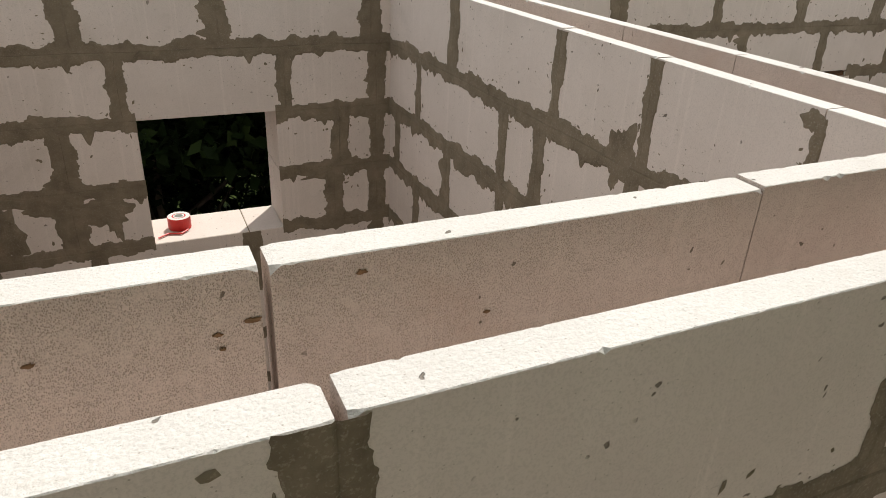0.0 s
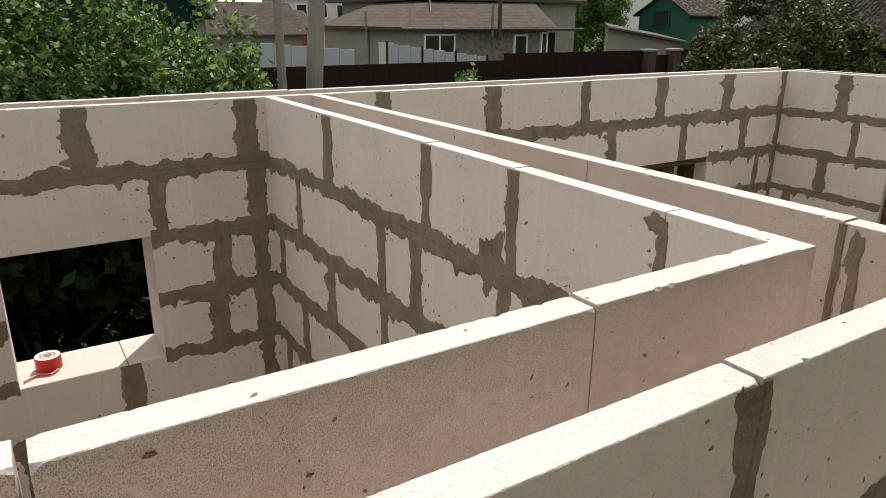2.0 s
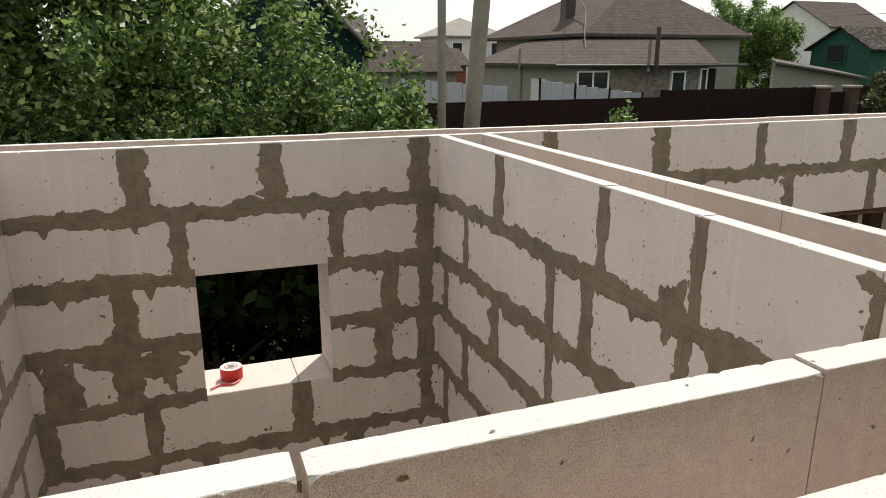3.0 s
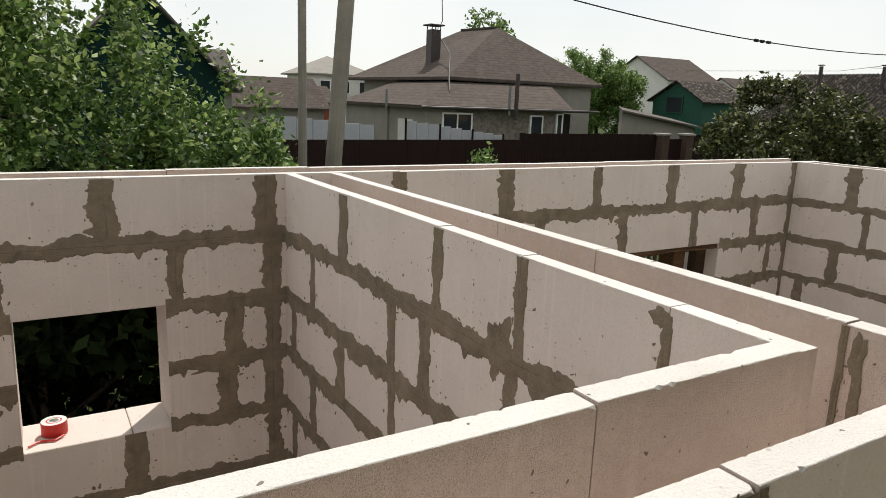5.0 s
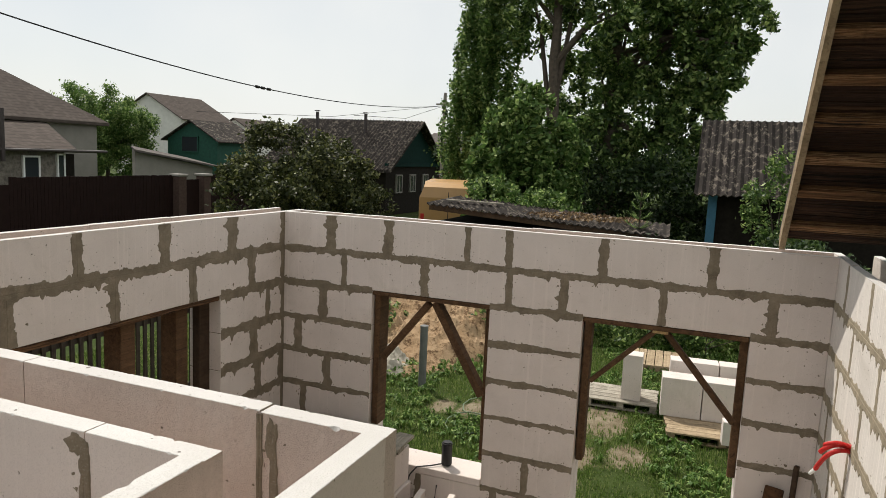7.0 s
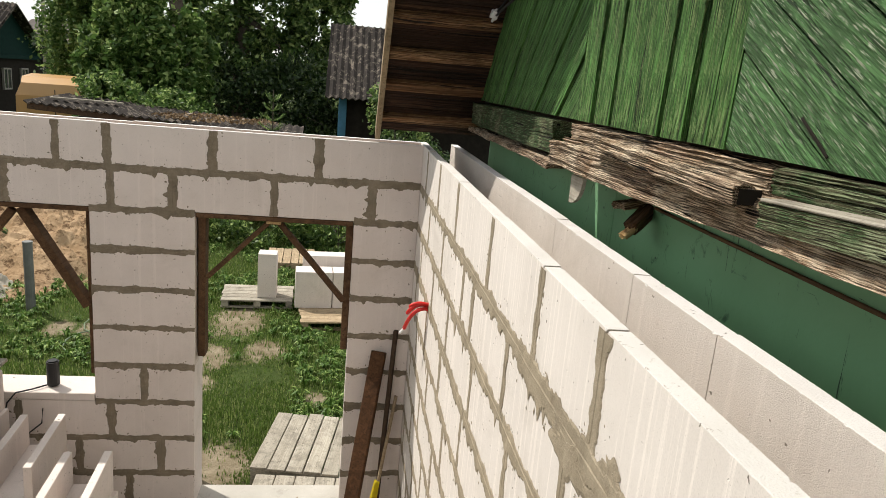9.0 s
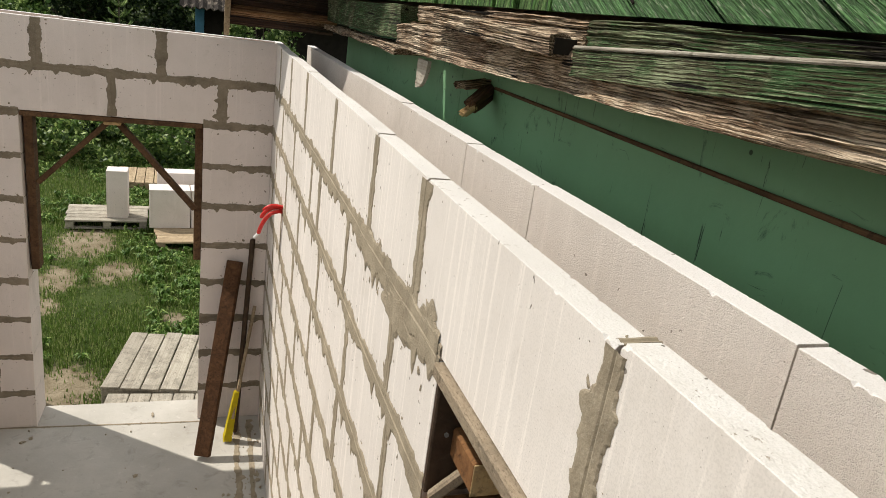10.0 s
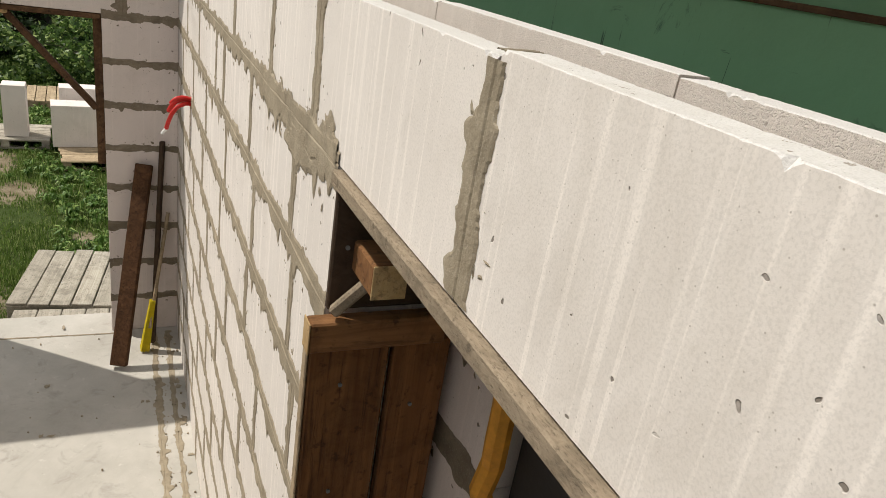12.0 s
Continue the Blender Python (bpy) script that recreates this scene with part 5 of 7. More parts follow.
def foliage(centres, count, size, seed, droop=0.0, shell=0.55):
    """Leaf quads gathered in clumps inside a set of ellipsoids (x, y, z, rx, ry, rz)."""
    rg = np.random.RandomState(seed)
    vol = np.array([c[3] * c[4] * c[5] for c in centres]) ** (2 / 3)
    pick = rg.choice(len(centres), count, p=vol / vol.sum())
    C = np.array([c[:3] for c in centres])[pick]
    R = np.array([c[3:6] for c in centres])[pick]
    clumps = 84
    d = rg.normal(size=(len(centres), clumps, 3))
    d /= np.linalg.norm(d, axis=2, keepdims=True)
    cl = d * (shell + (1.08 - shell) * rg.rand(len(centres), clumps, 1) ** 0.6)
    which = rg.randint(clumps, size=count)
    P = cl[pick, which] + rg.normal(size=(count, 3)) * 0.08
    P = C + P * R
    if droop:
        P[:, 2] -= droop * rg.rand(count) ** 2
    nrm = rg.normal(size=(count, 3)) + np.array([0, 0, 0.7])
    nrm /= np.linalg.norm(nrm, axis=1, keepdims=True)
    t = np.cross(nrm, rg.normal(size=(count, 3)))
    t /= np.linalg.norm(t, axis=1, keepdims=True)
    s = np.cross(nrm, t)
    L = size * (0.6 + 0.8 * rg.rand(count, 1))
    W = L * 0.55
    v = np.stack([P - t * L * 0.5, P + s * W * 0.5 - nrm * L * 0.08, P + t * L * 0.5, P - s * W * 0.5 - nrm * L * 0.08], axis=1).reshape(-1, 3)
    f = np.arange(count * 4).reshape(-1, 4)
    return v, f


def np_mesh(name, v, f, mat, parent):
    me = bpy.data.meshes.new(name)
    me.vertices.add(len(v))
    me.vertices.foreach_set("co", v.astype(np.float32).ravel())
    me.loops.add(f.size)
    me.loops.foreach_set("vertex_index", f.astype(np.int32).ravel())
    me.polygons.add(len(f))
    me.polygons.foreach_set("loop_start", np.arange(0, f.size, f.shape[1], dtype=np.int32))
    me.update(calc_edges=True)
    me.materials.append(mat)
    ob = new(name, me)
    ob.parent = parent
    return ob


def tree(name, label, base, trunk_h, trunk_r, centres, count, size, mat, seed, lean=(0, 0), limbs=7, droop=0.0, cat="tree", shell=0.55):
    t = thing(name, label, cat, base)
    r = random.Random(seed)
    top = Vector((lean[0], lean[1], trunk_h))
    pts = [Vector((0, 0, -0.1)).lerp(top, i / 8) + Vector((r.uniform(-1, 1), r.uniform(-1, 1), 0)) * trunk_r * 0.35 for i in range(9)]
    part("trunk", tube_bm(pts, trunk_r, 10, 0.35), M_BARK, t)
    for i in range(limbs):
        c = Vector(centres[i % len(centres)][:3]) - Vector(base)
        p = pts[3 + i % 6]
        q = c + Vector((r.uniform(-1, 1) * centres[i % len(centres)][3] * 0.6, r.uniform(-1, 1) * centres[i % len(centres)][4] * 0.6, r.uniform(-0.2, 0.6) * centres[i % len(centres)][5]))
        mid = p.lerp(q, 0.5) + Vector((0, 0, 0.12 * (q - p).length))
        part("limb", tube_bm([p, p.lerp(mid, 0.6), mid, mid.lerp(q, 0.6), q], trunk_r * 0.4, 6, 0.2), M_BARK, t)
    v, f = foliage(centres, count, size, seed, droop, shell)
    np_mesh("crown", v - np.array(base), f, mat, t)
    return t


# thicket beside the north wall
tree("shrub", "dense broad-leaved green shrub behind the north wall", (-1.2, 9.0, GZ), 3.0, 0.09,
     [(-3.6, 8.8, 2.2, 1.7, 1.4, 2.2), (-1.6, 8.7, 2.5, 1.6, 1.3, 2.2), (0.0, 8.6, 2.2, 1.3, 1.2, 2.0), (1.0, 8.7, 2.3, 1.0, 1.0, 1.6), (1.75, 8.7, 1.8, 0.85, 0.9, 1.35), (2.3, 8.7, 1.3, 0.55, 0.7, 1.15), (-0.6, 9.4, 3.0, 1.3, 1.0, 1.5), (-3.0, 8.9, 4.4, 1.8, 1.2, 1.4), (-1.3, 8.9, 4.2, 1.4, 1.1, 1.3), (-0.2, 8.8, 3.6, 1.0, 1.0, 1.0)], 190000, 0.062, M_LEAF, 21, limbs=12, cat="shrub", shell=0.45)
# shrub seen through the small window, its shade given by the leaf colour
tree("shrub", "leafy shrub behind the north wall, darkened to read as shade", (0.5, 7.0, GZ), 1.6, 0.05,
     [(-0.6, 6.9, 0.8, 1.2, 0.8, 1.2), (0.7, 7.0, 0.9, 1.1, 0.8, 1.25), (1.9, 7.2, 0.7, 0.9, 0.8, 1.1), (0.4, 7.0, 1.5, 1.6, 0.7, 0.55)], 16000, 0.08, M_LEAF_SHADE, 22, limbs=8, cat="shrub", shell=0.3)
# added leaf layers and side curtains that block light behind the small window
tree("shrub", "added leaf layers that shade the small north window", (0.9, 7.9, GZ), 2.0, 0.06,
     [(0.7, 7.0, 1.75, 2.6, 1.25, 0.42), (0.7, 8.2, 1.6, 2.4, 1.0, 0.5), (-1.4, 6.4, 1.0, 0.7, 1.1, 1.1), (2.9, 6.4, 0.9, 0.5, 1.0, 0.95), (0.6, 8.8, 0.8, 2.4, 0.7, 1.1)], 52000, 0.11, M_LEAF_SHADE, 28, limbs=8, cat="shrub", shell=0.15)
# added canopy, hidden below the wall top, that seals out sun and sky
tree("shrub", "added unseen leaf canopy that keeps sunlight off the north window", (1.6, 9.6, GZ), 1.8, 0.05,
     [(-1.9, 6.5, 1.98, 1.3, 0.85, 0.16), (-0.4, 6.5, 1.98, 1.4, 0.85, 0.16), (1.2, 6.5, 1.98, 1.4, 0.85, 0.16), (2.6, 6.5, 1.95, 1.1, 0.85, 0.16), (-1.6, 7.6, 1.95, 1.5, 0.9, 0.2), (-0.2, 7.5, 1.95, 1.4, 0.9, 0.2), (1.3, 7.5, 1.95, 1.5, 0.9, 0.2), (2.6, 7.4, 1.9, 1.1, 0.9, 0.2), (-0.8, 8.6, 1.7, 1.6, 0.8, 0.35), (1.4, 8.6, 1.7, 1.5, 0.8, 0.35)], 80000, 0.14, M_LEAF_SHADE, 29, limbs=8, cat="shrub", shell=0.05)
tree("shrub", "low flowering shrub beside the thicket", (2.6, 10.2, GZ), 1.6, 0.05,
     [(2.5, 10.2, 1.5, 0.75, 0.7, 1.1), (3.0, 10.6, 1.2, 0.6, 0.6, 0.9)], 9000, 0.075, M_LEAF_LIGHT, 23, limbs=6, cat="shrub")
tree("shrub", "small weed shrub by the brown fence", (8.6, 14.0, GZ), 1.2, 0.03, [(8.6, 14.0, 1.05, 0.5, 0.4, 0.75)], 500, 0.12, M_LEAF_LIGHT, 24, limbs=4, cat="shrub")
# apple tree in front of the dark house
tree("apple_tree", "rounded apple tree with olive-green leaves", (18.5, 13.4, GZ), 2.0, 0.14,
     [(16.4, 13.3, 1.4, 1.5, 1.4, 1.25), (18.0, 13.7, 2.3, 1.6, 1.5, 1.35), (19.6, 13.3, 1.9, 1.6, 1.4, 1.3), (20.7, 13.0, 1.3, 1.2, 1.2, 1.1), (18.4, 12.9, 1.0, 2.4, 1.3, 1.1)], 36000, 0.13, M_LEAF_OLIVE, 31, limbs=10)
tree("tree", "round green garden tree behind the houses", (33.2, 37.0, GZ), 3.0, 0.16,
     [(32.6, 37, 4.2, 2.6, 2.4, 2.2), (34.4, 37, 3.6, 2.2, 2.2, 2.0), (33.3, 37, 2.0, 2.6, 2.2, 1.9), (31.6, 37, 3.0, 1.6, 1.6, 1.6)], 60000, 0.15, M_LEAF_LIGHT, 32, shell=0.3)
tree("tree", "small tree top behind a roof", (26.0, 40.0, GZ), 5.5, 0.1, [(26.0, 40.0, 7.3, 1.3, 1.2, 1.1), (27.2, 40.0, 6.8, 0.9, 0.9, 0.9)], 1500, 0.2, M_LEAF, 33, limbs=4)
# tall trees to the east
tree("tall_tree", "tall drooping tree with pale green leaves", (28.5, 11.6, GZ), 8.0, 0.2,
     [(28.5, 12.0, 4.2, 0.9, 1.1, 2.2), (28.3, 11.7, 6.8, 1.0, 1.0, 1.9), (28.5, 10.9, 9.0, 1.3, 1.3, 1.9), (28.2, 10.9, 5.2, 0.9, 1.1, 2.2)], 34000, 0.16, M_LEAF_LIGHT, 41, droop=1.3)
tree("tall_tree", "tall broad tree with a grey trunk", (27.0, 8.15, GZ), 11.0, 0.30,
     [(27.5, 9.4, 9.2, 1.6, 1.7, 2.0), (27.2, 7.6, 10.0, 1.7, 1.7, 1.8), (27.5, 6.2, 8.9, 1.5, 1.6, 1.7)], 16000, 0.19, M_LEAF, 42, limbs=9)
tree("tall_tree", "tall dark broad-leaved tree with a thick trunk", (29.5, 6.2, GZ), 10.0, 0.42,
     [(29.5, 7.4, 5.8, 1.5, 1.5, 2.0), (29.8, 5.4, 7.6, 1.7, 1.6, 2.0), (29.5, 3.5, 8.4, 1.6, 1.6, 1.6), (29.3, 2.5, 6.7, 1.3, 1.3, 1.3), (29.5, 5.0, 5.2, 1.4, 1.4, 1.6), (29.5, 3.3, 4.8, 1.3, 1.3, 1.2), (29.5, 6.6, 3.2, 1.6, 1.6, 1.6), (29.5, 4.4, 3.0, 1.3, 1.4, 1.2), (29.4, 1.9, 8.3, 1.2, 1.2, 1.1), (29.4, 2.2, 7.3, 1.0, 1.0, 0.8), (29.4, 3.9, 9.6, 1.8, 2.2, 1.2), (29.4, 3.0, 5.7, 1.1, 0.9, 0.7)], 60000, 0.21, M_LEAF, 43, limbs=12)
tree("elder_shrub", "large bright elder shrub beside a van", (21.8, 7.8, GZ), 2.6, 0.08,
     [(21.8, 8.3, 2.5, 1.1, 1.1, 1.9), (21.7, 7.7, 3.8, 0.95, 0.95, 1.35), (21.9, 6.9, 2.4, 1.1, 1.1, 1.9), (21.8, 8.7, 1.4, 0.8, 0.8, 1.2)], 26000, 0.19, M_LEAF_LIGHT, 44, cat="shrub")
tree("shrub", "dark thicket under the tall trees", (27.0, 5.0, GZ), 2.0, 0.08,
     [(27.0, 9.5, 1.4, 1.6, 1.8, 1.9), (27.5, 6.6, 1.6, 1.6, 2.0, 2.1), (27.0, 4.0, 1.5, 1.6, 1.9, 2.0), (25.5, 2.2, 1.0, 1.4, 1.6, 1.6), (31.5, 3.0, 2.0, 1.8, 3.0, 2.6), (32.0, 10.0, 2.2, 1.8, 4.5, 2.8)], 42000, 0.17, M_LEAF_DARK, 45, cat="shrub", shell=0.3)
tree("shrub", "low green shrub behind a shed roof", (18.8, 6.5, GZ), 1.5, 0.04, [(18.8, 7.6, 1.6, 0.8, 0.9, 0.85), (19.0, 6.4, 1.4, 0.8, 0.9, 0.75)], 6000, 0.11, M_LEAF_LIGHT, 46, cat="shrub")
tree("shrub", "climbing shrub growing against an old roof", (18.7, 0.6, GZ), 2.0, 0.05, [(18.8, 0.6, 1.9, 0.7, 0.8, 1.3), (18.6, 0.2, 0.6, 0.9, 1.0, 0.9)], 8000, 0.11, M_LEAF, 47, cat="shrub")
tree("shrub", "leafy thicket in the neighbouring plot", (15.5, 1.5, GZ), 1.4, 0.05, [(15.6, 0.6, 0.6, 1.2, 1.4, 1.0), (15.8, 3.2, 0.5, 1.2, 1.6, 0.85), (16.0, 5.4, 0.5, 1.0, 1.3, 0.8)], 22000, 0.10, M_LEAF_DARK, 48, cat="shrub", shell=0.3)
tree("weed_clump", "tall leafy weeds in front of the sand heap", (11.6, 7.6, GZ), 0.5, 0.02, [(11.5, 7.75, 0.25, 0.5, 0.45, 0.55), (11.9, 7.9, 0.45, 0.5, 0.4, 0.6), (11.3, 7.2, 0.0, 0.5, 0.4, 0.35), (12.2, 5.6, 0.0, 0.5, 0.5, 0.35)], 6000, 0.085, M_LEAF, 49, cat="weeds", limbs=4)
tree("weed_hedge", "dense tall weeds along the far end of the lawn", (13.4, 2.0, GZ), 0.5, 0.02,
     [(13.6, -0.6, -0.1, 0.8, 0.9, 0.7), (13.5, 0.8, -0.05, 0.8, 0.9, 0.75), (13.8, 2.2, 0.0, 0.8, 0.9, 0.8), (13.7, 3.5, -0.05, 0.8, 0.9, 0.7), (14.2, 4.7, -0.1, 0.8, 0.9, 0.65)], 26000, 0.085, M_LEAF, 50, cat="weeds", limbs=5, shell=0.3)
# young spruce
t = thing("young_spruce", "small young spruce with sparse whorled branches", "spruce", (16.6, 3.6, GZ))
part("trunk", tube_bm([(0, 0, 0), (0, 0, 2.75)], 0.04, 8, 0.2), M_BARK, t)
rg = np.random.RandomState(6)
vs, fs = [], []
for lv in range(10):
    z = 0.6 + lv * 0.21
    reach = 0.62 * (1 - lv / 11.5)
    for b in range(7):
        a = b * 0.9 + lv * 0.5
        for j in range(26):
            u = (j + 1) / 26
            p = Vector((math.cos(a) * reach * u, math.sin(a) * reach * u, z + 0.16 * u * u))
            for sd in (-1, 1):
                n = len(vs)
                d = Vector((math.cos(a + sd * 1.0), math.sin(a + sd * 1.0), 0.25)) * 0.085
                vs += [p, p + d + Vector((0, 0, 0.008)), p + Vector((math.cos(a), math.sin(a), 0)) * 0.02]
                fs.append((n, n + 1, n + 2))
obj("needles", vs, fs, M_LEAF_LIGHT, t)
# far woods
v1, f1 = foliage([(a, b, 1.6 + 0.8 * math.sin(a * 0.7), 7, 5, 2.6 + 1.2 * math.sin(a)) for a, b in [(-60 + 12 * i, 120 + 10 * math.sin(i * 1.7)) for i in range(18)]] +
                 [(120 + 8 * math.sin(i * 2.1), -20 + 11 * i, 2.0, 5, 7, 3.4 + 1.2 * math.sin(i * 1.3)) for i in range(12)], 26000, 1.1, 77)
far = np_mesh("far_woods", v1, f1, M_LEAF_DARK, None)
tagged(far, "distant dark line of woodland on the horizon", "woods", kind="stuff")

# ---- the neighbouring green timber house beside the south wall ----
GY = 1.035                    # face of its painted lower wall
PY = 1.155                    # face of the gable planks, which stand out over the ledge
FOOT = 2.805                  # lower ends of the planks
gh = thing("green_timber_house", "old green-painted timber house with a planked gable and weathered ledge", "house", (2.0, GY, GZ))
ginv = gh.matrix_world.inverted()


def gpart(name, bm, mat, label="", parent=None):
    bm.transform(ginv)
    return part(name, bm, mat, parent or gh, label)


rg = random.Random(12)
# lower wall in large painted panels with a lath line
for x0, x1 in ((4.88, 2.755), (2.753, 0.85), (0.848, -0.6), (-0.602, -2.4)):
    gpart("wall_panel", box_bm((x1 + 0.0006, GY - 0.12, GZ - 0.1), (x0 - 0.0006, GY, 2.82), 0.0), M_TEAL)
gpart("lath", beam_bm((2.45, GY + 0.005, 2.597), (-1.0, GY + 0.004, 2.556), 0.008, 0.008, 0, 0.0015), M_PROP, "thin brown lath")
SL = 0.989                    # slope of the roof
RIDGE = 1.2


def under_z(x):
    """Height of the underside of the roof."""
    return 2.656 - SL * (max(x, RIDGE) - 4.816) - (SL * (RIDGE - x) if x < RIDGE else 0.0)


def gplank(at, angle, width, mat, cuts, proud=0.0, length=5.0):
    """A gable plank from a point on its lower edge, rising at an angle, cut by planes (point, outward normal) of the gable."""
    a = math.radians(angle)
    d, up_ = Vector((math.cos(a), 0, math.sin(a))), Vector((-math.sin(a), 0, math.cos(a)))
    if up_.z < 0:
        up_ = -up_
    p = Vector((at[0], 0, at[1]))
    n = 60
    seed = Vector((at[0] * 7.1, at[1] * 3.3, angle))
    lo = [p + d * (length * (j / n - 0.25)) + up_ * (0.003 + 0.004 * abs(noise.noise(Vector((j * 0.35, 0, 0)) + seed))) for j in range(n + 1)]
    hi = [p + d * (length * (j / n - 0.25)) + up_ * (width - 0.003 - 0.004 * abs(noise.noise(Vector((j * 0.35, 9, 0)) + seed))) for j in range(n + 1)]
    bm = bmesh.new()
    bm.faces.new([bm.verts.new(q) for q in lo + hi[::-1]])
    for co, no in cuts:
        bmesh.ops.bisect_plane(bm, geom=bm.verts[:] + bm.edges[:] + bm.faces[:], plane_co=co, plane_no=no, clear_outer=True)
    if not bm.faces:
        bm.free()
        return
    ex = bmesh.ops.extrude_face_region(bm, geom=bm.faces[:])
    for v in ex["geom"]:
        if isinstance(v, bmesh.types.BMVert):
            v.co.y -= 0.025
    bmesh.ops.recalc_face_normals(bm, faces=bm.faces)
    m = Matrix.Translation((at[0], PY + proud, at[1])) @ pose(0, 0, 0, 0, -angle, 0)
    bm.transform(m.inverted() @ Matrix.Translation((0, PY + proud, 0)))
    ob = part("plank", bm, mat, gh)
    ob.matrix_local = ginv @ m


foot_cut = ((0, 0, FOOT), (0, 0, -1))
roof_cut = ((4.816, 0, 2.656 + 0.02), (SL, 0, 1))
# planks that slant along the roof, next to the eave
feet = [2.90, 3.118, 3.27, 3.436, 3.62, 3.816, 4.08, 4.385, 4.68, 5.0]
for i in range(8):
    feet.insert(0, feet[0] - rg.uniform(0.19, 0.24))
for a, b in zip(feet, feet[1:]):
    ang = 139
    gplank((a, FOOT), ang, (b - a) * math.sin(math.radians(41)), M_PLANK_E, [foot_cut, roof_cut, ((2.875, 0, 3), (-1, 0, -0.12))], rg.uniform(-0.004, 0.008))
# upright planks between the two slanting fields
ups = [2.875, 2.735, 2.588, 2.445, 2.243, 2.113, 2.02, 1.937]
for b, a in zip(ups, ups[1:]):
    gap = 0.018 if a in (2.588, 2.243, 2.113) else 0.004
    gplank((a, FOOT), 93.0, b - a - gap, M_PLANK_V, [foot_cut, roof_cut, ((2.873, 0, 3), (1, 0, 0.12))], rg.uniform(-0.003, 0.010))
# slanting planks of the middle field
feet = [1.932, 1.612, 1.405]
while feet[-1] > -6.5:
    feet.append(feet[-1] - rg.uniform(0.19, 0.27))
for i in range(12):
    feet.insert(0, feet[0] + rg.uniform(0.2, 0.27))
for b, a in zip(feet, feet[1:]):
    gplank((b, FOOT), 31.0, (b - a) * math.sin(math.radians(31.0)), M_PLANK_D, [foot_cut, roof_cut, ((1.930, 0, 3), (1, 0, 0.04)), ((RIDGE, 0, under_z(RIDGE)), (-SL, 0, 1)), ((-2.5, 0, 0), (-1, 0, 0))], rg.uniform(-0.003, 0.008), 9.0)
# a torn gash in the second slanting plank
gpart("gash", beam_bm((1.706, PY + 0.0085, 2.879), (1.625, PY + 0.0085, 2.822), 0.003, 0.006, 0, 0.001, 10, rg, 0.004), M_DARK_LOG, "dark torn gash")
# backing behind the planks, following the roof
bm = bmesh.new()
f = bm.faces.new([bm.verts.new(p) for p in ((4.69, PY - 0.05, 2.77), (4.66, PY - 0.05, under_z(4.66)), (RIDGE, PY - 0.05, under_z(RIDGE)), (-2.2, PY - 0.05, under_z(-2.2)), (-2.2, PY - 0.05, 2.77))])
ex = bmesh.ops.extrude_face_region(bm, geom=[f])
for v in ex["geom"]:
    if isinstance(v, bmesh.types.BMVert):
        v.co.y -= 0.05
bmesh.ops.recalc_face_normals(bm, faces=bm.faces)
gpart("gable_backing", bm, M_DARK_WOOD)


# ledge of old beams under the planks
def ragged(p, q, w, h, mat, name="beam", label="", cuts=150, rag=0.006, groove=0.008, roll=0):
    """A weathered beam with long drying grooves and an uneven outline."""
    n = (Vector(q) - Vector(p)).length
    sect = [(-0.5, -0.5), (-0.1, -0.5)] + [(0.2 + 0.3 * i / 5, -0.5) for i in range(5)] + [(0.5, -0.5 + i / 16) for i in range(16)] + [(0.5 - 0.9 * i / 10, 0.5) for i in range(10)] + [(-0.5, 0.5)]
    k_ = len(sect)
    seed = n * 3 + w * 50 + p[2] * 11
    verts, faces = [], []
    for j in range(cuts + 1):
        s = n * j / cuts
        for i, (cy, cz) in enumerate(sect):
            g = noise.noise(Vector((s * 1.6, i * 0.83, seed))) + 0.6 * noise.noise(Vector((s * 4.5, i * 1.9, seed + 5)))
            g = -groove * max(0.0, g - 0.12) * 2.2
            e = noise.fractal(Vector((s * 3, cz * 2, seed)), 1.0, 2.0, 4) * rag
            e2 = noise.fractal(Vector((s * 3, cy * 2 + 9, seed)), 1.0, 2.0, 4) * rag
            end = min(j, cuts - j)
            x = s + (noise.noise(Vector((i * 1.3, seed, 2))) * 0.012 if end < 2 else 0.0)
            verts.append((x, cy * w + e + (g if cy > 0.45 else 0.0), cz * h + e2 + (g if cz > 0.45 and cy < 0.45 else 0.0)))
    for j in range(cuts):
        for i in range(k_):
            a, b = j * k_ + i, j * k_ + (i + 1) % k_
            faces.append((a, b, b + k_, a + k_))
    faces += [tuple(range(k_))[::-1], tuple(cuts * k_ + i for i in range(k_))]
    ob = obj(name, verts, faces, mat, gh, label)
    m = beam_matrix(p, q, roll)
    if q[0] < p[0]:                             # keep the grooved side to the north
        ob.data.transform(Matrix.Diagonal((1, -1, 1, 1)))
        ob.data.flip_normals()
    ob.matrix_local = ginv @ m
    return ob


ragged((2.87, 1.112, 2.770), (1.74, 1.112, 2.771), 0.125, 0.046, M_OLD_WOOD, "ledge_board", "weathered split ledge board")
ragged((1.735, 1.112, 2.772), (-1.5, 1.112, 2.776), 0.12, 0.044, M_GREEN_BEAM, "ledge_board", "dark green mossy ledge board", rag=0.005)
ragged((2.97, 1.105, 2.712), (-1.5, 1.095, 2.790), 0.13, 0.06, M_OLD_WOOD, "inner_beam", "dark beam behind the ledge")
ragged((2.97, 1.172, 2.688), (-1.5, 1.160, 2.752), 0.085, 0.078, M_OLD_WOOD, "ledge_beam", "weathered split beam", cuts=260, rag=0.009)
ragged((4.72, 1.135, 2.730), (3.045, 1.135, 2.732), 0.11, 0.116, M_GREEN_BEAM, "ledge_board", "green painted beam end", rag=0.004, groove=0.003)
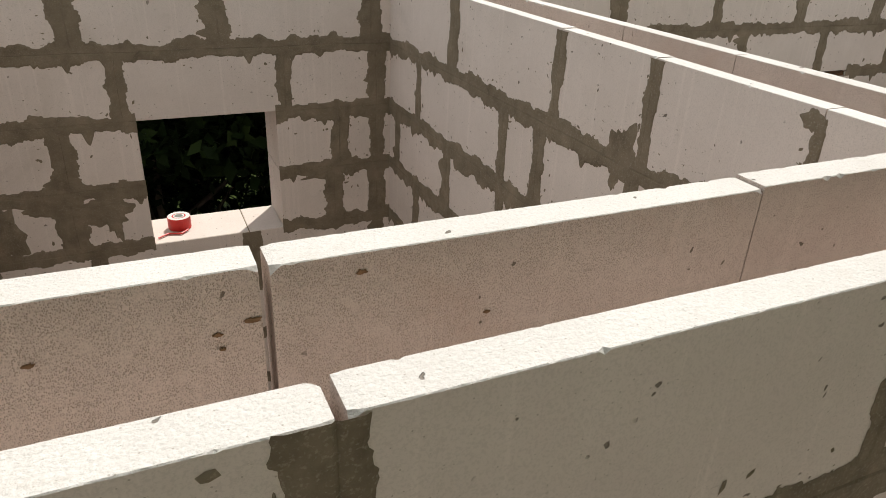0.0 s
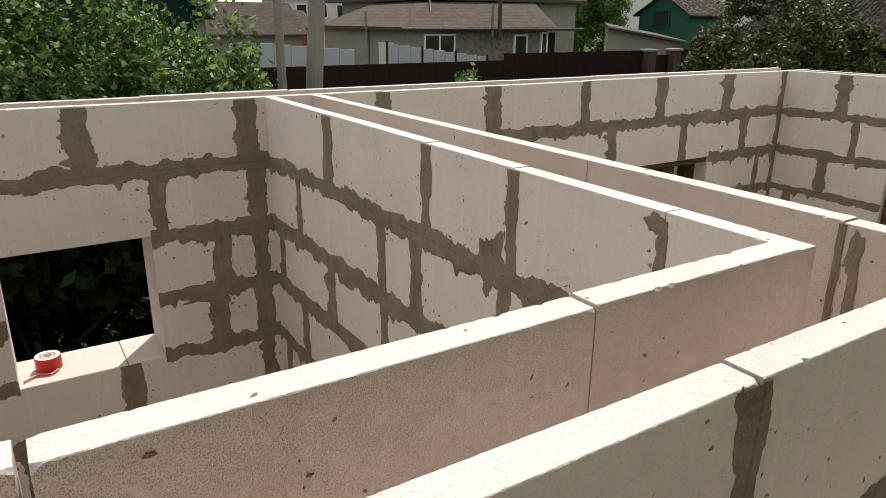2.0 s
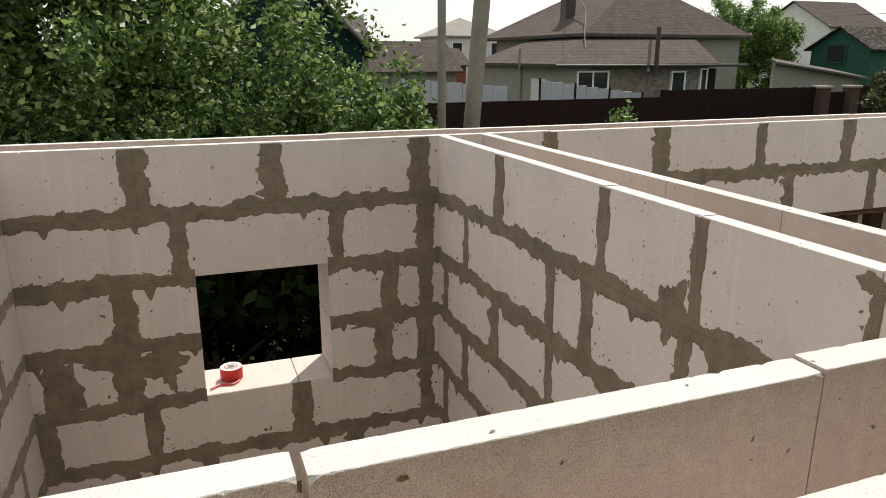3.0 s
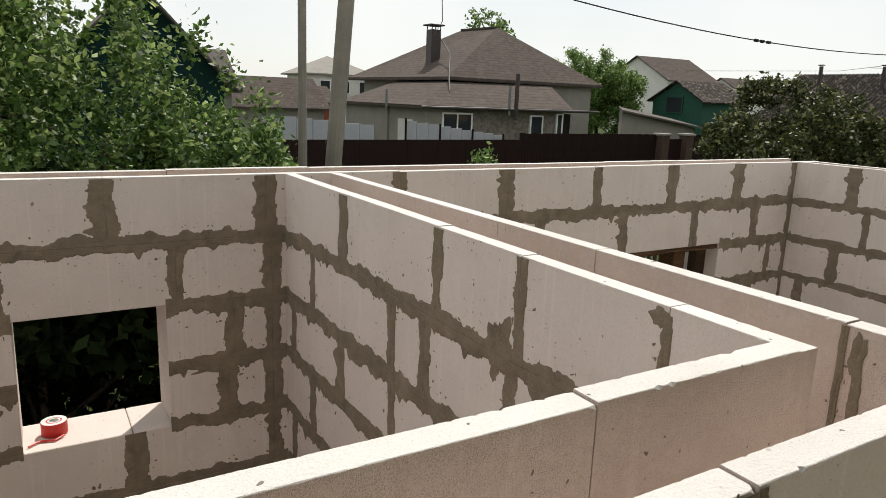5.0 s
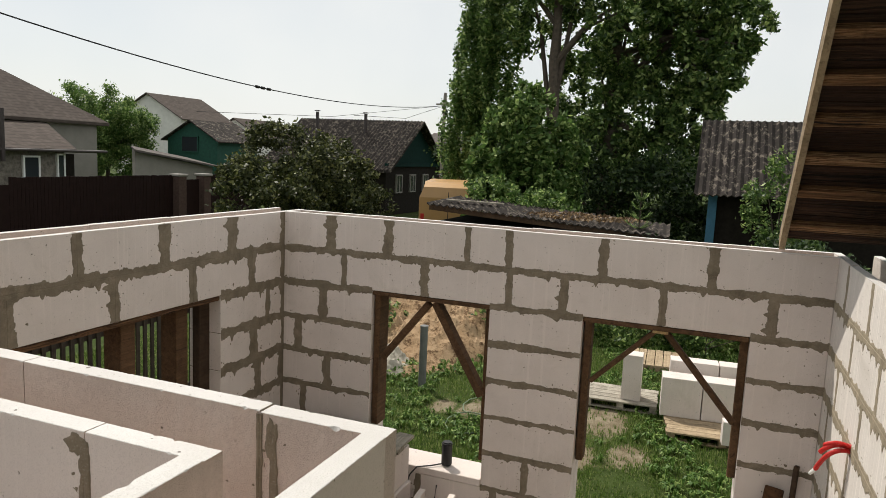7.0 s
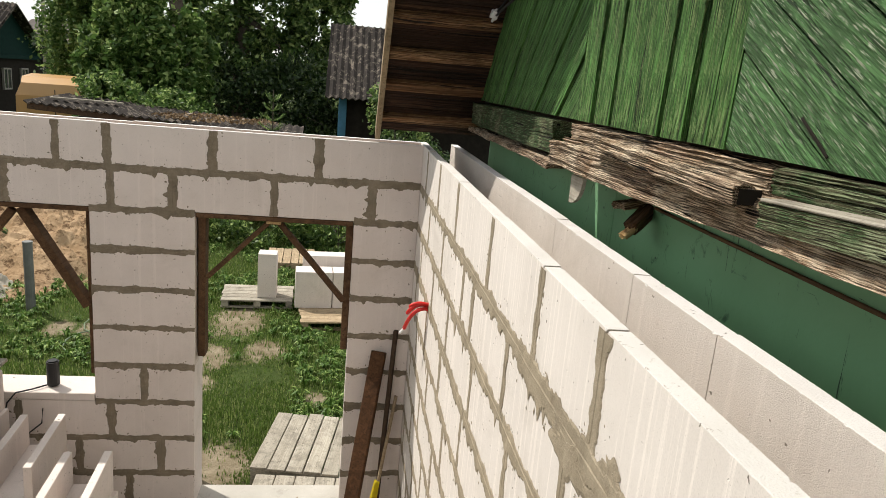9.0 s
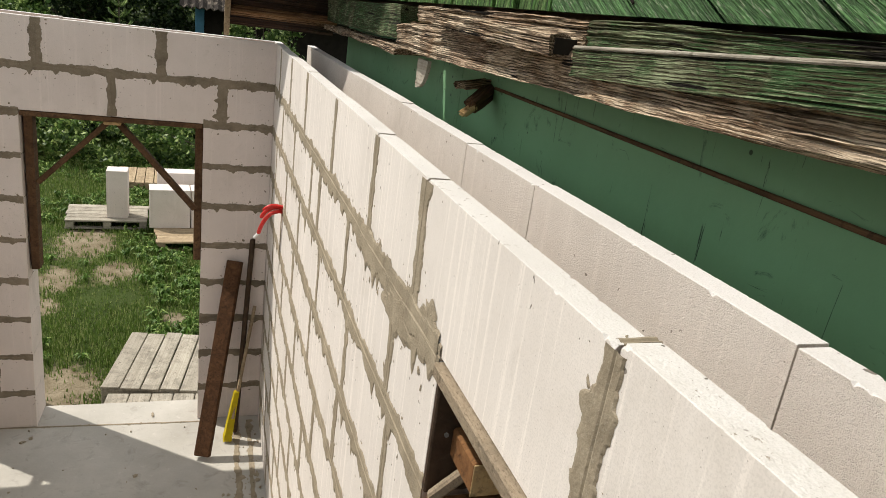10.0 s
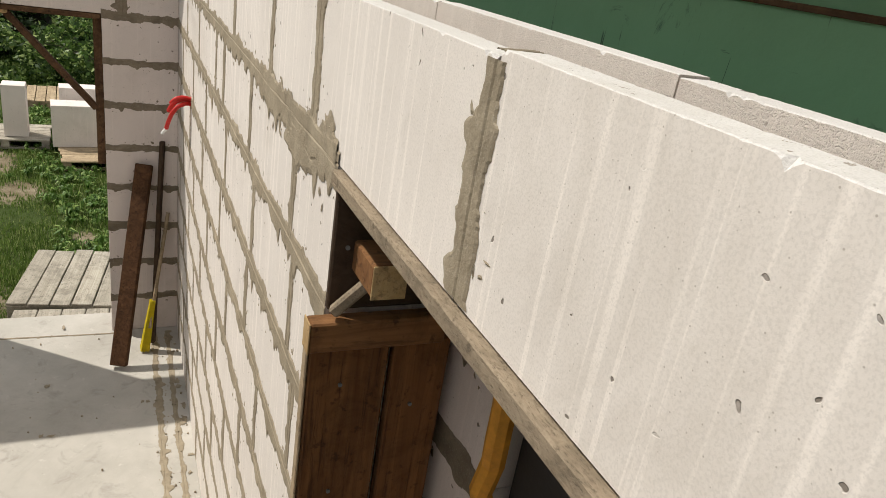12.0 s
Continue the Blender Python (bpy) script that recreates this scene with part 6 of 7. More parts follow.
ragged((4.72, 1.150, 2.636), (2.99, 1.152, 2.642), 0.11, 0.026, M_OLD_WOOD, "ledge_board", "thin weathered board")
ragged((2.47, 1.215, 2.760), (1.712, 1.226, 2.744), 0.055, 0.036, M_OLD_WOOD, "broken_rail", "broken stub of rail", 70, 0.006)
# dark plate over the end face of the broken rail
gpart("knot_hole", box_bm((1.7085, 1.204, 2.730), (1.7115, 1.246, 2.757), 0.001), M_DARK_LOG)
ragged((1.680, 1.200, 2.7205), (-1.5, 1.200, 2.869), 0.046, 0.044, M_GREEN_BEAM, "rail", "green painted rail with a bare top edge", rag=0.0012, groove=0.0025)
gpart("rail_cap", beam_bm((1.680, 1.202, 2.7455), (-1.5, 1.202, 2.894), 0.048, 0.006, 0, 0.002), M_GREY_WOOD, "bare pale top edge")
ragged((2.50, GY - 0.01, 2.592), (2.40, 1.125, 2.545), 0.036, 0.032, M_BROWN_WOOD, "joist_stub", "splintered joist end", 24, 0.007)
ragged((2.53, GY - 0.01, 2.605), (2.49, 1.13, 2.590), 0.05, 0.02, M_OLD_WOOD, "joist_stub", "", 20, 0.004)
ragged((2.405, 1.11, 2.547), (2.380, 1.150, 2.526), 0.022, 0.013, M_FRESH_WOOD, "splinter", "fresh pale splinter", 10, 0.005)
bm = bmesh.new()
vs = [bm.verts.new((2.805 - 0.115 * math.cos(a), 1.175, 2.635 + 0.092 * math.sin(a))) for a in [-math.pi / 2 + math.pi / 2 * j / 10 for j in range(11)]] + [bm.verts.new((2.805, 1.175, 2.635))]
f = bm.faces.new(vs)
ex = bmesh.ops.extrude_face_region(bm, geom=[f])
for v in ex["geom"]:
    if isinstance(v, bmesh.types.BMVert):
        v.co.y -= 0.012
bmesh.ops.recalc_face_normals(bm, faces=bm.faces)
gpart("bracket", bm, M_GREY_WOOD, "pale quarter-round board")
# roof with its verge over the gable
VERGE = 1.738
M_ROOF_BOARD = painted_wood("old_roof_board", (0.23, 0.115, 0.052), (0.46, 0.28, 0.15), 0.50, (70, 1.6, 70), (0.012, 0.008, 0.006))
sl = math.atan(SL)


def roof_beam(name, x0, x1, y0, y1, above, thick, mat, label=""):
    """A slab that follows the east slope between two x, its lower face raised over the underside."""
    bm = bmesh.new()
    n = Vector((math.sin(sl), 0, math.cos(sl)))
    p0, p1 = Vector((x0, 0, under_z(x0))) + n * above, Vector((x1, 0, under_z(x1))) + n * above
    vs = [bm.verts.new((p.x + n.x * t_, y, p.z + n.z * t_)) for p, y, t_ in ((p0, y0, 0), (p1, y0, 0), (p1, y1, 0), (p0, y1, 0), (p0, y0, thick), (p1, y0, thick), (p1, y1, thick), (p0, y1, thick))]
    for q in ((0, 1, 2, 3), (7, 6, 5, 4), (0, 4, 5, 1), (1, 5, 6, 2), (2, 6, 7, 3), (3, 7, 4, 0)):
        bm.faces.new([vs[j] for j in q])
    bmesh.ops.recalc_face_normals(bm, faces=bm.faces)
    return gpart(name, bm, mat, label)


roof_beam("roof", 4.94, RIDGE, GY - 4.0, VERGE, 0.085, 0.03, M_SLATE, "old grey corrugated slate roof")
s = 4.83
while s > RIDGE + 0.1:
    w = rg.uniform(0.030, 0.045)
    roof_beam("batten", s + w / 2, s - w / 2, PY - 0.04, VERGE - 0.03, rg.uniform(0, 0.008), 0.04, M_ROOF_BOARD)
    s -= rg.uniform(0.155, 0.20)
M_LINING = painted_wood("old_roof_lining", (0.060, 0.031, 0.019), (0.15, 0.08, 0.045), 0.56, (70, 1.2, 70), (0.008, 0.005, 0.004))
s = 4.93
while s > RIDGE + 0.1:
    w = rg.uniform(0.10, 0.15)
    roof_beam("lining_board", s, s - w, PY - 0.04, VERGE - 0.03, 0.046 + rg.uniform(0, 0.006), 0.03, M_LINING, "dark roof lining board")
    s -= w + 0.004
roof_beam("verge_board", 4.95, RIDGE, VERGE - 0.028, VERGE + 0.002, -0.012, 0.09, M_PALE_WOOD, "pale verge board")
bm = bmesh.new()
f = bm.faces.new([bm.verts.new(p) for p in ((RIDGE, GY - 4, under_z(RIDGE) + 0.12), (RIDGE, VERGE, under_z(RIDGE) + 0.12), (-2.55, VERGE, under_z(-2.55) + 0.12), (-2.55, GY - 4, under_z(-2.55) + 0.12))])
ex = bmesh.ops.extrude_face_region(bm, geom=[f])
for v in ex["geom"]:
    if isinstance(v, bmesh.types.BMVert):
        v.co.z -= 0.05
bmesh.ops.recalc_face_normals(bm, faces=bm.faces)
gpart("roof", bm, M_SLATE, "old grey corrugated slate roof")
gpart("side_wall", box_bm((4.78, GY - 4.0, GZ - 0.1), (4.88, GY - 0.13, 2.70), 0.004), M_TEAL)
t = thing("service_cable", "loose black service cables with a white clamp", "cable", (4.24, PY, 3.2))
tinv = t.matrix_world.inverted()
for pts in (((4.24, 1.20, 3.245), (4.12, 1.19, 3.28), (3.98, 1.18, 3.34), (3.86, 1.17, 3.46), (3.80, 1.16, 3.62), (3.78, 1.15, 3.8)),
            ((4.22, 1.20, 3.235), (4.0, 1.20, 3.26), (3.75, 1.19, 3.29), (3.55, 1.18, 3.36), (3.45, 1.16, 3.48), (3.4, 1.15, 3.7))):
    bm = tube_bm(pts, 0.006, 6)
    bm.transform(tinv)
    part("cable", bm, M_BLACK, t)
for p, q, r_ in (((4.27, 1.20, 3.225), (4.21, 1.20, 3.255), 0.014), ((4.24, 1.19, 3.235), (4.24, 1.225, 3.245), 0.022), ((4.32, 1.21, 3.19), (4.27, 1.205, 3.222), 0.007)):
    bm = tube_bm([p, q], r_, 10)
    bm.transform(tinv)
    part("clamp", bm, M_WHITE, t, "white plastic clamp")

# ---- poles, wires and fences to the north ----
t = thing("utility_pole", "thin grey utility pole behind the wall", "pole", (3.18, 9.7, GZ), group="utility poles")
part("shaft", tube_bm([(0, 0, 0), (0.01, 0, 7.5)], 0.048, 12, 0.9), M_POLE, t)
t = thing("utility_pole", "thick weathered leaning wooden utility pole", "pole", (3.36, 9.7, GZ), group="utility poles")
part("shaft", tube_bm([(0, 0, 0), (0.62, 0.05, 7.5)], 0.10, 14, 0.85), M_POLE, t)
t = thing("utility_pole", "distant grey utility pole with insulators", "pole", (35.9, 16.0, GZ), group="utility poles")
part("shaft", tube_bm([(0, 0, 0), (0.1, 0, 6.6)], 0.11, 10, 0.8), M_POLE, t)
part("crossarm", beam_bm((0.1, -0.5, 6.0), (0.1, 0.5, 6.0), 0.08, 0.08), M_POLE, t)


def wire(label, pts, r):
    t = thing("overhead_wire", label, "wire", pts[0], group="overhead wires")
    part("cable", tube_bm([Vector(p) - Vector(pts[0]) for p in pts], r, 6), M_BLACK, t)


def wire_z(x):
    return 5.29 + (x - 12.356) * ((4.869 - 5.29) / 6.721) + (x - 12.356) * (x - 19.077) * 0.004495


wire("black sagging overhead power line", [(x_, 16.0, wire_z(x_)) for x_ in np.linspace(4, 35.9, 40)], 0.017)
t = thing("wire_clamp", "small dark clamps on the overhead line", "clamp", (19.5, 16, wire_z(19.5)))
for q in (0.0, 0.28, 0.6):
    part("clamp", tube_bm([(q, 0, wire_z(19.5 + q) - wire_z(19.5)), (q + 0.14, 0, wire_z(19.64 + q) - wire_z(19.5))], 0.05, 6), M_BLACK, t)
wire("thin service wire running to a roof", [(3.9, 9.75, 6.2), (8.0, 15.0, 5.45), (12.5, 22.5, 5.25), (19.0, 34.3, 5.9)], 0.012)
wire("thin service wire running to a low roof", [(3.2, 9.7, 6.0), (2.2, 13, 5.0), (1.0, 18, 4.6), (0.5, 24, 4.5)], 0.012)
for q, z in ((20.0, 5.3), (12.0, 5.0)):
    wire("thin distant service wire", [(36.0, 16.0, 5.6), (31.0, (16 + q) / 2 + 2, 4.6), (26.0, q + 4, 4.4)], 0.01)

t = thing("metal_fence", "dark brown profiled metal fence along the lane", "fence", (10, 20, GZ))
rg2 = random.Random(2)
x_ = 2.0
while x_ < 13.7:
    part("panel", box_bm((x_ - 10 + 0.004, -0.012, 0.04), (x_ - 10 + 0.496, 0.012, 1.93 + 0.02 * x_ / 10), 0.003), M_BROWN_METAL, t)
    x_ += 0.5
while x_ < 24.6:
    for q in range(4):
        if 20.5 < x_ + q * 0.12 < 21.9:
            continue
        part("slat", box_bm((x_ - 10 + q * 0.12 + 0.004, -0.012, 0.04), (x_ - 10 + q * 0.12 + 0.112, 0.012, 2.16 + rg2.uniform(-0.01, 0.01)), 0.003), M_BROWN_METAL, t)
    x_ += 0.48
for z in (0.5, 1.6):
    part("rail", box_bm((-8, 0.014, z), (14.5, 0.05, z + 0.05), 0.003), M_BROWN_METAL, t)
for px in (20.35, 21.65):
    t = thing("gate_pillar", "brown brick gate pillar with a pale cap", "pillar", (px, 19.9, GZ), group="gate pillars")
    part("shaft", box_bm((-0.19, -0.19, 0), (0.19, 0.19, 2.12), 0.01), M_BRICK_BROWN, t)
    part("cap", box_bm((-0.24, -0.24, 2.12), (0.24, 0.24, 2.21), 0.02), M_WALL_GREY, t, "pale stone cap")
t = thing("gate", "dark brown metal gate", "gate", (21, 19.95, GZ))
part("leaf", box_bm((-0.44, -0.015, 0.05), (0.44, 0.015, 2.0), 0.005), M_BROWN_METAL, t)
t = thing("panel_fence", "pale grey panel fence before a house", "fence", (12.0, 21.5, GZ))
for i in range(9):
    a = 10.7 + i * 0.42
    zt = 2.42 - 0.052 * i
    part("panel", box_bm((a - 12, -0.015, 0.1), (a - 12 + 0.40, 0.015, zt), 0.004), M_WHITE_PANEL, t)
for i in range(4):
    part("post", box_bm((10.7 + i * 1.24 - 12.02, -0.05, 0), (10.7 + i * 1.24 - 11.96, -0.018, 2.5 - 0.15 * i), 0.004), M_BROWN_METAL, t)
t = thing("panel_fence", "pale grey panel fence beside an outbuilding", "fence", (8.0, 22.0, GZ))
for i in range(7):
    a = 6.4 + i * 0.5
    part("panel", box_bm((a - 8, -0.015, 0.1), (a - 8 + 0.48, 0.015, 2.5 - 0.04 * i), 0.004), M_WHITE_PANEL, t)
# dark slatted fence seen through the north opening
t = thing("slat_fence", "dark wooden slat fence behind the house", "fence", (5.5, 7.6, GZ))
for i in range(78):
    a = 1.6 + i * 0.100
    part("slat", box_bm((a - 5.5, -0.012, 0.02), (a - 5.5 + 0.045, 0.012, 1.88 + 0.03 * math.sin(i * 1.7)), 0.003), M_SLAT, t)
for z in (0.45, 1.35):
    part("rail", box_bm((-3.95, 0.014, z), (3.9, 0.055, z + 0.07), 0.004), M_SLAT, t)

# scrap timber thrown down by the slat fence
rs = random.Random(77)
for i in range(16):
    bx, by, bz = rs.uniform(2.3, 5.0), rs.uniform(6.5, 7.35), GZ + 0.03 + 0.045 * (i % 9)
    an, ln = rs.uniform(-0.7, 0.7), rs.uniform(0.5, 1.3)
    tw = thing("scrap_board", "weathered scrap board lying on a heap by the fence", "board", (bx, by, bz), group="scrap boards")
    part("board", beam_bm((0, 0, 0), (ln * math.cos(an), ln * math.sin(an), rs.uniform(-0.05, 0.22)), rs.uniform(0.07, 0.14), 0.025), rs.choice((M_GREY_WOOD, M_PALE_WOOD, M_PROP)), tw)

# ---- buildings ----


def slab_poly(name, pts, thick, mat, parent, label=""):
    """A roof plane from its corners, given a thickness downwards."""
    bm = bmesh.new()
    f = bm.faces.new([bm.verts.new(p) for p in pts])
    ex = bmesh.ops.extrude_face_region(bm, geom=[f])
    for v in ex["geom"]:
        if isinstance(v, bmesh.types.BMVert):
            v.co.z -= thick
    bmesh.ops.recalc_face_normals(bm, faces=bm.faces)
    return part(name, bm, mat, parent, label)


def far_window(parent, lo, hi, axis="y", bars=1, mat=None):
    """A framed window standing proud of a wall: lo and hi are two corners in the house's space."""
    (x0, y0, z0), (x1, y1, z1) = lo, hi
    w = part("window", box_bm((x0, y0, z0), (x1, y1, z1), 0.0), M_GLASS, parent, "dark glazed window")
    e = 0.07
    out = 0.03
    if axis == "y":
        bars_ = [((x0 - e, y0 - out, z0 - e), (x1 + e, y1, z0)), ((x0 - e, y0 - out, z1), (x1 + e, y1, z1 + e)), ((x0 - e, y0 - out, z0), (x0, y1, z1)), ((x1, y0 - out, z0), (x1 + e, y1, z1))]
        for b_ in range(bars):
            xm = x0 + (x1 - x0) * (b_ + 1) / (bars + 1)
            bars_.append(((xm - 0.03, y0 - out, z0), (xm + 0.03, y1 - 0.01, z1)))
    else:
        bars_ = [((x0 - out, y0 - e, z0 - e), (x1, y1 + e, z0)), ((x0 - out, y0 - e, z1), (x1, y1 + e, z1 + e)), ((x0 - out, y0 - e, z0), (x1, y0, z1)), ((x0 - out, y1, z0), (x1, y1 + e, z1))]
    for a, b in bars_:
        part("frame", box_bm(a, b, 0.0), mat or M_WHITE, w, "white frame")
    return w


# large hipped house
H = thing("hipped_house", "large grey house with a brown hipped roof and wrapped lower roof", "house", (17.4, 30.0, GZ))
O = Vector((17.4, 30.0, GZ))
L = lambda *p: tuple(Vector(p) - O)
part("wall", box_bm(L(17.8, 30.5, GZ), L(26.5, 40.1, 3.72), 0.0), M_WALL_GREY, H)
e, rz_ = 3.78, 6.5
r0, r1 = (22.85, 34.2, 6.62), (22.4, 37.0, 6.62)
c00, c10, c11, c01 = (17.25, 29.9, e), (27.0, 30.2, e), (27.0, 40.9, e), (17.0, 40.6, e)
for pts in ((c00, c10, r0), (c10, c11, r1, r0), (c11, c01, r1), (c01, c00, r0, r1)):
    slab_poly("roof", [L(*p) for p in pts], 0.14, M_CLAY_ROOF, H, "brown shingled roof slope")
part("ridge", beam_bm(L(*r0), L(*r1), 0.25, 0.10), M_CLAY_ROOF, H)
o00, o10, o01 = (14.2, 26.8, 2.52), (22.1, 26.8, 2.52), (14.2, 35.2, 2.5)
slab_poly("lower_roof", [L(*p) for p in (o00, o10, (23.5, 30.2, 3.62), (17.5, 30.2, 3.62))], 0.12, M_CLAY_ROOF, H, "brown lower roof")
slab_poly("lower_roof", [L(*p) for p in (o00, (17.5, 30.2, 3.62), (17.5, 35.2, 3.62), o01)], 0.12, M_CLAY_ROOF, H, "brown lower roof")
slab_poly("lower_roof", [L(*p) for p in (o10, (23.7, 30.2, 2.5), (23.5, 30.2, 3.6))], 0.10, M_CLAY_ROOF, H)
part("porch_wall", box_bm(L(14.6, 27.15, GZ), L(16.0, 30.39, 2.42), 0.0), M_WALL_GREY, H)
part("porch_wall", box_bm(L(16.0, 27.2, GZ), L(21.85, 30.39, 2.42), 0.0), M_WALL_STONE, H, "stone-clad porch wall")
part("porch_wall", box_bm(L(14.5, 30.4, GZ), L(17.79, 35.0, 2.40), 0.0), M_WALL_GREY, H)
far_window(H, L(15.45, 27.12, 1.1), L(16.8, 27.198, 2.18))
far_window(H, L(20.0, 27.12, 0.9), L(20.6, 27.198, 2.15), bars=0)
part("door", box_bm(L(21.9, 27.4, 0.0), L(22.5, 30.3, 2.3), 0.0), M_DARK_LOG, H, "dark open porch")
far_window(H, L(21.5, 27.12, 0.4), L(21.75, 27.198, 2.25), bars=0)
part("door", box_bm(L(14.52, 28.2, GZ), L(14.598, 29.4, 1.9), 0.0), M_WALL_WHITE, H, "pale grey door")
ch = part("chimney", box_bm(L(18.7, 34.0, 4.2), L(19.25, 34.55, 6.2), 0.01), M_PIPE, H, "dark metal-clad chimney")
part("chimney_cap", box_bm(L(18.55, 33.85, 6.38), L(19.4, 34.7, 6.46), 0.03), M_PIPE, ch)
for dx in (0.0, 0.5):
    for dy in (0.0, 0.5):
        part("cap_leg", box_bm(L(18.71 + dx, 34.01 + dy, 6.2), L(18.75 + dx, 34.05 + dy, 6.38)), M_PIPE, ch)
part("flue_pipe", tube_bm([L(18.85, 26.75, 2.0), L(18.85, 26.75, 3.95)], 0.09, 10), M_PIPE, H, "dark flue pipe")
part("flue_pipe", tube_bm([L(18.5, 26.78, 2.2), L(18.5, 26.78, 3.45)], 0.06, 10), M_STEEL, H, "grey flue pipe")
part("flue_pipe", tube_bm([L(14.0, 29.5, 2.3), L(14.0, 29.5, 3.1)], 0.05, 8), M_STEEL, H)
part("gutter", tube_bm([L(14.2, 26.76, 2.44), L(23.6, 26.76, 2.44)], 0.06, 8), M_PIPE, H)
part("roof_cable", tube_bm([L(19.2, 33.9, 5.75), L(18.3, 31.5, 4.9), L(17.2, 29.7, 3.8), L(16.6, 28.6, 3.1)], 0.03, 5), M_BLACK, H)


def gabled(name, label, x0, x1, y0, y1, eave, ridge, along, wall, roof, gable=None, over=0.3, cat="house", base=GZ):
    """A gabled building with its ridge along x or y."""
    h = thing(name, label, cat, (x0, y0, base))
    o = Vector((x0, y0, base))
    l = lambda *p: tuple(Vector(p) - o)
    part("wall", box_bm(l(x0, y0, base), l(x1, y1, eave), 0.0), wall, h)
    if along == "y":
        xm = (x0 + x1) / 2
        s_ = (ridge - eave) / (xm - x0)
        for xe, sg in ((x0, -1), (x1, 1)):
            slab_poly("roof", [l(xe + sg * over, y0 - over, eave - over * s_), l(xm, y0 - over, ridge), l(xm, y1 + over, ridge), l(xe + sg * over, y1 + over, eave - over * s_)], 0.08, roof, h)
        for yy in (y0, y1 - 0.1):
            bm = bmesh.new()
            f = bm.faces.new([bm.verts.new(l(*p)) for p in ((x0, yy, eave + 0.002), (x1, yy, eave + 0.002), (xm, yy, ridge - 0.1))])
            ex = bmesh.ops.extrude_face_region(bm, geom=[f])
            for v in ex["geom"]:
                if isinstance(v, bmesh.types.BMVert):
                    v.co.y += 0.1
            bmesh.ops.recalc_face_normals(bm, faces=bm.faces)
            part("gable", bm, gable or wall, h)
    else:
        ym = (y0 + y1) / 2
        s_ = (ridge - eave) / (ym - y0)
        for ye, sg in ((y0, -1), (y1, 1)):
            slab_poly("roof", [l(x0 - over, ye + sg * over, eave - over * s_), l(x0 - over, ym, ridge), l(x1 + over, ym, ridge), l(x1 + over, ye + sg * over, eave - over * s_)], 0.08, roof, h)
        for xx in (x0, x1 - 0.1):
            bm = bmesh.new()
            f = bm.faces.new([bm.verts.new(l(*p)) for p in ((xx, y0, eave + 0.002), (xx, y1, eave + 0.002), (xx, ym, ridge - 0.1))])
            ex = bmesh.ops.extrude_face_region(bm, geom=[f])
            for v in ex["geom"]:
                if isinstance(v, bmesh.types.BMVert):
                    v.co.x += 0.1
            bmesh.ops.recalc_face_normals(bm, faces=bm.faces)
            part("gable", bm, gable or wall, h)
    return h, l


def corrugated(name, a, b, c, parent, mat, waves, amp=0.03):
    """A corrugated sheet on three corners: a to b across the waves, a to c along them."""
    a, b, c = Vector(a), Vector(b), Vector(c)
    n = (b - a).cross(c - a).normalized()
    if n.z < 0:
        n = -n
    vs, fs = [], []
    m_ = waves * 4
    for i in range(m_ + 1):
        p = a.lerp(b, i / m_) + n * amp * math.cos(i * math.pi / 2)
        for q in (p, p + (c - a), p - n * 0.03, p + (c - a) - n * 0.03):
            vs.append(q)
    for i in range(m_):
        k_ = i * 4
        fs += [(k_, k_ + 4, k_ + 5, k_ + 1), (k_ + 2, k_ + 3, k_ + 7, k_ + 6), (k_, k_ + 2, k_ + 6, k_ + 4), (k_ + 1, k_ + 5, k_ + 7, k_ + 3)]
    return obj(name, vs, fs, mat, parent)


h, l = gabled("green_shed", "small green boarded shed with a dark gable roof", 36.0, 40.0, 31.0, 34.9, 3.35, 4.45, "x", M_GREEN_SHED, M_SLATE_DARK, cat="shed")
far_window(h, l(35.93, 32.5, 2.5), l(35.998, 33.7, 3.4), "x", mat=M_GREEN_SHED)
h = thing("lean_to_shed", "low pale shed with a sloping grey slate roof", "shed", (28.0, 29.0, GZ))
hl = lambda *p: tuple(Vector(p) - Vector((28.0, 29.0, GZ)))
slab_poly("roof", [hl(27.0, 28.6, 2.57), hl(33.3, 28.6, 1.76), hl(33.9, 31.5, 2.15), hl(29.6, 31.5, 2.72)], 0.09, M_SLATE, h)
slab_poly("wall", [hl(27.3, 28.9, 2.44), hl(33.0, 28.9, 1.70), hl(33.4, 31.3, 2.0), hl(29.5, 31.3, 2.56)], 2.6, M_WALL_GREY, h)
h, l = gabled("dark_house", "dark log house with a slate roof and green gable", 33.2, 40.6, 18.0, 25.0, 2.35, 4.75, "y", M_DARK_LOG, M_SLATE_DARK, M_GREEN_GABLE, 0.5)
s_ = (4.75 - 2.35) / 3.7
corrugated("roof_sheet", l(32.7, 25.5, 2.02 + 0.05), l(32.7, 17.5, 2.02 + 0.05), l(36.9, 25.5, 4.79), h, M_SLATE_DARK, 40, 0.04)
for a in (34.4, 36.2, 38.0):
    far_window(h, l(a, 17.93, 0.9), l(a + 0.62, 17.998, 1.75), bars=1, mat=M_WALL_GREY)
part("cornice", box_bm(l(33.0, 17.85, 2.25), l(40.8, 17.998, 2.42)), M_GREEN_GABLE, h)
for a, b in ((34.6, 23.0), (35.6, 20.5)):
    part("chimney", box_bm(l(a, b, 3.0), l(a + 0.14, b + 0.14, 5.05), 0.01), M_PIPE, h)
    part("chimney_cap", box_bm(l(a - 0.05, b - 0.05, 5.08), l(a + 0.19, b + 0.19, 5.13), 0.01), M_PIPE, h)
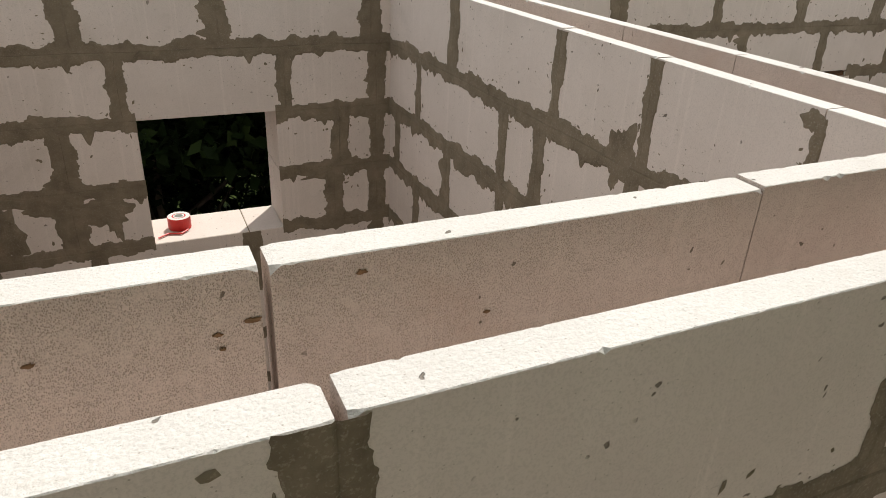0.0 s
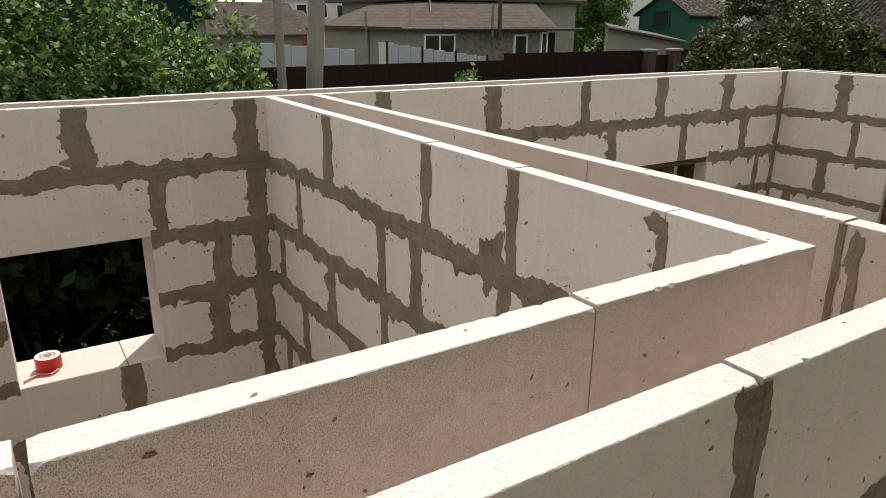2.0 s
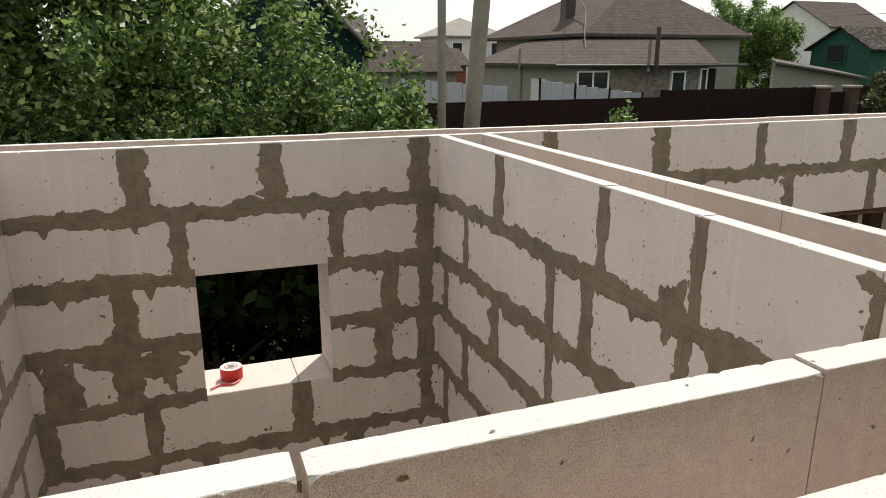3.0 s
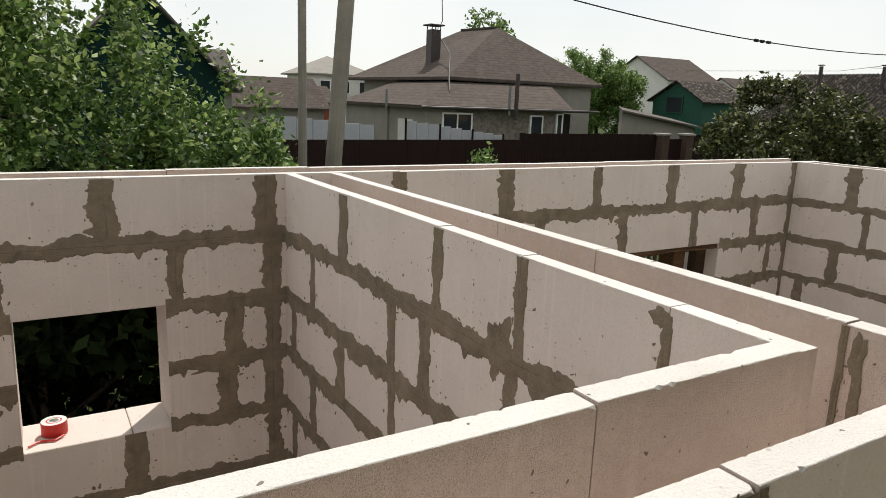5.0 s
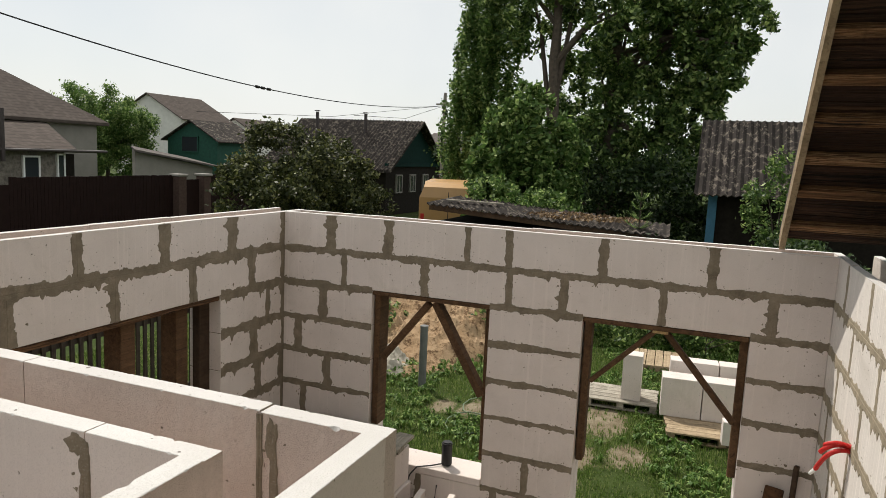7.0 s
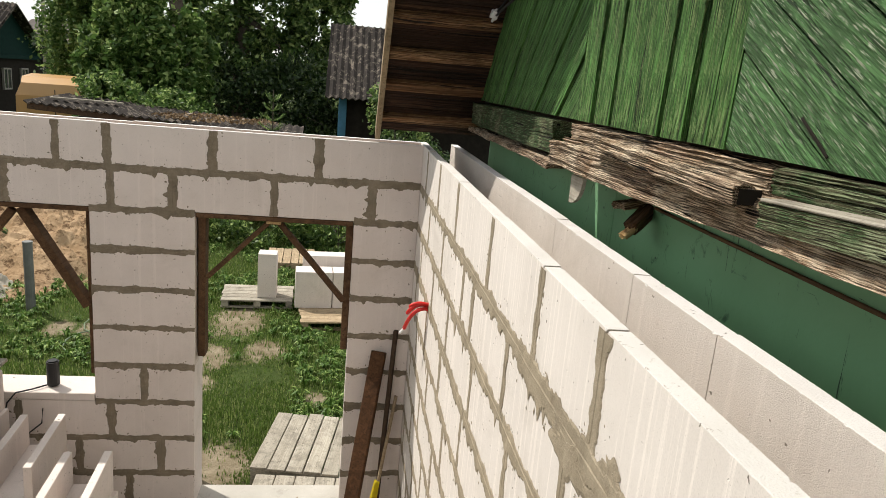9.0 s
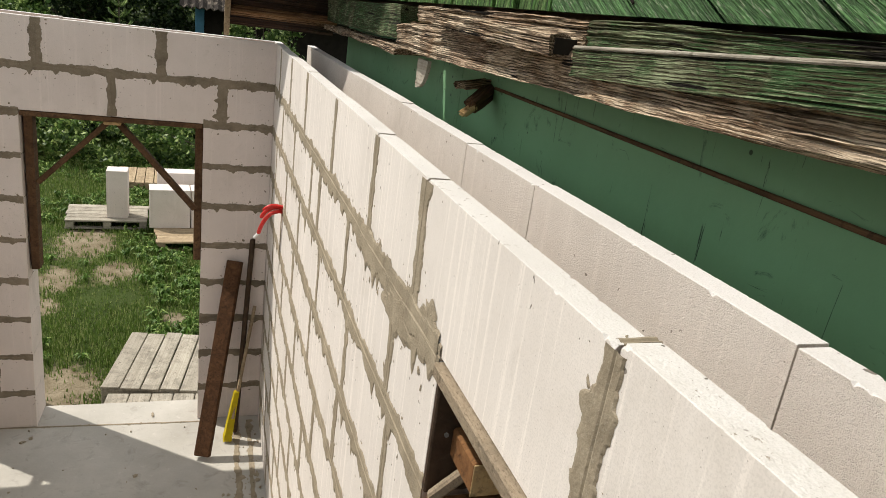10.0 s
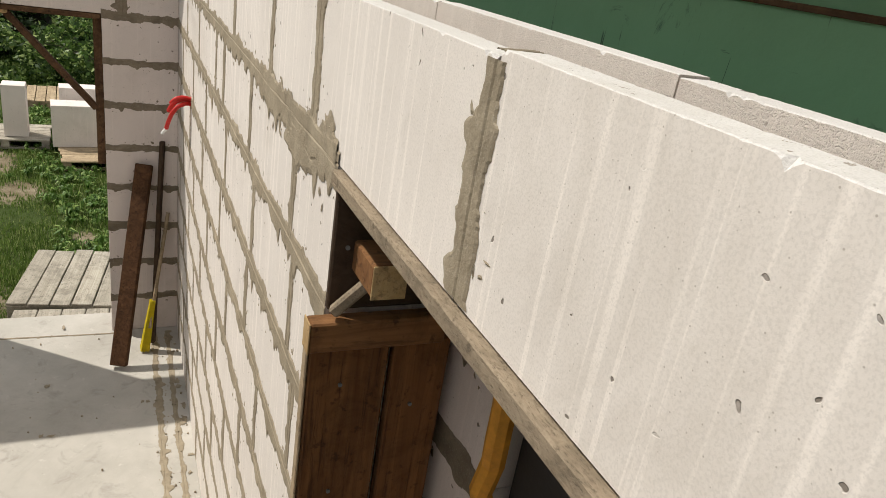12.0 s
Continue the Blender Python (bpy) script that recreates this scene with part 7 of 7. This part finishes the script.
gabled("far_house", "pale distant house with a grey gable roof", 53.0, 60.0, 49.0, 57.0, 5.4, 7.6, "x", M_WALL_WHITE, M_CLAY_ROOF)
gabled("far_house", "distant low house with a brown roof", 62.0, 70.0, 47.0, 53.0, 4.2, 5.9, "x", M_WALL_WHITE, M_CLAY_ROOF)
gabled("far_house", "distant red-walled building with a grey roof", 46.0, 54.0, 17.5, 22.0, 3.2, 4.6, "y", M_BRICK_RED, M_SLATE)
h = thing("far_house", "white two-storey distant house with a pale hipped roof", "house", (18.0, 50.0, GZ))
hl = lambda *p: tuple(Vector(p) - Vector((18.0, 50.0, GZ)))
part("wall", box_bm(hl(18.2, 50.0, GZ), hl(23.0, 55.0, 4.2), 0.0), M_WALL_WHITE, h)
q0, q1, q2, q3, top = (17.8, 49.7, 4.2), (23.4, 49.7, 4.2), (23.4, 55.4, 4.2), (17.8, 55.4, 4.2), (20.4, 52.5, 5.55)
for pts in ((q0, q1, top), (q1, q2, top), (q2, q3, top), (q3, q0, top)):
    slab_poly("roof", [hl(*p) for p in pts], 0.10, M_WALL_GREY, h)
for a in (18.9, 20.4, 21.9):
    far_window(h, hl(a, 49.93, 2.9), hl(a + 0.7, 49.998, 3.7), bars=0)
gabled("far_house", "low grey outbuilding with a brown roof", 9.0, 14.5, 38.0, 43.0, 2.2, 3.6, "x", M_WALL_GREY, M_CLAY_ROOF)
gabled("far_house", "low red-brick outbuilding with a brown roof", 13.0, 17.5, 44.0, 48.0, 2.4, 3.3, "x", M_BRICK_RED, M_CLAY_ROOF)
h, l = gabled("green_cottage", "dark green cottage with a brown slate roof behind shrubs", 1.2, 5.6, 23.0, 29.0, 3.2, 5.5, "y", M_GREEN_GABLE, M_SLATE, M_GREEN_GABLE, 0.35)
h, l = gabled("far_house", "cottage with a brown corrugated roof behind shrubs", 1.5, 7.6, 30.0, 34.0, 3.0, 4.4, "x", M_WALL_GREY, M_SLATE)

# low shed roof, old house and van to the east
t = thing("low_shed", "low shed with a mossy slate roof strewn with leaves", "shed", (16.0, 6.4, GZ))
T = Vector((16.0, 6.4, GZ))
part("wall", box_bm(Vector((16.2, 3.1, GZ)) - T, Vector((18.4, 8.2, 1.40)) - T), M_DARK_LOG, t)
corrugated("roof_sheet", Vector((15.9, 8.45, 1.81)) - T, Vector((15.9, 2.9, 1.46)) - T, Vector((18.7, 8.6, 1.86)) - T, t, M_SLATE_DARK, 32, 0.025)
part("fascia", beam_bm(Vector((15.95, 8.4, 1.72)) - T, Vector((15.95, 2.9, 1.37)) - T, 0.03, 0.12), M_DARK_WOOD, t)
v1, f1 = foliage([(17.0, 5.0, 1.67, 1.0, 1.3, 0.02)], 900, 0.09, 5)
np_mesh("leaf_litter", v1 - np.array(T), f1, leaf_material("dead_leaf", (0.10, 0.06, 0.03), (0.22, 0.15, 0.08), (0.3, 0.2, 0.1), 0.1), t)
part("loose_board", beam_bm(Vector((16.6, 8.2, 1.88)) - T, Vector((17.4, 7.0, 1.82)) - T, 0.18, 0.03), M_GREY_WOOD, t)
t = thing("board_pile", "pile of grey boards leaning by a shed", "boards", (16.9, 4.4, GZ))
for i in range(5):
    part("board", beam_bm((0, 0.1 * i, 0.2), (0.3, 0.5 + 0.12 * i, 1.95 - 0.05 * i), 0.14, 0.025), M_GREY_WOOD, t)
t = thing("old_house", "old dark timber house with a patchy slate roof", "house", (20.0, 2.3, GZ))
T = Vector((20.0, 2.3, GZ))
part("wall", box_bm(Vector((20.5, -5.0, GZ)) - T, Vector((26, 2.2, 2.4)) - T), M_DARK_LOG, t)
corrugated("roof_sheet", Vector((19.9, 2.6, 2.25)) - T, Vector((19.9, -5.4, 2.25)) - T, Vector((22.4, 2.6, 4.3)) - T, t, M_SLATE_DARK, 44, 0.035)
slab_poly("roof", [Vector(p) - T for p in ((22.4, 2.6, 4.3), (22.4, -5.4, 4.3), (26.5, -5.4, 2.2), (26.5, 2.6, 2.2))], 0.06, M_SLATE, t)
part("corner_post", box_bm(Vector((20.40, 2.02, GZ)) - T, Vector((20.62, 2.24, 2.3)) - T, 0.01), M_BLUE, t, "blue painted corner post")

# van
def van(at, rz):
    t = thing("van", "orange high-roofed delivery van parked by trees", "van", at, rz)
    bm = bmesh.new()
    prof = [(0, 0.45), (0, 1.9), (0.12, 2.25), (0.5, 2.42), (3.6, 2.42), (4.1, 2.2), (4.6, 1.5), (5.3, 1.2), (5.5, 0.9), (5.5, 0.45)]
    rings = []
    for y, inset in ((-0.95, 0.10), (-0.99, 0.02), (-0.99, 0.0), (0.99, 0.0), (0.99, 0.02), (0.95, 0.10)):
        ring = []
        for px, pz in prof:
            k_ = 0.14 if pz > 2.0 else 0.0
            ring.append(bm.verts.new((px + (inset if px < 1 else -inset), y * (1 - k_), pz - inset * 0.3 if pz > 1 else pz)))
        rings.append(ring)
    for a, b in zip(rings, rings[1:]):
        for j in range(len(prof)):
            bm.faces.new((a[j], a[(j + 1) % len(prof)], b[(j + 1) % len(prof)], b[j]))
    bm.faces.new(rings[0][::-1])
    bm.faces.new(rings[-1])
    bmesh.ops.recalc_face_normals(bm, faces=bm.faces)
    part("body", bm, M_VAN, t)
    part("door_seam", box_bm((-0.008, -0.012, 0.5), (0.004, 0.012, 2.1), 0.0), M_BLACK, t)
    for yy in (-0.995, 0.985):
        part("side_rail", box_bm((0.4, yy, 1.25), (4.0, yy + 0.012, 1.31), 0.0), M_BLACK, t)
    for wx in (0.95, 4.5):
        for wy in (-0.9, 0.7):
            w = part("wheel", tube_bm([(wx, wy, 0.34), (wx, wy + 0.2, 0.34)], 0.34, 20), M_BLACK, t)
            part("rim", tube_bm([(wx, wy - 0.005, 0.34), (wx, wy + 0.205, 0.34)], 0.2, 16), M_STEEL, w)
    part("bumper", box_bm((-0.08, -0.95, 0.4), (0.02, 0.95, 0.6), 0.02), M_BLACK, t)
    for yy in (-0.93, 0.81):
        part("tail_lamp", box_bm((-0.015, yy, 0.9), (0.01, yy + 0.12, 1.35), 0.0), M_RED, t)
    return t


van((22.6, 10.45, GZ - 0.05), 18)
